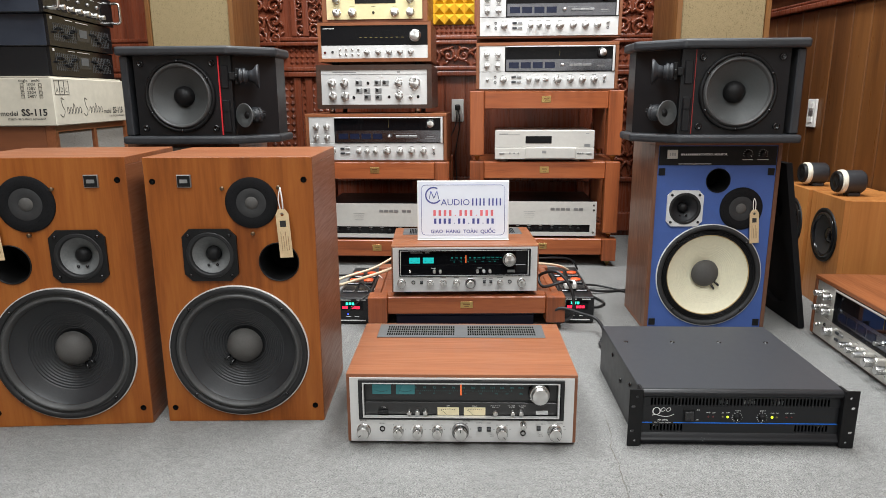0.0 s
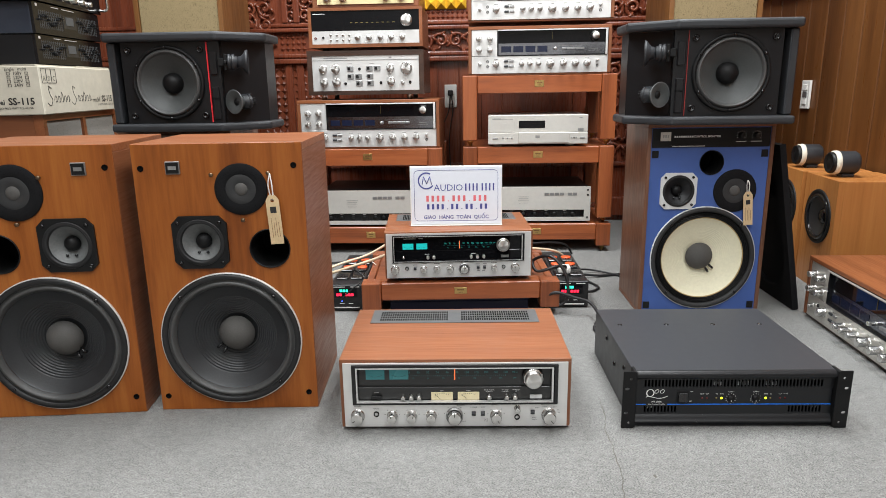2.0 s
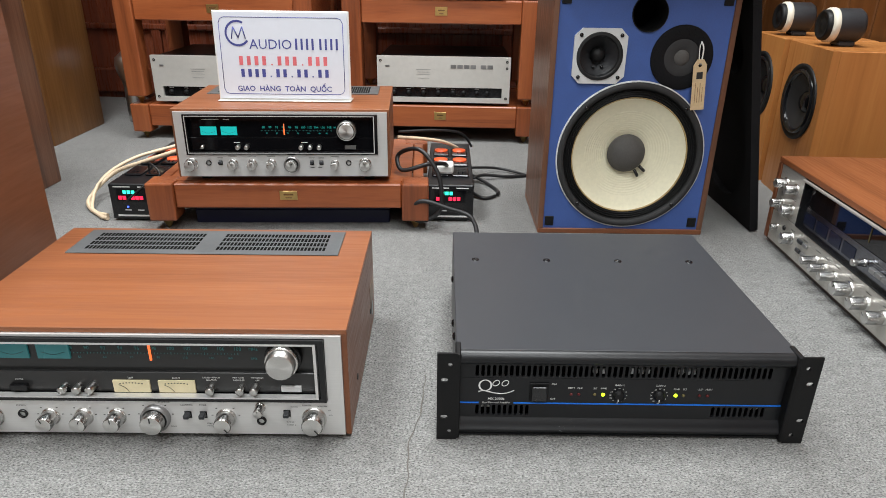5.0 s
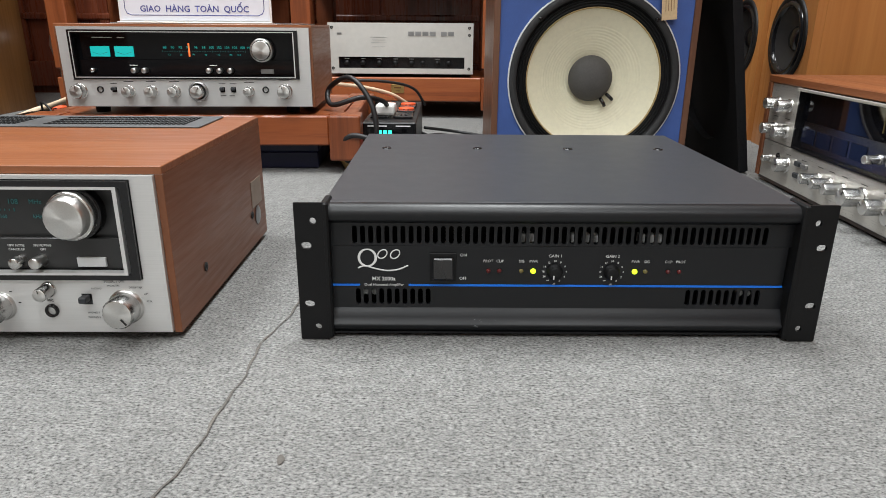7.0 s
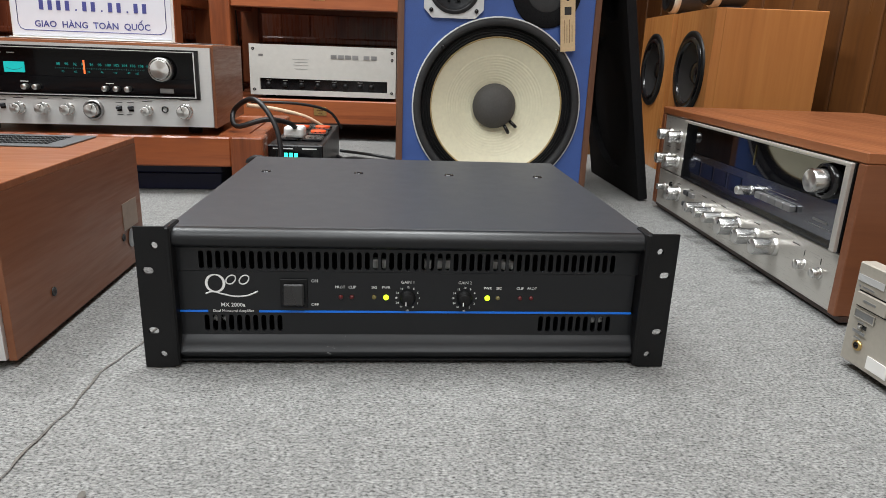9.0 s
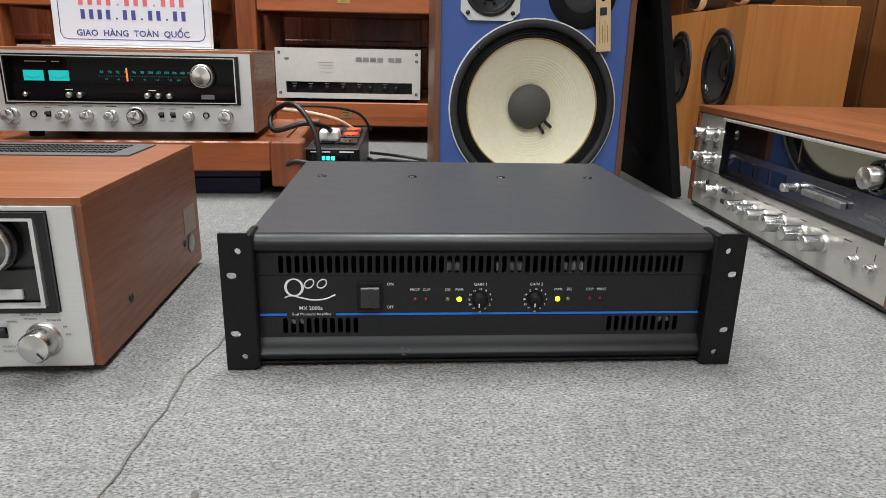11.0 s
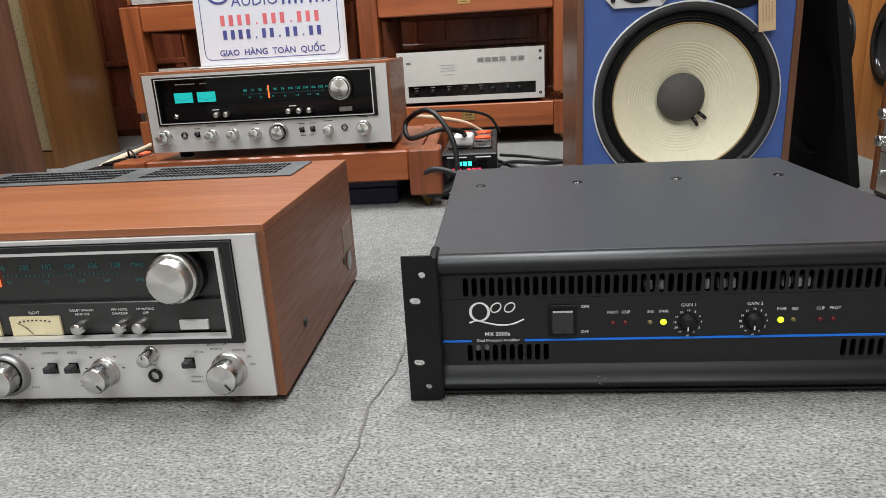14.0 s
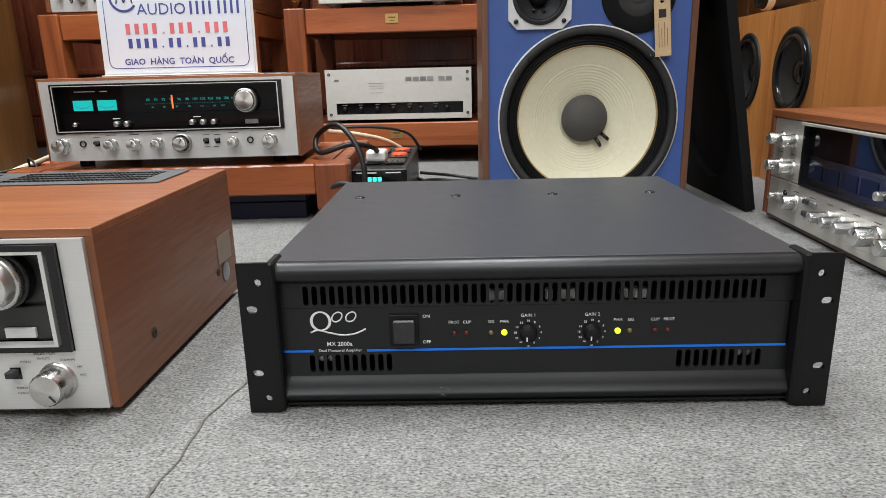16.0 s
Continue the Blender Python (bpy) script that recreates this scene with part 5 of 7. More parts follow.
def stereo_receiver(m, big, label):
    """Silver-faced receiver in a wooden case with a black dial window."""
    W, H, D = (0.502, 0.152, 0.325) if big else (0.474, 0.150, 0.30)
    r = thing("stereo_receiver", m, label, "receiver")
    k = W / 0.502
    t = 0.007 if big else 0.005
    part("case_top", Bx(0, 0.0, H - t, W, D, H, bev=0.0006), "teak_h", r)
    part("case_side", Bx(0, 0.0, 0.0, t, D, H - t - 0.00005, bev=0.0003), "teak_side", r)
    part("case_side", Bx(W - t, 0.0, 0.0, W, D, H - t - 0.00005, bev=0.0003), "teak_side", r)
    part("chassis", Bx(t + 0.001, 0.012, 0.004, W - t - 0.001, D - 0.006, H - t - 0.001), "black", r)
    wx0, wx1, wz0, wz1 = 0.026 * k, W - 0.028 * k, H * 0.345, H * 0.93
    face = part("faceplate", plate(bmesh.new(), [rect2d(t + 0.0003, 0.002, W - t - 0.0003, H - t - 0.0003), rect2d(wx0, wz0, wx1, wz1)], -0.004, 0.011), "alu", r, "brushed silver faceplate")
    fr = part("window_frame", plate(bmesh.new(), [rect2d(wx0 + 0.0006, wz0 + 0.0006, wx1 - 0.0006, wz1 - 0.0006), rect2d(wx0 + 0.008, wz0 + 0.006, wx1 - 0.008, wz1 - 0.006)], -0.008, 0.010), "black_gloss", r)
    if not big:
        part("window_trim", plate(bmesh.new(), [rect2d(wx0 + 0.0045, wz0 + 0.0030, wx1 - 0.0070, wz1 - 0.0030), rect2d(wx0 + 0.0060, wz0 + 0.0045, wx1 - 0.0090, wz1 - 0.0042)], -0.0088, 0.0), "alu", fr)
    else:
        part("window_trim", plate(bmesh.new(), [rect2d(wx0 + 0.0095, wz0 + 0.0055, wx1 - 0.0105, wz1 - 0.0055), rect2d(wx0 + 0.0122, wz0 + 0.0075, wx1 - 0.0140, wz1 - 0.0078)], -0.0088, 0.0), "alu", fr)
    # big unit: reflected haze on its dark glass is painted as plain grey
    gl = part("dial_window", Bx(wx0 + 0.001, 0.0095, wz0 + 0.001, wx1 - 0.001, 0.0118, wz1 - 0.001), "dial_grey" if big else "glass", r)
    lowz = wz0 + (wz1 - wz0) * 0.40
    part("lower_fascia", Bx(wx0 + 0.0095, 0.0035, wz0 + 0.0065, wx1 - 0.0095, 0.0092, lowz, bev=0.0008), "dial_grey" if big else "glass", r)
    dz = wz0 + (wz1 - wz0) * (0.70 if big else 0.60)
    tm = "teal_dim" if big else "teal"
    mw = 0.0205 if big else 0.0174
    mh, mo = (0.0105, 0.0) if big else (0.0092, -0.0035)
    for x in (0.076, 0.128) if big else (0.0745, 0.1190):
        mt = part("meter", Bx(x - mw, 0.007, dz + mo - mh, x + mw, 0.0093, dz + mo + mh), tm, gl, "teal lit meter")
        part("meter_arc", tube(bmesh.new(), [(x - 0.015 * k, 0.0068, dz + mo - 0.001), (x, 0.0068, dz + mo - 0.005), (x + 0.015 * k, 0.0068, dz + mo - 0.001)], 0.00028, 4, 4), "ink", mt)
    nx = 0.250 if big else 0.240
    part("tuning_needle", Bx(nx - 0.0011, 0.0066, dz - 0.012, nx + 0.0011, 0.0092, dz + 0.012), "needle", gl, "lit orange needle")
    if big:
        part("stereo_lamp", Bx(0.297, 0.0085, dz + 0.0145, 0.305, 0.0092, dz + 0.0165), "needle", gl, "small red stereo lamp")
    fm = [("88", 0), ("90", 1), ("92", 2), ("94", 3), ("96", 4), ("98", 5), ("100", 6), ("102", 7), ("104", 8), ("106", 9), ("108", 10)]
    a0, a1 = (0.149, 0.361) if big else (0.190, 0.345)
    if big:
        letters(gl, "dial_text", [(s, a0 + (a1 - a0) * i / 10, dz + 0.004, 0.0068) for s, i in fm] + [("MHz", a1 + 0.02, dz + 0.004, 0.006), ("kHz", a1 + 0.02, dz - 0.009, 0.005)]
                + [(s, a0 + (a1 - a0) * q, dz - 0.009, 0.0045) for s, q in (("55", 0.05), ("60", 0.2), ("70", 0.36), ("90", 0.52), ("110", 0.68), ("140", 0.84), ("160", 0.95))], 0.0088, "dial_scale")
    else:
        letters(gl, "teal_print", [(s, 0.195 + 0.0145 * i, dz + 0.004, 0.0068) for s, i in fm] + [("MHz", 0.354, dz + 0.004, 0.005)] + [(s, 0.195 + 0.145 * q, dz - 0.009, 0.0046) for s, q in (("55", 0.05), ("60", 0.2), ("70", 0.36), ("90", 0.52), ("110", 0.68), ("140", 0.84), ("160", 0.95))], 0.0086, "dial_scale")
    bars(gl, "dial_text", [(a0 + (a1 - a0) * i / 50, dz - 0.003, 0.0006, 0.003 if i % 5 == 0 else 0.0016) for i in range(51)], 0.0088, "dial_tick")
    bars(gl, "white", [(0.085 * k, wz1 - 0.014, 0.040 * k, 0.0016), (0.122 * k, wz1 - 0.014, 0.014 * k, 0.0018)], 0.0088)
    tx, tz = (0.420, dz - 0.004) if big else (0.379, dz)
    knob(r, tx, tz, 0.0185, 0.030 if big else 0.024, 0.0095, "chrome", mark=False, name="tuning_knob")
    part("tuning_ring", La(tx, tz, [(0.0235, 0.0094), (0.0235, 0.001), (0.0225, -0.001), (0.0195, -0.0012)], 40), "black_gloss", r)
    part("tuning_collar", La(tx, tz, [(0.0212, -0.001), (0.0212, -0.0095), (0.0200, -0.0105), (0.0186, -0.0105)], 40), "chrome", r)
    part("badge", Bx(tx - 0.006 * k, 0.0005, wz0 + 0.010, tx + 0.020 * k, 0.0035, wz0 + 0.0185, bev=0.0004), "white_metal" if big else "alu_dark", r, "small pale maker's badge")
    sz = wz0 + (lowz - wz0) * 0.45
    for x in ((0.137, 0.155, 0.172, 0.325, 0.363, 0.381) if big else (0.138, 0.157, 0.277, 0.297, 0.317)):
        s1 = part("push_switch", La(x, sz, [(0.0052, 0.0035), (0.005, -0.010), (0.0042, -0.011), (0, -0.0105)], 18), "chrome", r)
    if big:
        for x in (0.222, 0.280):
            p = part("power_meter", Bx(x - 0.0235, 0.0012, sz - 0.0085, x + 0.0235, 0.0034, sz + 0.0085), "ivory", r, "cream power meter with black needle")
            part("needle", tube(bmesh.new(), [(x - 0.016, 0.0008, sz + 0.003), (x - 0.009, 0.0008, sz - 0.001), (x - 0.004, 0.0008, sz - 0.007)], 0.0004, 4, 2), "ink", p)
            bars(p, "ink", [(x - 0.014 + 0.004 * i, sz + 0.0055 - 0.0001 * (i - 3.5) ** 2, 0.0016, 0.0012) for i in range(8)], 0.0007)
        part("power_button", Bx(0.068, -0.004, sz - 0.0045, 0.090, 0.0034, sz + 0.0035, bev=0.001), "black_gloss", r)
        letters(r, "white", [("POWER", 0.222, sz - 0.0045, 0.0030), ("POWER", 0.280, sz - 0.0045, 0.0030), ("LEFT", 0.222, sz + 0.0115, 0.0036), ("RIGHT", 0.280, sz + 0.0115, 0.0036),
                             ("DOLBY NR/4-CH", 0.325, sz + 0.0128, 0.0030), ("ADAPTOR", 0.325, sz + 0.0093, 0.0030), ("MPX NOISE", 0.360, sz + 0.0128, 0.0030), ("CANCELER", 0.360, sz + 0.0093, 0.0030),
                             ("FM MUTING", 0.384, sz + 0.0128, 0.0030), ("OFF", 0.384, sz + 0.0093, 0.0030), ("POWER", 0.079, sz + 0.008, 0.0030)], 0.0028)
    else:
        bars(r, "white", [(x, sz + 0.009, 0.014, 0.0014) for x in (0.135, 0.284)], 0.0028)
        part("push_switch", La(0.060, sz, [(0.004, 0.0035), (0.004, -0.006), (0, -0.006)], 14), "chrome", r)
    kz = H * (0.178 if big else 0.200)
    if big:
        ks = [(0.036, 0.0135), (0.112, 0.0105), (0.155, 0.0105), (0.198, 0.0105), (0.249, 0.0145), (0.340, 0.0115), (0.455, 0.0140)]
        toggles, jacks = [(0.291, kz + 0.004), (0.311, kz + 0.004), (0.420, kz + 0.007)], [(0.077, kz + 0.004), (0.386, kz - 0.004)]
        knob(r, 0.386, kz + 0.016, 0.0062, 0.016, -0.004)
    else:
        ks = [(0.032, 0.0138), (0.124, 0.0108), (0.166, 0.0108), (0.209, 0.0108), (0.254, 0.0138), (0.350, 0.0095), (0.418, 0.0138)]
        toggles, jacks = [(0.299, kz + 0.003), (0.320, kz + 0.003), (0.096, kz + 0.003)], [(0.070, kz + 0.003), (0.381, kz + 0.003)]
    for x, rr in ks:
        knob(r, x, kz, rr if big else rr * 0.9, 0.020, -0.004)
    vx = ks[4][0]
    part("knob_ring", La(vx, kz, [(ks[4][1] * 1.3, -0.004), (ks[4][1] * 1.28, -0.011), (ks[4][1] * 1.1, -0.0115)], 36), "alu_dark", r)
    for x, z in toggles:
        tgl = part("toggle_switch", Bx(x - 0.0045, -0.0046, z - 0.005, x + 0.0045, -0.0038, z + 0.005), "black_gloss", r)
        part("toggle_cap", Bx(x - 0.0036, -0.014, z - 0.0010, x + 0.0036, -0.0047, z + 0.0045, bev=0.0008), "charcoal", tgl)
    for x, z in jacks:
        part("headphone_jack", La(x, z, [(0.0062, -0.004), (0.0060, -0.0065), (0.0042, -0.007), (0.0038, 0.004), (0, 0.004)], 20), "black_gloss", r)
    if big:
        letters(r, "ink", [("SELECTOR", 0.447, kz + 0.024, 0.0040), ("MIC LEVEL", 0.378, kz + 0.0255, 0.0036), ("TAPE PLAY", 0.336, kz + 0.024, 0.0036), ("MIC", 0.386, kz + 0.0055, 0.0034),
                           ("LOUDNESS", 0.291, kz + 0.0185, 0.0032), ("MODE", 0.312, kz + 0.0185, 0.0032), ("BALANCE", 0.262, kz + 0.023, 0.0036), ("PHONO 1", 0.424, kz - 0.006, 0.0026), ("PHONO 2", 0.424, kz - 0.0105, 0.0026),
                           ("STEREO", 0.318, kz - 0.009, 0.0026), ("MONO", 0.318, kz - 0.013, 0.0026), ("PHONO", 0.430, kz + 0.017, 0.0026), ("FM AUTO", 0.446, kz + 0.0195, 0.0026), ("DOLBY FM", 0.466, kz + 0.018, 0.0026),
                           ("AM", 0.475, kz + 0.012, 0.0026), ("AUX", 0.477, kz + 0.005, 0.0026), ("SPEAKERS", 0.036, kz + 0.022, 0.0036), ("PHONES", 0.077, kz + 0.016, 0.0032), ("RIGHT", 0.27, kz - 0.014, 0.0026), ("MIC", 0.386, kz + 0.0055, 0.003)], -0.0046)
        bars(r, "ink", [(x + rr * 1.55 * math.cos(a), kz + rr * 1.55 * math.sin(a), 0.0022, 0.0008) for x, rr in ks[1:6] for a in (0.2, 0.9, 2.25, 2.95)], -0.0046)
    else:
        bars(r, "ink", [(x, kz + rr + 0.007, 0.018, 0.0011) for x, rr in ks] + [(x, kz + 0.014, 0.012, 0.001) for x, z in toggles] + [(0.30, kz - 0.008, 0.01, 0.001), (0.316, kz - 0.008, 0.01, 0.001)], -0.0046)
    if big:
        vented_lid(r, 0.040, D - 0.105, W - 0.042, D - 0.012, H, 4, 30)
        part("side_hole", La(W + 0.0006, 0.036, [(0.0045, -0.0004), (0.0045, 0.0006), (0.003, 0.0006), (0, -0.0008)], 14, 0.077, "x"), "rubber", r)
        part("side_hole", La(W + 0.0006, 0.040, [(0.0045, -0.0004), (0.0045, 0.0006), (0.003, 0.0006), (0, -0.0008)], 14, 0.258, "x"), "rubber", r)
        part("sticker", Bx(W + 0.0002, 0.262, 0.047, W + 0.0008, 0.308, 0.080), "stain", r, "grey paper sticker remnant")
        part("sticker", La(W + 0.001, 0.034, [(0.012, 0.0), (0.011, 0.0006), (0, 0.0006)], 20, 0.283, "x"), "alu_dark", r)
    else:
        vented_lid(r, 0.030, D - 0.125, W - 0.032, D - 0.015, H, 5, 30)
    for x in (0.05, W - 0.05):
        for y in (0.04, D - 0.05):
            small(r, "foot", "foot" + str(big), lambda: La(0, 0, [(0, -0.0065 if big else -0.0125), (0.013, -0.0065 if big else -0.0125), (0.014, 0.005)], 18, 0, "z"), "rubber", x, y, 0.0)
    return r


stereo_receiver(sized(pose(-0.6076, -0.0307, 0.0066, 0, 0, 2.5), 0.991, 1.0, 1.04), True, "large silver receiver in teak case, dial lamps dim")
stereo_receiver(sized(pose(-0.615, 0.700, 0.1283, 0, 0, 4.8), 1.0, 1.0, 1.02), False, "silver receiver with glowing teal meters on wooden stand")


# ---- four-channel receivers ----
def quad_receiver(m, label, W=0.585, H=0.192, D=0.36, six=False):
    r = thing("quad_receiver", m, label, "receiver", "four-channel receivers")
    t = 0.013
    part("case_top", Bx(0, -0.006, H - t, W, D, H, bev=0.0015), "teak_h", r)
    # floor unit: dark wood puts the shadow along its bottom edge into colour
    part("case_bottom", Bx(0, 0.002, 0.0, W, D, 0.0075, bev=0.0012), "case_dark" if six else "teak_h", r)
    part("case_side", Bx(0, -0.006, 0.0077, t, D, H - t - 0.0002, bev=0.001), "teak_side", r)
    part("case_side", Bx(W - t, -0.006, 0.0077, W, D, H - t - 0.0002, bev=0.001), "teak_side", r)
    part("chassis", Bx(t + 0.001, 0.016, t + 0.001, W - t - 0.001, D - 0.004, H - t - 0.001), "black", r)
    fx0, fx1 = t + 0.0004, W - t - 0.0004
    fw = fx1 - fx0
    zc = H * 0.40
    part("lower_panel", Bx(fx0, -0.003, 0.0080, fx1, 0.015, zc - 0.001, bev=0.001), "alu_warm" if six else "alu", r)
    part("knob_panel", Bx(fx0, -0.003, zc + 0.0005, fx0 + fw * 0.19, 0.015, H - t - 0.0006, bev=0.001), "alu_warm" if six else "alu", r)
    wx0, wx1, wz0, wz1 = fx0 + fw * 0.192, fx1 - 0.002, zc + 0.0005, H - t - 0.0006
    fr = part("window_frame", plate(bmesh.new(), [rect2d(wx0, wz0, wx1, wz1), rect2d(wx0 + 0.004, wz0 + 0.003, wx1 - 0.010, wz1 - 0.006)], -0.006, 0.014), "black_gloss", r)
    part("window_trim", Bx(wx1 - 0.0098, -0.012, wz0 + 0.0005, wx1 - 0.001, -0.0062, wz1 - 0.0005, bev=0.001), "alu_warm" if six else "alu", r)
    part("window_trim", Bx(wx0, -0.012, wz1 - 0.005, wx1 - 0.0100, -0.0062, wz1 - 0.0005, bev=0.001), "alu_warm" if six else "alu", r)
    mid = wz0 + (wz1 - wz0) * 0.48
    gl = part("dial_window", Bx(wx0 + 0.0041, 0.003, mid, wx1 - 0.0101, 0.013, wz1 - 0.0061), "dial_glass" if six else "glass", r)
    bf = part("fascia", Bx(wx0 + 0.0041, 0.002, wz0 + 0.0031, wx1 - 0.0101, 0.013, mid - 0.0004), "blue_face", r, "pale blue-grey fascia")
    mz = (wz0 + mid) / 2 + 0.001
    for k in range(4):
        x = wx0 + 0.036 + k * 0.0495
        part("meter", Bx(x - 0.0205, 0.0008, mz - 0.012, x + 0.0205, 0.0019, mz + 0.012, bev=0.0004), "meter_blue", bf, "dark blue unlit meter")
    knob(r, wx0 + 0.236, mz, 0.0065, 0.022, 0.002, mark=False)
    for k in range(5):
        x = wx0 + 0.272 + k * 0.0185
        part("push_button", Bx(x - 0.0085, -0.007, mz - 0.0045, x + 0.0085, 0.0018, mz + 0.0045, bev=0.001), "alu_dark", r)
    bars(bf, "alu_dark", [(wx0 + 0.30, mz + 0.011, 0.10, 0.0008), (wx1 - 0.055, mz - 0.002, 0.030, 0.003), (wx1 - 0.055, mz - 0.009, 0.045, 0.0012)], 0.0014)
    tx = wx1 - (0.046 if six else 0.052)
    tk = knob(r, tx, (mid + wz1) / 2 - 0.002, 0.0145 if six else 0.0155, 0.030, 0.003, mark=False, name="tuning_knob")
    part("tuning_ring", La(tx, (mid + wz1) / 2 - 0.002, [(0.021, 0.003), (0.021, -0.010), (0.017, -0.011)], 32), "black_gloss", r)
    part("tuning_mark", Bx((wx0 + wx1) / 2 - 0.001, 0.0015, mid + 0.012, (wx0 + wx1) / 2, 0.0029, wz1 - 0.012), "dark_amber", gl)
    for i in (0, 1):
        for j in (0, 1):
            knob(r, fx0 + fw * (0.055 + 0.080 * i), zc + 0.024 + 0.045 * j, 0.0105, 0.024, -0.003)
    lz = (t + zc) / 2 + 0.001
    knob(r, fx0 + 0.034, lz, 0.0065, 0.015, -0.003)
    for j in (-1, 1):
        part("jack", La(fx0 + 0.066, lz + j * 0.010, [(0.0055, -0.003), (0.005, -0.0055), (0.0035, -0.0055), (0.003, 0.002), (0, 0.002)], 16), "black_gloss", r)
    knob(r, fx0 + 0.100, lz, 0.0125, 0.022, -0.003)
    for i in (0, 1):
        for j in (-1, 1):
            x = fx0 + 0.143 + i * 0.022
            part("push_button", Bx(x - 0.009, -0.008, lz + j * 0.010 - 0.004, x + 0.009, -0.0032, lz + j * 0.010 + 0.004, bev=0.001), "alu_dark" if i else "charcoal", r)
    for x, rr in ((0.207, 0.0095), (0.241, 0.0095), (0.276, 0.0095), (0.325, 0.0145), (0.378, 0.0125), (0.427, 0.0125), (0.475, 0.0125))[:6 if six else 7]:
        knob(r, fx0 + x * fw / 0.559, lz, rr * (0.92 if six else 1.0), 0.031 if six else 0.024, -0.003)
    if six:
        for x in (0.066, 0.032):
            knob(r, fx1 - x, lz - 0.002, 0.0062, 0.010, -0.003, "chrome", mark=False)
            part("print_line", Bx(fx1 - x - 0.0003, -0.0036, lz + 0.008, fx1 - x + 0.0003, -0.0031, lz + 0.016), "ink", r)
    else:
        knob(r, fx1 - 0.042, lz + 0.010, 0.0055, 0.013, -0.003)
        part("jack", La(fx1 - 0.042, lz - 0.011, [(0.0055, -0.003), (0.005, -0.0055), (0.0035, -0.0055), (0.003, 0.002), (0, 0.002)], 16), "black_gloss", r)
    bars(r, "ink", [(fx0 + x * fw / 0.559, lz + 0.0185, 0.016, 0.0010) for x in (0.10, 0.155, 0.207, 0.241, 0.276, 0.325, 0.378, 0.427, 0.475)] + [(fx0 + fw * 0.055, zc + 0.046, 0.018, 0.001), (fx0 + fw * 0.135, zc + 0.046, 0.018, 0.001)], -0.0036)
    return r


# ---- wooden stands ----
def stand(m, label, W=0.64, D=0.44, H=0.115, rail=0.075, tall=False):
    """A rack tier: four square legs on brass cones, rails between them and a shelf board."""
    s = thing("rack_tier", m, label, "rack", "stackable wooden rack tiers")
    L = 0.062
    cone = 0.026
    legs = [(0, 0), (W - L, 0), (0, D - L), (W - L, D - L)]
    for x, y in legs:
        part("leg", Bx(x, y, cone, x + L, y + L, H, bev=0.004, seg=2), "rack_v", s)
        part("cone_foot", La(x + L / 2, 0, [(0, 0.0), (0.004, 0.001), (0.013, cone - 0.006), (0.016, cone - 0.004), (0.016, cone)], 16, y + L / 2, "z"), "brass", s, "brass cone foot")
    z0 = H - rail
    part("front_rail", Bx(L + 0.0004, 0.008, z0, W - L - 0.0004, 0.034, H - 0.002, bev=0.003), "rack", s)
    part("back_rail", Bx(L + 0.0004, D - 0.034, z0, W - L - 0.0004, D - 0.008, H - 0.002, bev=0.003), "rack", s)
    for x in (0.012, W - 0.038):
        part("side_rail", Bx(x, L + 0.0004, z0, x + 0.026, D - L - 0.0004, H - 0.002, bev=0.003), "rack", s)
    part("shelf", Bx(0.040, 0.0345, H - 0.020, W - 0.040, D - 0.0345, H - 0.0022), "rack", s)
    p = part("plaque", Bx(W / 2 - 0.020, 0.0065, z0 + rail * 0.34, W / 2 + 0.020, 0.0079, z0 + rail * 0.70, bev=0.0005), "brass", s, "small brass plaque")
    bars(p, "gold_side", [(W / 2, z0 + rail * 0.56, 0.022, 0.004), (W / 2, z0 + rail * 0.43, 0.014, 0.002)], 0.006)
    return s


RK = ROOM
stand(pose(-0.692, 0.680, 0, 0, 0, 4.0), "low reddish wooden stand on brass cone feet under receiver", H=0.1155, rail=0.060)
stand(pose(-0.3905, 1.558, 0, 0, 0, RK), "low base tier of reddish wooden audio rack", W=0.650, H=0.1282)
stand(pose(-0.3905, 1.558, 0.1282, 0, 0, RK), "middle tier of reddish wooden rack with brass plaque", W=0.650, H=0.3413)
stand(pose(-0.3905, 1.558, 0.4695, 0, 0, RK), "top tier of reddish wooden rack with brass plaque", W=0.650, H=0.2995)
stand(pose(-1.1295, 1.5187, 0, 0, 0, RK), "low base tier of second reddish wooden rack", W=0.650, H=0.1213)
stand(pose(-1.1295, 1.5187, 0.1213, 0, 0, RK), "upper tier of second reddish wooden audio rack", W=0.650, H=0.3479)


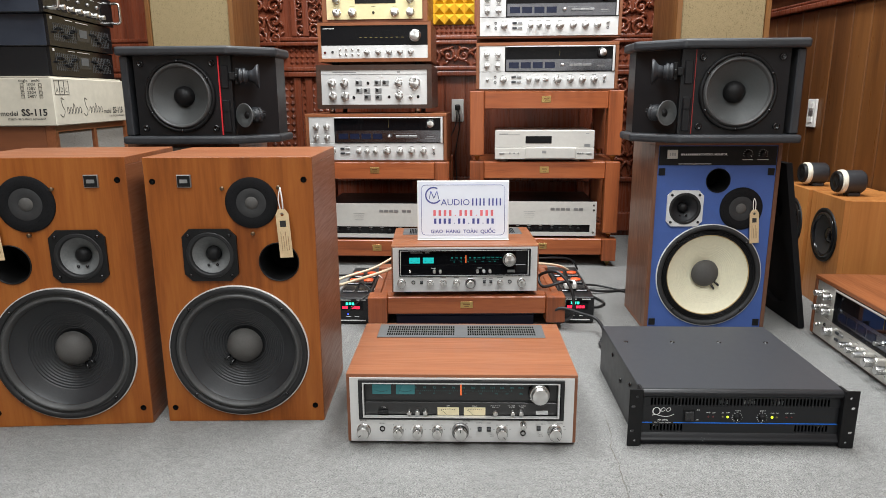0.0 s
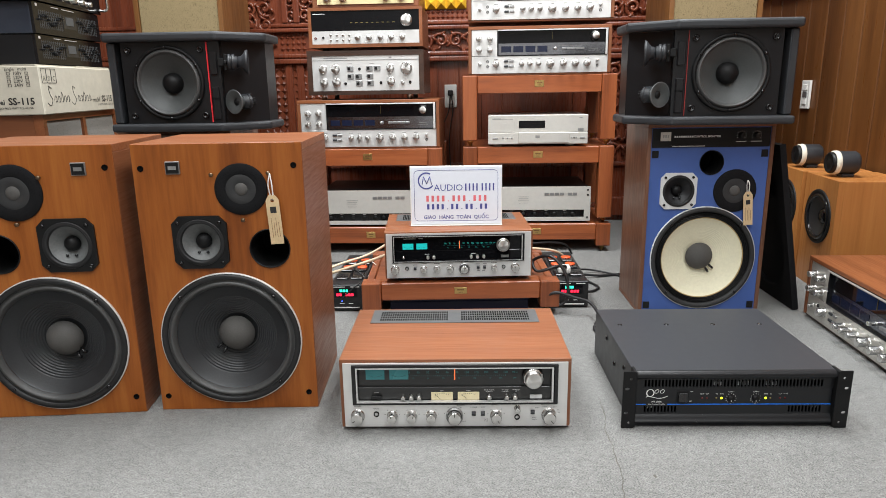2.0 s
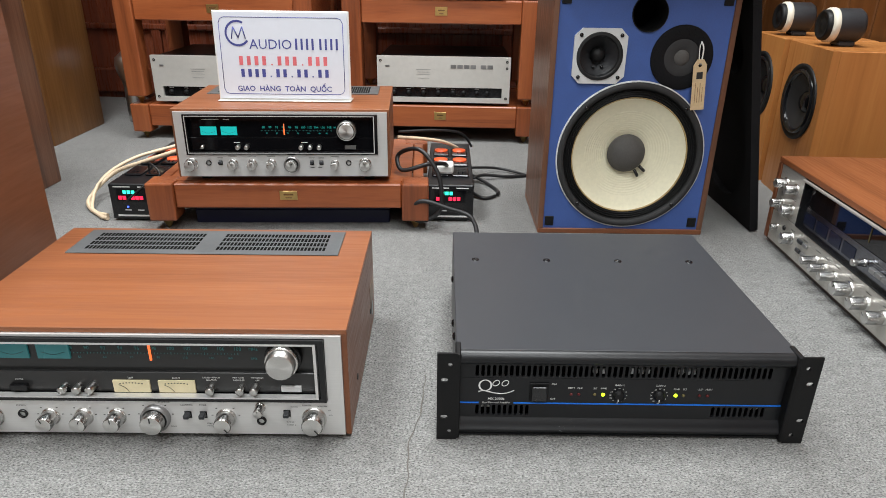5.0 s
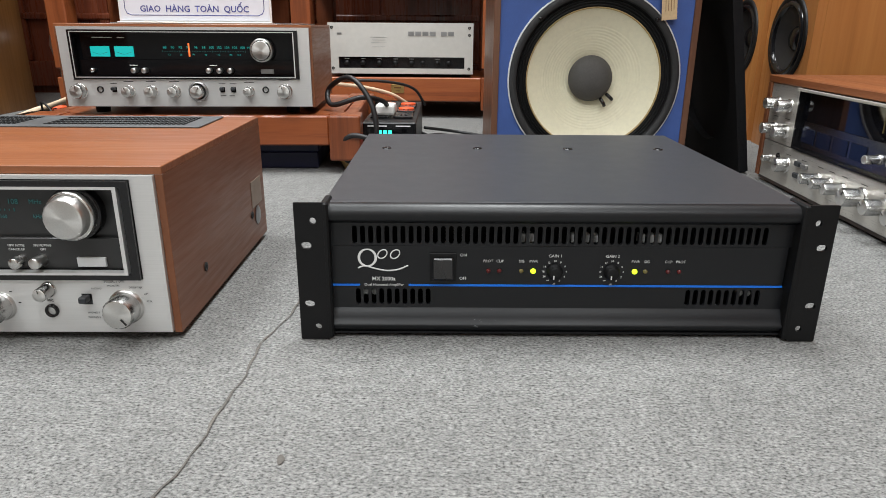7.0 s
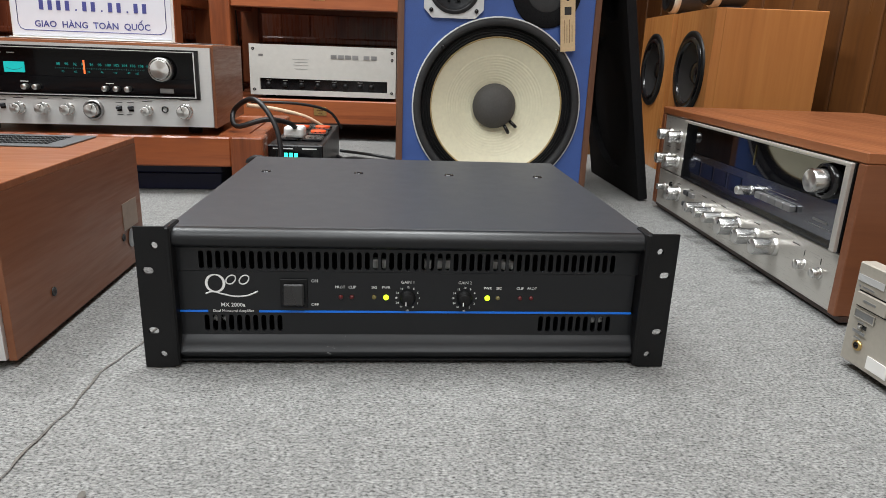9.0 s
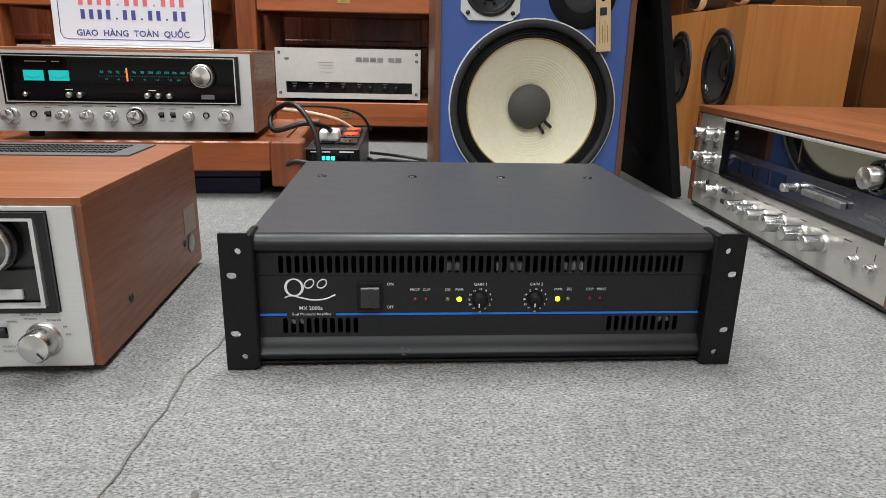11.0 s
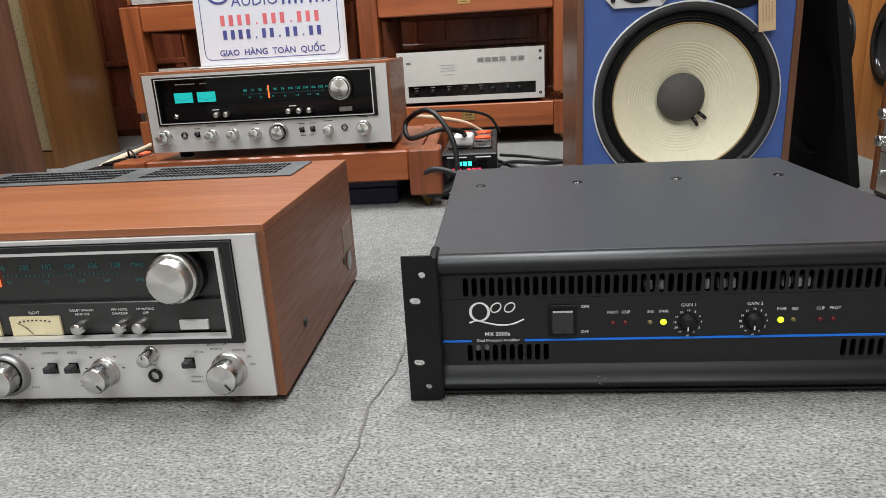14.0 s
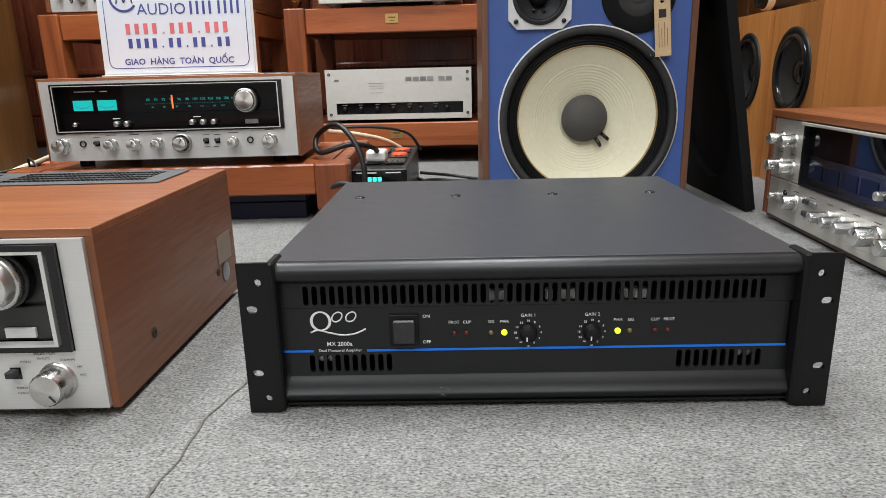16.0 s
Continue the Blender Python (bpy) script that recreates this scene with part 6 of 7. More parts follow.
def integrated_silver_amp(m, label):
    W, H, D = 0.445, 0.160, 0.36
    a = thing("integrated_amplifier", m, label, "amplifier", "pale integrated amplifiers")
    part("cover", Bx(0.004, 0.012, 0.014, W - 0.004, D, H - 0.004, bev=0.002), "black", a, "black steel cover")
    part("faceplate", plate(bmesh.new(), [rect2d(0, 0.010, W, H), rect2d(0.030, 0.026, W - 0.026, 0.060)], -0.004, 0.0118), "champagne", a, "pale champagne metal faceplate")
    part("recess_panel", Bx(0.030, 0.004, 0.026, W - 0.026, 0.0117, 0.060), "black_gloss", a)
    for i, x in enumerate((0.055, 0.105, 0.155, 0.205, 0.255, 0.29, 0.335, 0.37)):
        part("small_knob", La(x, 0.042, [(0.0075, 0.004), (0.007, -0.004), (0, -0.005)], 18), "black_soft", a)
    bars(a, "white", [(x, 0.054, 0.014, 0.0014) for x in (0.055, 0.105, 0.155, 0.205, 0.255, 0.335)], 0.0034)
    for k in range(6):
        x = 0.255 + k * 0.022 + (0.012 if k > 3 else 0)
        part("meter_slot", Bx(x - 0.009, -0.0052, H - 0.037, x + 0.009, -0.0041, H - 0.025), "alu_dark", a)
    bars(a, "alu_dark", [(0.035, H - 0.032, 0.014, 0.006), (0.155, H - 0.042, 0.05, 0.0012), (0.155, H - 0.050, 0.042, 0.0012), (0.155, H - 0.058, 0.046, 0.0008), (0.155, H - 0.070, 0.04, 0.0010)], -0.0046)
    for x, z in ((0.012, H - 0.014), (W - 0.012, H - 0.014), (0.012, 0.026), (W - 0.012, 0.026), (W - 0.012, H - 0.035)):
        small(a, "hex_screw", "hex", lambda: La(0, 0, [(0.0045, 0), (0.004, -0.0015), (0.002, -0.0015), (0.002, 0.0005), (0, 0.0005)], 10), "black_gloss", x, -0.004, z)
    for x in (0.05, W - 0.05):
        for y in (0.05, D - 0.06):
            small(a, "foot", "foot2", lambda: La(0, 0, [(0, 0), (0.016, 0), (0.016, 0.014)], 16, 0, "z"), "rubber", x, y, 0.0)
    return a


integrated_silver_amp(sized(pose(-0.2817, 1.5815, 0.1267, 0, 0, RK), 1.015), "pale silver integrated amplifier on the rack's base tier")
integrated_silver_amp(sized(pose(-1.0417, 1.5423, 0.1198, 0, 0, RK), 1.015), "second pale silver integrated amplifier on base tier")


def disc_player(m):
    W, H, D = 0.420, 0.122, 0.30
    d = thing("disc_player", m, "champagne-silver disc player on the middle rack tier", "disc player")
    part("body", Bx(0.003, 0.012, 0.012, W - 0.003, D, H, bev=0.002), "champagne", d)
    part("upper_face", Bx(0, 0, 0.056, W, 0.0118, H, bev=0.002, seg=2), "champagne", d)
    part("lower_face", Bx(0, -0.004, 0.010, W, 0.0118, 0.055, bev=0.002, seg=2), "champagne", d)
    part("display", Bx(0.130, -0.0012, 0.072, 0.240, -0.0001, 0.100), "glass", d, "dark display window")
    tr = part("disc_tray", Bx(0.128, -0.009, 0.014, 0.342, -0.0041, 0.056, bev=0.002), "champagne", d)
    part("tray_mark", Bx(0.200, -0.0098, 0.034, 0.218, -0.009, 0.044), "alu_dark", tr)
    for x in (0.030, 0.398):
        part("wide_button", Bx(x - 0.011, -0.007, 0.030, x + 0.011, -0.0041, 0.036, bev=0.001), "alu_dark", d)
    for x in (0.064, 0.082, 0.10, 0.352, 0.362, 0.372):
        part("round_button", La(x, 0.034, [(0.0035, -0.004), (0.0033, -0.0065), (0, -0.007)], 12), "alu_dark", d)
    bars(d, "alu_dark", [(0.036, H - 0.014, 0.036, 0.004), (0.39, H - 0.012, 0.014, 0.003), (0.39, 0.064, 0.024, 0.012), (0.08, H - 0.016, 0.05, 0.0012)], -0.0008)
    for x in (0.04, W - 0.07):
        for y in (0.04, D - 0.05):
            small(d, "foot", "foot3", lambda: La(0, 0, [(0, 0), (0.018, 0), (0.019, 0.012)], 18, 0, "z"), "champagne", x, y, 0.0)
    return d


disc_player(sized(pose(-0.2815, 1.5632, 0.4680, 0, 0, RK), 1.015, 1.015, 1.10))
quad_receiver(sized(pose(-1.1040, 1.5369, 0.4677, 0, 0, RK), 1.015), "silver four-channel receiver in walnut case on wooden rack", W=0.605, H=0.205)
quad_receiver(sized(pose(-0.3647, 1.5670, 0.7675, 0, 0, RK), 1.015), "silver four-channel receiver in walnut case on top tier", W=0.585, H=0.195)
quad_receiver(sized(pose(-0.3646, 1.5690, 0.9836, 0, 0, RK), 1.015), "upper silver four-channel receiver stacked on its twin", W=0.590, H=0.205)
quad_receiver(sized(pose(0.727, 0.736, 0.004, 0, 0, -90.0), 1.02, 1.0, 1.0), "silver four-channel receiver in walnut case on the carpet", W=0.600, H=0.195, D=0.40, six=True)


def silver_integrated(m):
    W, H, D = 0.49, 0.175, 0.34
    a = thing("vintage_amplifier", m, "silver vintage amplifier with many knobs in dark case", "amplifier")
    part("case", Bx(0, 0.0, 0.018, W, D, H, bev=0.002), "case_dark", a, "dark wooden case")
    part("case_lip", plate(bmesh.new(), [rect2d(0, 0.018, W, H), rect2d(0.020, 0.032, W - 0.020, H - 0.018)], -0.012, 0.001), "case_dark", a)
    part("faceplate", Bx(0.0205, -0.008, 0.0325, W - 0.0205, -0.0005, H - 0.0185), "alu", a)
    part("face_step", Bx(0.0205, -0.0095, H - 0.034, W - 0.0205, -0.0081, H - 0.0328), "alu_dark", a)
    u = (W - 0.041) / 530.0
    v = (H - 0.051) / 168.0

    def P(x, y):
        return 0.0205 + (x - 342) * u, H - 0.0185 - (y - 325) * v

    for x, y, rr in ((395, 388, 0.015), (458, 388, 0.015), (398, 452, 0.015), (460, 452, 0.015), (730, 386, 0.0145), (732, 450, 0.0145), (810, 388, 0.021)):
        px, pz = P(x, y)
        knob(a, px, pz, rr, 0.020, -0.008)
    for x, y in ((530, 387), (626, 387), (665, 387), (532, 425), (571, 425), (628, 425), (573, 458), (629, 458)):
        px, pz = P(x, y)
        b = part("selector_frame", Bx(px - 0.014, -0.0105, pz - 0.010, px + 0.014, -0.0081, pz + 0.010, bev=0.001), "alu_dark", a)
        part("selector_key", Bx(px - 0.010, -0.0135, pz - 0.004, px + 0.001, -0.0106, pz + 0.006, bev=0.001), "black_gloss", b)
    for x, y in ((577, 388), (504, 458), (682, 456), (827, 455)):
        px, pz = P(x, y)
        part("jack", La(px, pz, [(0.006, -0.008), (0.005, -0.011), (0.003, -0.011), (0, -0.009)], 14), "black_gloss", a)
    px, pz = P(790, 456)
    knob(a, px, pz, 0.007, 0.012, -0.008)
    bars(a, "alu_dark", [(0.12, H - 0.026, 0.10, 0.003), (W - 0.14, H - 0.026, 0.012, 0.005)] + [(P(x, 362)[0], P(x, 362)[1], 0.02, 0.001) for x in (395, 458, 530, 640, 730, 810)], -0.0088)
    for x in (0.055, W - 0.065):
        for y in (0.03, D - 0.05):
            small(a, "foot", "foot4", lambda: La(0, 0, [(0, 0), (0.011, 0), (0.011, 0.018)], 18, 0, "z"), "chrome", x, y, 0.0)
    return a


silver_integrated(sized(pose(-1.0503, 1.5548, 0.6765, 0, 0, RK), 1.015, 1.015, 1.16))


def dial_receiver(m):
    W, H, D = 0.475, 0.158, 0.32
    r = thing("vintage_receiver", m, "walnut-cased receiver with unlit black dial on amplifier", "receiver")
    part("case", Bx(0, 0, 0, W, D, H, bev=0.002), "teak_side", r)
    part("case_lip", plate(bmesh.new(), [rect2d(0, 0, W, H), rect2d(0.013, 0.014, W - 0.013, H - 0.012)], -0.010, 0.001), "teak_h", r)
    part("lower_panel", Bx(0.0135, -0.007, 0.0145, W - 0.0135, -0.0005, 0.066), "alu", r)
    part("dial_window", Bx(0.0135, -0.006, 0.0665, W - 0.0135, -0.0005, H - 0.0125), "glass", r)
    bars(r, "dark_amber", [(0.18 + 0.022 * i, 0.098, 0.010, 0.0025) for i in range(9)], -0.0066, "dial_mark")
    bars(r, "white", [(0.045, H - 0.024, 0.05, 0.0022)], -0.0066)
    knob(r, W - 0.066, 0.105, 0.0215, 0.022, -0.006, mark=False, name="tuning_knob")
    for x in (0.205, 0.253, 0.300, 0.345, 0.391):
        knob(r, x, 0.040, 0.0105, 0.018, -0.007)
    for i in range(4):
        for j in (0, 1):
            x = 0.092 + i * 0.026
            part("push_switch", La(x, 0.030 + j * 0.020, [(0.0042, -0.007), (0.004, -0.013), (0, -0.013)], 12), "chrome", r)
    part("jack", La(0.028, 0.038, [(0.0055, -0.007), (0.005, -0.010), (0.003, -0.010), (0, -0.006)], 14), "dark_red", r)
    part("jack", La(0.060, 0.040, [(0.0055, -0.007), (0.005, -0.010), (0.003, -0.010), (0, -0.006)], 14), "black_gloss", r)
    for x in (0.06, W - 0.06):
        for y in (0.04, D - 0.05):
            small(r, "foot", "foot5", lambda: La(0, 0, [(0, -0.012), (0.014, -0.012), (0.014, 0.001)], 18, 0, "z"), "rubber", x, y, 0.0)
    return r


dial_receiver(sized(pose(-1.0387, 1.5644, 0.8925, 0, 0, RK), 1.015))


def cream_tuner(m):
    W, H, D = 0.40, 0.15, 0.30
    r = thing("cream_preamplifier", m, "cream-gold faced preamplifier in wooden case", "preamplifier")
    part("case", Bx(-0.022, 0.0, 0.0, W + 0.022, D, H + 0.012, bev=0.002), "teak_side", r)
    part("faceplate", Bx(0.0, -0.007, 0.012, W, -0.0005, H), "cream_face", r, "cream-gold metal faceplate")
    part("dial_slot", Bx(0.12, -0.0085, 0.074, 0.29, -0.0071, 0.115), "black_gloss", r)
    for x in (0.042, 0.108, 0.285, 0.350):
        knob(r, x, 0.038, 0.0155, 0.020, -0.007)
    for x in (0.042, 0.350):
        knob(r, x, 0.092, 0.0155, 0.020, -0.007)
    part("jack", La(0.196, 0.038, [(0.0055, -0.007), (0.005, -0.010), (0.003, -0.010), (0, -0.006)], 14), "black_gloss", r)
    bars(r, "ink", [(x, 0.062, 0.02, 0.001) for x in (0.042, 0.108, 0.196, 0.285, 0.350)], -0.0076)
    return r


cream_tuner(sized(pose(-0.9985, 1.5758, 1.0545, 0, 0, RK), 1.015))


# ---- sign on the receiver ----
s = thing("counter_sign", pose(-0.536, 0.800, 0.2815, -3.0, 0, 3.0), "white acrylic shop sign with blue print on receiver", "sign")
W, H = 0.294, 0.192
part("card", Bx(0, 0.0, 0.006, W, 0.002, H), "paper", s)
part("holder", Bx(-0.004, 0.0025, 0.0, W + 0.004, 0.0055, H + 0.004, bev=0.001), "white_plastic", s)
part("holder_base", Bx(-0.004, -0.012, 0.0, W + 0.004, 0.05, 0.0030, bev=0.001), "champagne", s)
bm = bmesh.new()
x0, z0, x1, z1, c = 0.010, 0.016, W - 0.010, H - 0.010, 0.012
pts = [(x0 + c, z0), (x1 - c, z0), (x1 - c * 0.3, z0 + c * 0.3), (x1, z0 + c), (x1, z1 - c), (x1 - c * 0.3, z1 - c * 0.3), (x1 - c, z1), (x0 + c, z1), (x0 + c * 0.3, z1 - c * 0.3), (x0, z1 - c), (x0, z0 + c), (x0 + c * 0.3, z0 + c * 0.3)]
for i, (a, b) in enumerate(zip(pts, pts[1:] + pts[:1])):
    tube(bm, [(a[0], -0.0004, a[1]), (b[0], -0.0004, b[1])], 0.0007, 4, 1, 0.3)
part("border", bm, "navy_ink", s)
bm = bmesh.new()
for i in range(22):
    a0, a1 = math.radians(60 + i * 12), math.radians(60 + (i + 1) * 12)
    bm.faces.new([bm.verts.new((0.050 + q * 1.0 * math.cos(a), -0.0006, 0.148 + q * math.sin(a))) for q, a in ((0.028, a0), (0.028, a1), (0.0235, a1), (0.0235, a0))])
for p, q in (((0.036, 0.136), (0.041, 0.162)), ((0.041, 0.162), (0.051, 0.138)), ((0.051, 0.138), (0.061, 0.162)), ((0.061, 0.162), (0.067, 0.136))):
    tube(bm, [(p[0], -0.0008, p[1]), (q[0], -0.0008, q[1])], 0.0013, 5, 1, 0.3)
part("emblem", bm, "navy_ink", s, "round navy emblem")
letters(s, "navy_ink", [("AUDIO", 0.122, 0.124, 0.0300)], -0.0006, "lettering")
bar_row(s, "navy_ink", [(0.179 + 0.0122 * i, 0.126, 0.0046, 0.024) for i in range(4)] + [(0.233 + 0.0122 * i, 0.126, 0.0046, 0.024) for i in range(4)], -0.0006, "name_bar")
bar_row(s, "red_ink", [(0.053 + 0.0172 * i, 0.0895, 0.0082, 0.0195) for i in range(12) if i not in (4, 8)] + [(0.053 + 0.0172 * i, 0.0815, 0.003, 0.003) for i in (4, 8)], -0.0006, "number_bar")
bar_row(s, "navy_ink", [(0.055 + 0.0158 * i, 0.0625, 0.0076, 0.0175) for i in range(13) if i not in (4, 7, 10)] + [(0.055 + 0.0158 * i, 0.0553, 0.003, 0.003) for i in (4, 7, 10)], -0.0006, "number_bar")
letters(s, "navy_ink", [("GIAO  HÀNG  TOÀN  QUỐC", 0.147, 0.0275, 0.0166)], -0.0006, bold=0.018)


# near-black navy block added to fill the gap under the stand
nb = thing("gap_block", pose(-0.610, 0.745, 0.0, 0, 0, 4.0), "near-black navy block filling the gap under wooden stand", "box")
part("tray", Bx(0, 0, 0, 0.46, 0.28, 0.034, bev=0.002), "navy_box", nb)
part("lid", Bx(-0.002, -0.002, 0.0344, 0.462, 0.282, 0.0535, bev=0.002), "navy_box", nb)


# ---- power filters and cables ----
def power_filter(m, label):
    p = thing("power_filter", m, label, "power strip", "mains filter boxes")
    W, D, H = 0.112, 0.40, 0.092
    part("body", Bx(0, 0.001, 0.004, W, D, H, bev=0.002), "black", p)
    part("front_panel", Bx(0.002, -0.002, 0.006, W - 0.002, 0.0005, H - 0.002), "black_gloss", p)
    part("display", Bx(0.018, -0.003, 0.050, 0.092, -0.0021, 0.080), "glass", p)
    for i in range(3):
        part("green_digit", Bx(0.034 + 0.010 * i, -0.0038, 0.0685, 0.0415 + 0.010 * i, -0.0031, 0.0770), "green_led", p, "lit green digit")
    for i in range(6):
        if i != 2:
            part("red_digit", Bx(0.022 + 0.0100 * i, -0.0038, 0.0545, 0.0297 + 0.0100 * i, -0.0031, 0.0635), "red_led", p, "lit red digit")
    part("lamp", La(0.040, 0.036, [(0.0025, -0.002), (0.002, -0.004), (0, -0.0045)], 10), "blue_led", p, "blue pilot lamp")
    bars(p, "white", [(0.032, 0.0855, 0.04, 0.0024), (0.085, 0.0855, 0.03, 0.0024), (0.056, 0.014, 0.085, 0.004), (0.07, 0.028, 0.015, 0.002), (0.04, 0.028, 0.015, 0.002)], -0.0026)
    for j in range(3):
        for i in (0, 1):
            x, y = 0.031 + 0.050 * i, 0.10 + 0.095 * j
            mt = "orange" if j > 0 else "black_gloss"
            sk = part("socket", Bx(x - 0.021, y - 0.036, H + 0.0002, x + 0.021, y + 0.036, H + 0.005, bev=0.003), "black_gloss", p)
            if j >= 1:
                part("socket_face", La(x, H + 0.005, [(0.018, 0.0), (0.018, 0.003), (0, 0.003)], 16, y + 0.008, "z"), "orange", sk, "orange socket cover")
            bmh = bmesh.new()
            for k in range(2):
                box(bmh, x - 0.006 + 0.010 * k, y - 0.02, H + 0.0051, x - 0.003 + 0.010 * k, y - 0.010, H + 0.0058)
            part("socket_slot", bmh, "void", sk)
    return p


power_filter(pose(-0.812, 0.745, 0.0, 0, 0, 2.0), "black mains filter box with red and green digits, orange sockets")
pf = power_filter(pose(-0.062, 0.795, 0.0, 0, 0, 2.0), "black mains filter box with glowing digits and white plug")
plug = thing("white_plug", pose(-0.007, 0.897, 0.0972), "white mains plug in the filter box", "plug")
part("plug_body", Bx(-0.036, -0.03, 0, 0.006, 0.015, 0.024, bev=0.006, seg=2), "white_plastic", plug)
part("cord", tube(bmesh.new(), [(-0.01, -0.02, 0.02), (-0.02, -0.055, 0.035), (-0.055, -0.10, 0.045), (-0.115, -0.10, 0.03), (-0.125, -0.07, 0.06), (-0.07, -0.12, 0.085), (-0.025, -0.145, 0.03), (-0.022, -0.155, -0.05), (-0.07, -0.16, -0.075), (-0.09, -0.165, -0.045), (-0.06, -0.175, -0.02), (0.0, -0.18, -0.035), (0.05, -0.19, -0.05), (0.065, -0.26, -0.07), (0.045, -0.31, -0.089), (0.055, -0.36, -0.092)], 0.0052, 8, 6), "cable", plug, "thick black mains cord")


def loose_cable(name, pts, r, mat, label):
    return solid(name, tube(bmesh.new(), pts, r, 8, 6), mat, label, "cable", m=pose(0.004, 0.042, 0))


loose_cable("speaker_cable", [(-0.635, 0.86, 0.16), (-0.70, 0.86, 0.135), (-0.80, 0.87, 0.10), (-0.90, 0.88, 0.06), (-0.93, 0.80, 0.012), (-0.86, 0.72, 0.006), (-0.83, 0.70, 0.006)], 0.0055, "cream_cable", "cream cable running from receiver to the floor")
loose_cable("speaker_cable", [(-0.66, 1.02, 0.16), (-0.74, 0.99, 0.12), (-0.86, 0.93, 0.09), (-0.92, 0.86, 0.05), (-0.90, 0.76, 0.008), (-0.84, 0.72, 0.006)], 0.0045, "cream_cable", "cream cable looping behind the filter box")
loose_cable("mains_cable", [(-0.16, 0.98, 0.150), (-0.10, 1.01, 0.140), (-0.04, 1.06, 0.120), (0.0, 1.11, 0.09)], 0.005, "cream_cable", "pale mains cord above the filter box")
loose_cable("mains_cable", [(-0.16, 1.02, 0.155), (-0.06, 1.07, 0.150), (0.01, 1.12, 0.130), (0.04, 1.15, 0.085)], 0.0035, "cable", "thin black cord behind receiver")
loose_cable("audio_cable", [(0.04, 1.12, 0.03), (0.12, 1.18, 0.012), (0.20, 1.14, 0.006), (0.28, 1.04, 0.006), (0.315, 0.985, 0.006), (0.33, 0.965, 0.008)], 0.004, "cable", "black audio lead lying on carpet")
loose_cable("audio_cable", [(0.03, 1.10, 0.02), (0.09, 1.04, 0.006), (0.115, 0.96, 0.006), (0.07, 0.92, 0.006), (0.03, 1.0, 0.015), (0.07, 1.09, 0.016), (0.16, 1.12, 0.006), (0.30, 1.18, 0.006), (0.40, 1.30, 0.006)], 0.0048, "cable", "coiled black cable beside the filter box")
loose_cable("audio_cable", [(-0.63, 0.33, 0.006), (-0.66, 0.30, 0.03), (-0.68, 0.26, 0.006)], 0.003, "cable", "short black lead behind the large receiver")
loose_cable("floor_cable", [(-1.0, 1.30, 0.005), (-0.8, 1.33, 0.005), (-0.55, 1.36, 0.006), (-0.2, 1.40, 0.005)], 0.004, "cable", "black cable along the racks")
for k, (px, py) in enumerate(((-0.76, 0.80), (-0.735, 0.93))):
    loose_cable("twisted_lead", [(px, py, 0.098), (px + 0.02, py - 0.03, 0.125), (px + 0.055, py - 0.06, 0.105), (px + 0.03, py - 0.10, 0.088), (px - 0.015, py - 0.115, 0.05)], 0.0022, "white_plastic" if k else "cable", "thin bare lead twisted round filter box")
rp = solid("lead_plug", La(0, 0, [(0.0, 0.0), (0.008, 0.001), (0.009, 0.02), (0.006, 0.03), (0.006, 0.05), (0, 0.052)], 14, 0, "x"), "rubber", "black connector at the end of lead", "plug", m=pose(0.322, 1.014, 0.0095, 0, 0, -60))

# ---- stack beside the teak speakers ----
ST = sized(pose(-1.713, 0.762, 0, 0, 0, 97.0), 1.015)
c = thing("wooden_speaker_cabinet", ST @ pose(0.02, 0.02, 0), "brown wooden speaker with grey cloth under carton", "speaker")
part("body", Bx(0, 0.03, 0, 0.56, 0.50, 0.648, bev=0.002), "teak_side", c)
part("front_frame", plate(bmesh.new(), [rect2d(0, 0, 0.56, 0.648), rect2d(0.02, 0.02, 0.27, 0.628), rect2d(0.29, 0.02, 0.54, 0.628)], 0.0, 0.0298), "teak_h", c)
for x in (0.021, 0.291):
    part("grille", Bx(x, 0.008, 0.021, x + 0.248, 0.028, 0.627, bev=0.003), "grey_cloth", c, "grey cloth grille")

b = thing("cardboard_carton", ST @ pose(0.0, 0.0, 0.6485), "worn cream cardboard equipment carton with black print", "carton")
CW, CD, CH = 0.54, 0.46, 0.152
part("box", Bx(0, 0, 0, CW, CD, CH, bev=0.003), "carton", b)
part("flap", Bx(0.001, 0.01, CH + 0.0004, CW * 0.5 - 0.002, CD - 0.01, CH + 0.004), "carton", b)
part("flap", Bx(CW * 0.5 + 0.002, 0.01, CH + 0.0004, CW - 0.001, CD - 0.01, CH + 0.006), "carton", b)
SIDE = pose(-0.0006, CD, 0, 0, 0, -90)
letters(b, "ink", [("model", 0.372, 0.040, 0.024), ("STEREO FREQUENCY EQUALIZER", 0.450, 0.022, 0.009)], -0.0008)
letters(b, "ink", [("SS-115", 0.462, 0.042, 0.032)], -0.0008, bold=0.025)
letters(b, "ink", [("model", CD - 0.145, 0.040, 0.022), ("STEREO FREQUENCY EQUALIZER", CD - 0.092, 0.022, 0.008), ("single   multi", CD - 0.070, 0.142, 0.013), ("100V", CD - 0.066, 0.129, 0.0135), ("120V", CD - 0.066, 0.117, 0.0135), ("220V", CD - 0.066, 0.105, 0.0135), ("240V", CD - 0.066, 0.093, 0.0135)], -0.0008, "lettering", SIDE, 0.01)
letters(b, "ink", [("SS-115", CD - 0.066, 0.042, 0.030)], -0.0008, "lettering", SIDE, 0.025)
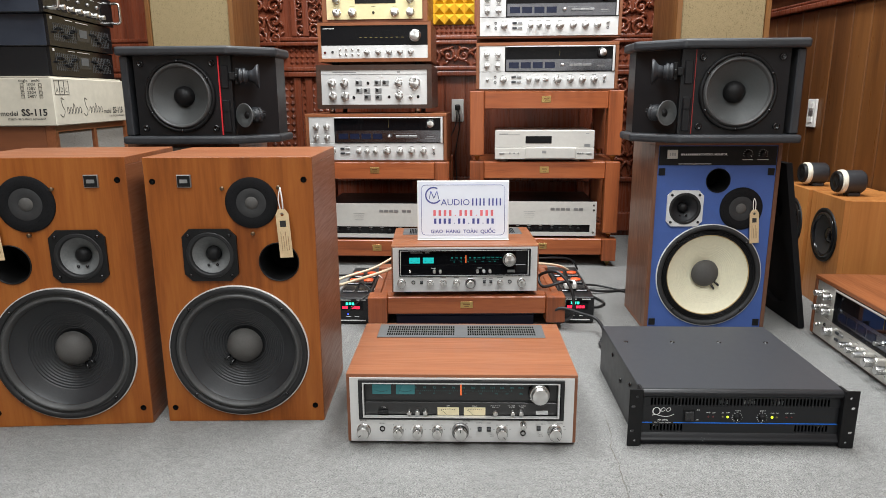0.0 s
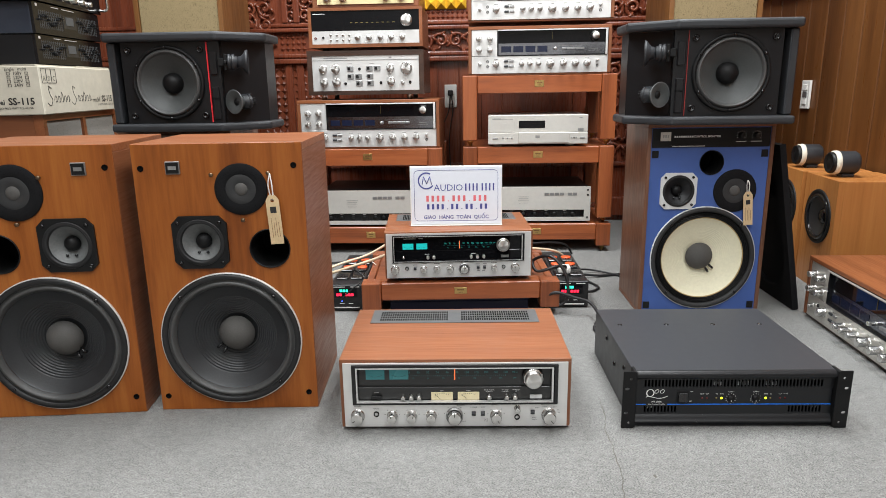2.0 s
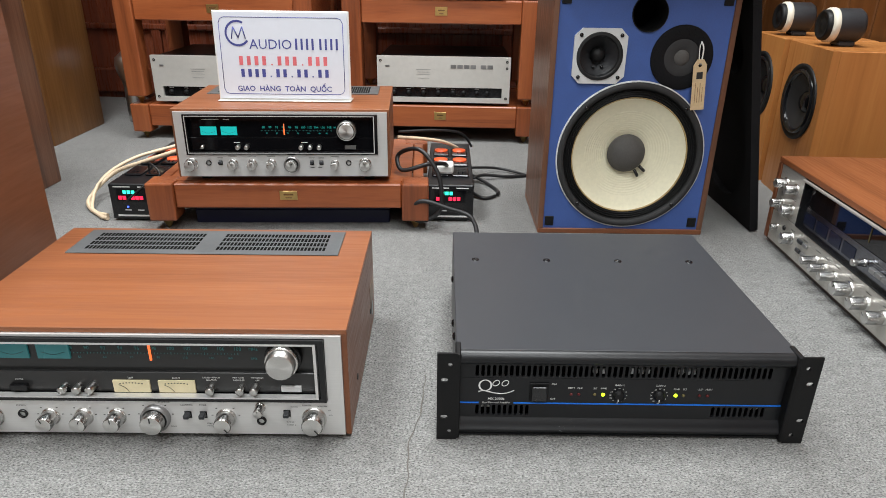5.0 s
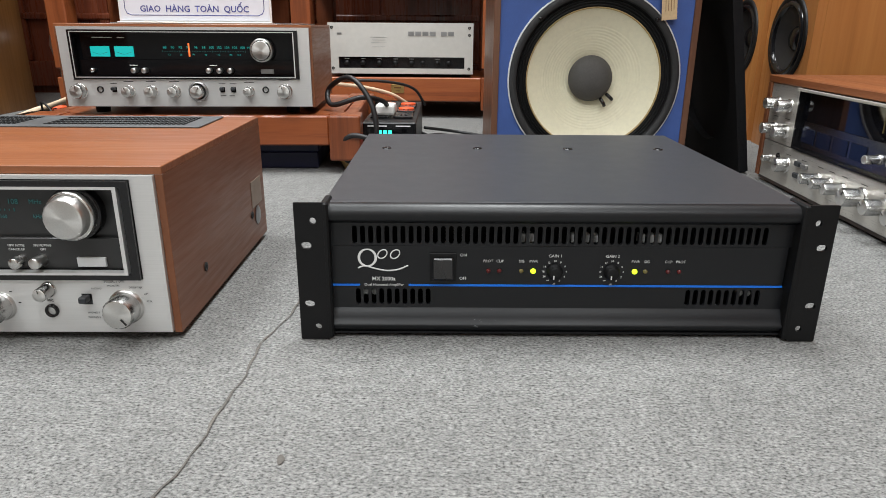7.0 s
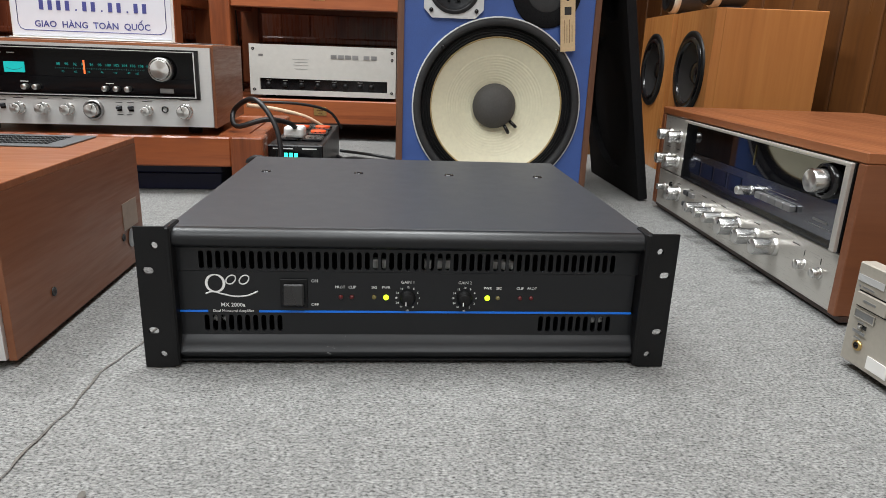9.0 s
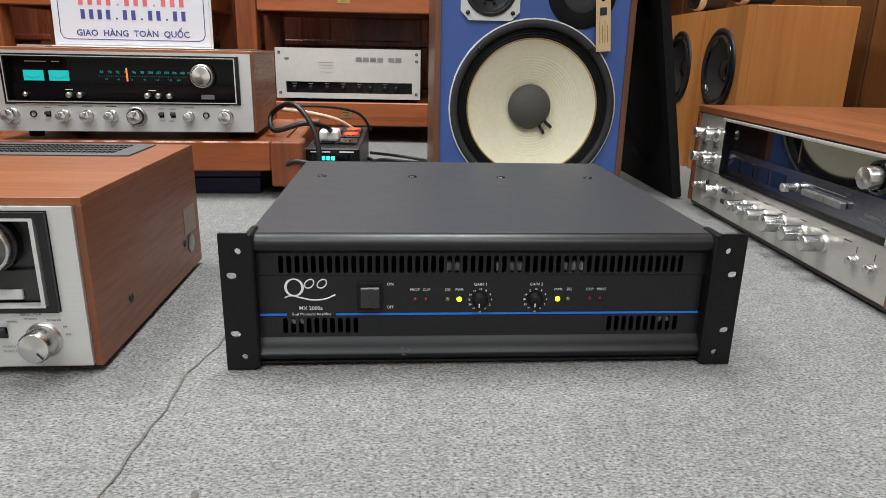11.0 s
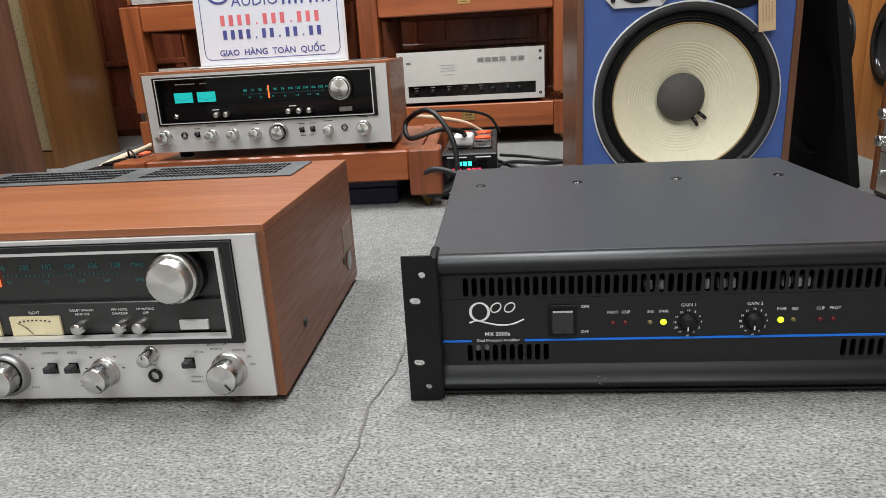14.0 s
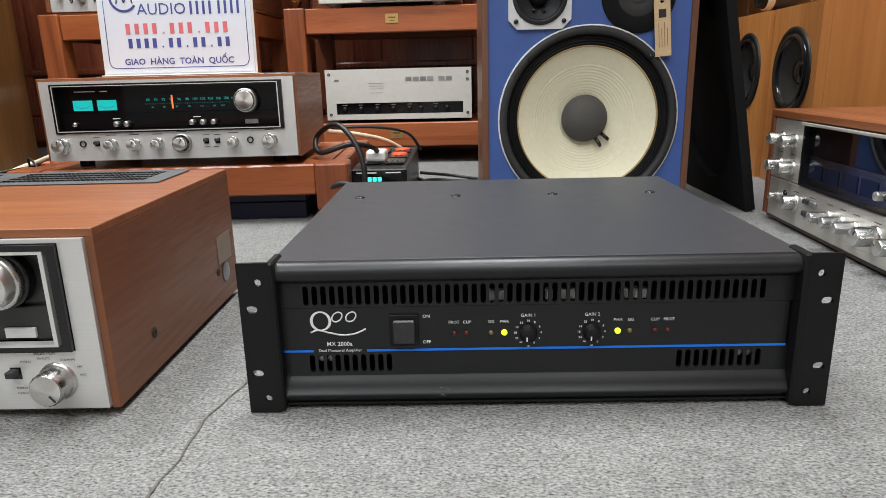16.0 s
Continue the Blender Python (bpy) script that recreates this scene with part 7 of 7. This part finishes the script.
for i in range(4):
    for x in (CD - 0.099, CD - 0.043):
        bm = bmesh.new()
        for dz in (0.0, 0.0085):
            box(bm, -0.0012, CD - x - 0.010, 0.088 + 0.012 * i + dz, -0.0004, CD - x, 0.089 + 0.012 * i + dz)
        for q in (x, x + 0.009):
            box(bm, -0.0012, CD - q - 0.001, 0.088 + 0.012 * i, -0.0004, CD - q, 0.0975 + 0.012 * i)
        part("tick_box", bm, "ink", b)
bm = bmesh.new()
for k in range(2):
    x = 0.036 + 0.160 * k
    tube(bm, [(x + 0.024, -0.0008, 0.082), (x + 0.006, -0.0008, 0.088), (x + 0.010, -0.0008, 0.064), (x + 0.022, -0.0008, 0.046), (x + 0.008, -0.0008, 0.028), (x - 0.010, -0.0008, 0.036)], 0.0014, 5, 5, 0.3)
    for j in range(5):
        q = x + 0.042 + 0.021 * j
        tube(bm, [(q - 0.008, -0.0008, 0.044), (q, -0.0008, 0.058 + 0.012 * (j % 3 == 2)), (q + 0.008, -0.0008, 0.050), (q + 0.002, -0.0008, 0.037), (q + 0.013, -0.0008, 0.044)], 0.0012, 5, 4, 0.3)
part("script_mark", bm, "ink", b, "black script trademark strokes")
bm = bmesh.new()
for k in range(3):
    x = 0.010 + 0.030 * k
    box(bm, x, -0.0012, 0.100, x + 0.001, -0.0004, 0.143)
    box(bm, x + 0.0285, -0.0012, 0.100, x + 0.0299, -0.0004, 0.143)
    box(bm, x, -0.0012, 0.0990, x + 0.0299, -0.0004, 0.1000)
    box(bm, x, -0.0012, 0.143, x + 0.0299, -0.0004, 0.144)
part("box_mark", bm, "ink", b)
letters(b, "ink", [("A", 0.025, 0.113, 0.022), ("D", 0.055, 0.113, 0.022), ("C", 0.085, 0.113, 0.022)], -0.0008)
t = part("torn_patch", plate(bmesh.new(), [[(0.02, 0.085), (0.10, 0.075), (0.135, 0.10), (0.13, 0.15), (0.09, 0.158), (0.03, 0.155)]], -0.0012, -0.0004), "kraft_tear", b)
t.matrix_local = SIDE @ pose(0.10, 0, 0)


def equalizer(m, label, H=0.09, lid="black", silver=False):
    W, D = 0.46, 0.40
    e = thing("graphic_equalizer", m, label, "equalizer", "stacked equalizers")
    part("cover", Bx(0, 0.008, 0, W, D, H - 0.001, bev=0.002), lid, e)
    part("front_panel", Bx(0.001, -0.002, 0.001, W - 0.001, 0.0075, H - 0.002), "black_gloss", e)
    dp = part("display", Bx(W / 2 - 0.045, -0.0034, 0.028, W / 2 + 0.045, -0.0021, 0.070), "dial_grey", e)
    part("display_glass", Bx(W / 2 - 0.026, -0.0044, 0.040, W / 2 + 0.026, -0.0035, 0.066), "vent_grey", dp)
    for side in (0, 1):
        for i in range(12):
            x = 0.035 + side * 0.255 + i * 0.0125
            z = 0.045 + 0.014 * math.sin(i * 0.75 + side)
            sl = part("slider_slot", shared("eqslot", lambda: mesh_of("slider_slot", Bx(-0.0008, -0.0008, -0.028, 0.0008, 0, 0.028), "vent_grey")), "vent_grey", e)
            at(sl, x, -0.002, 0.046)
            cp = part("slider_cap", shared("eqcap", lambda: mesh_of("slider_cap", Bx(-0.0036, -0.009, -0.003, 0.0036, 0, 0.003, bev=0.001), "black_soft")), "black_soft", e)
            at(cp, x, -0.0022, z)
    bars(e, "vent_grey", [(0.035 + side * 0.255 + i * 0.0125 + 0.0058, 0.022 + 0.008 * q, 0.0030, 0.0012) for side in (0, 1) for i in range(12) for q in range(7)], -0.0026, "scale_tick")
    bars(e, "white", [(0.025, H - 0.010, 0.012, 0.008), (W / 2, H - 0.009, 0.09, 0.0022), (W / 2 - 0.09, H - 0.009, 0.05, 0.002)], -0.0026)
    return e


equalizer(ST @ pose(0.03, 0.012, 0.8068), "black graphic equalizer with two banks of sliders", 0.092)
equalizer(ST @ pose(0.025, 0.005, 0.8990), "black graphic equalizer with dark blue-grey cover", 0.098, "navy_lid")


def rack_mixer(m):
    W, D, H = 0.50, 0.42, 0.10
    e = thing("black_tuner", m, "black tuner with chrome front handle on equalizers", "tuner")
    part("cover", Bx(0, 0.01, 0, W, D, H, bev=0.002), "navy_lid", e)
    part("front_panel", Bx(0.0, -0.004, 0.001, W, 0.0095, H - 0.001, bev=0.001), "black_gloss", e)
    for x in (0.02, W - 0.02):
        part("handle", tube(bmesh.new(), [(x, -0.004, 0.015), (x, -0.036, 0.016), (x, -0.040, 0.05), (x, -0.036, 0.084), (x, -0.004, 0.085)], 0.005, 10, 5), "chrome", e, "chrome handle")
    for i in range(6):
        knob(e, 0.10 + 0.058 * i, 0.026, 0.009, 0.018, -0.004)
    for i in range(5):
        part("round_button", La(0.09 + 0.07 * i, 0.058, [(0.006, -0.004), (0.005, -0.009), (0, -0.009)], 12), "alu_dark", e)
    bars(e, "white", [(0.1 + 0.06 * i, 0.078, 0.03, 0.0016) for i in range(6)], -0.0046)
    part("side_knob", La(-0.001, 0.05, [(0.014, 0.0), (0.013, -0.006), (0.006, -0.008), (0, -0.008)], 18, 0.10, "x"), "chrome", e)
    return e


rack_mixer(ST @ pose(0.0, 0.0, 0.9972))


# ---- small silver player on the carpet ----
def portable_deck(m):
    W, H, D = 0.36, 0.108, 0.26
    d = thing("cassette_deck", m, "small champagne-grey deck on the carpet", "cassette deck")
    part("body", Bx(0.002, 0.010, 0.010, W - 0.002, D, H - 0.003, bev=0.002), "deck_metal", d)
    part("faceplate", Bx(0, -0.006, 0.008, W, 0.0096, H, bev=0.0012), "deck_metal", d)
    part("top_lip", Bx(0.014, 0.010, H - 0.0029, W - 0.014, D - 0.02, H + 0.009, bev=0.004), "deck_metal", d)
    jack = part("headphone_jack", La(0.0208, 0.0292, [(0.0034, -0.0061), (0.0032, -0.0085), (0.0022, -0.0085), (0.0020, -0.0062), (0, -0.0062)], 18), "black_gloss", d)
    part("jack_ring", La(0.0208, 0.0292, [(0.0052, -0.0061), (0.0050, -0.0082), (0.0034, -0.0086)], 18), "brass", jack)
    slot = part("slide_slot", Bx(0.0150, -0.0066, 0.0462, 0.0262, -0.0061, 0.0502), "black_gloss", d)
    part("slide_switch", Bx(0.0190, -0.0105, 0.0466, 0.0224, -0.0067, 0.0500, bev=0.0006), "chrome", slot)
    part("counter_window", Bx(0.0085, -0.0068, 0.0550, 0.034, -0.0061, 0.0630), "alu_dark", d, "grey glazed counter window")
    part("window_frame", plate(bmesh.new(), [rect2d(0.0080, 0.0545, 0.0345, 0.0636), rect2d(0.0090, 0.0555, 0.0335, 0.0626)], -0.0074, -0.0069), "deck_metal", d)
    part("power_button", Bx(0.0080, -0.0085, 0.0672, 0.046, -0.0061, 0.0806, bev=0.0008), "deck_metal", d)
    for z in (0.0664, 0.0814):
        part("groove", Bx(0.0076, -0.0065, z - 0.0006, 0.10, -0.0061, z + 0.0006), "black_soft", d)
    bars(d, "alu", [(0.020, 0.0935, 0.034, 0.0065)], -0.0072, "emblem")
    bars(d, "alu_dark", [(0.0095, 0.0862, 0.0022, 0.0022), (0.021, 0.0862, 0.014, 0.0016), (0.0205, 0.0528, 0.008, 0.0012), (0.0205, 0.0428, 0.016, 0.0030), (0.0205, 0.0368, 0.009, 0.0012), (0.026, 0.074, 0.016, 0.0022)], -0.0089)
    part("paper_tag", Bx(0.036, -0.0070, 0.0130, 0.062, -0.0062, 0.0255), "white_plastic", d, "white paper tag")
    part("cassette_door", Bx(0.12, -0.009, 0.02, 0.30, -0.0061, 0.095, bev=0.002), "glass", d)
    for x in (0.04, W - 0.04):
        for y in (0.04, D - 0.04):
            small(d, "foot", "foot6", lambda: La(0, 0, [(0, 0), (0.010, 0), (0.010, 0.010)], 14, 0, "z"), "rubber", x, y, 0.0)
    return d


portable_deck(pose(0.675, 0.029, 0.0, 0, 0, -87.0))

# chrome pot beside the left rack
bm = bmesh.new()
lathe(bm, 0, 0, [(0, 0), (0.035, 0), (0.036, 0.02), (0.036, 0.13), (0.038, 0.15), (0.05, 0.18), (0.056, 0.21), (0.05, 0.24), (0.028, 0.26), (0, 0.265)], 28, 0, "z")
solid("chrome_jar", bm, "chrome", "round polished metal jar beside the rack", "jar", m=pose(-1.245, 1.80, 0))
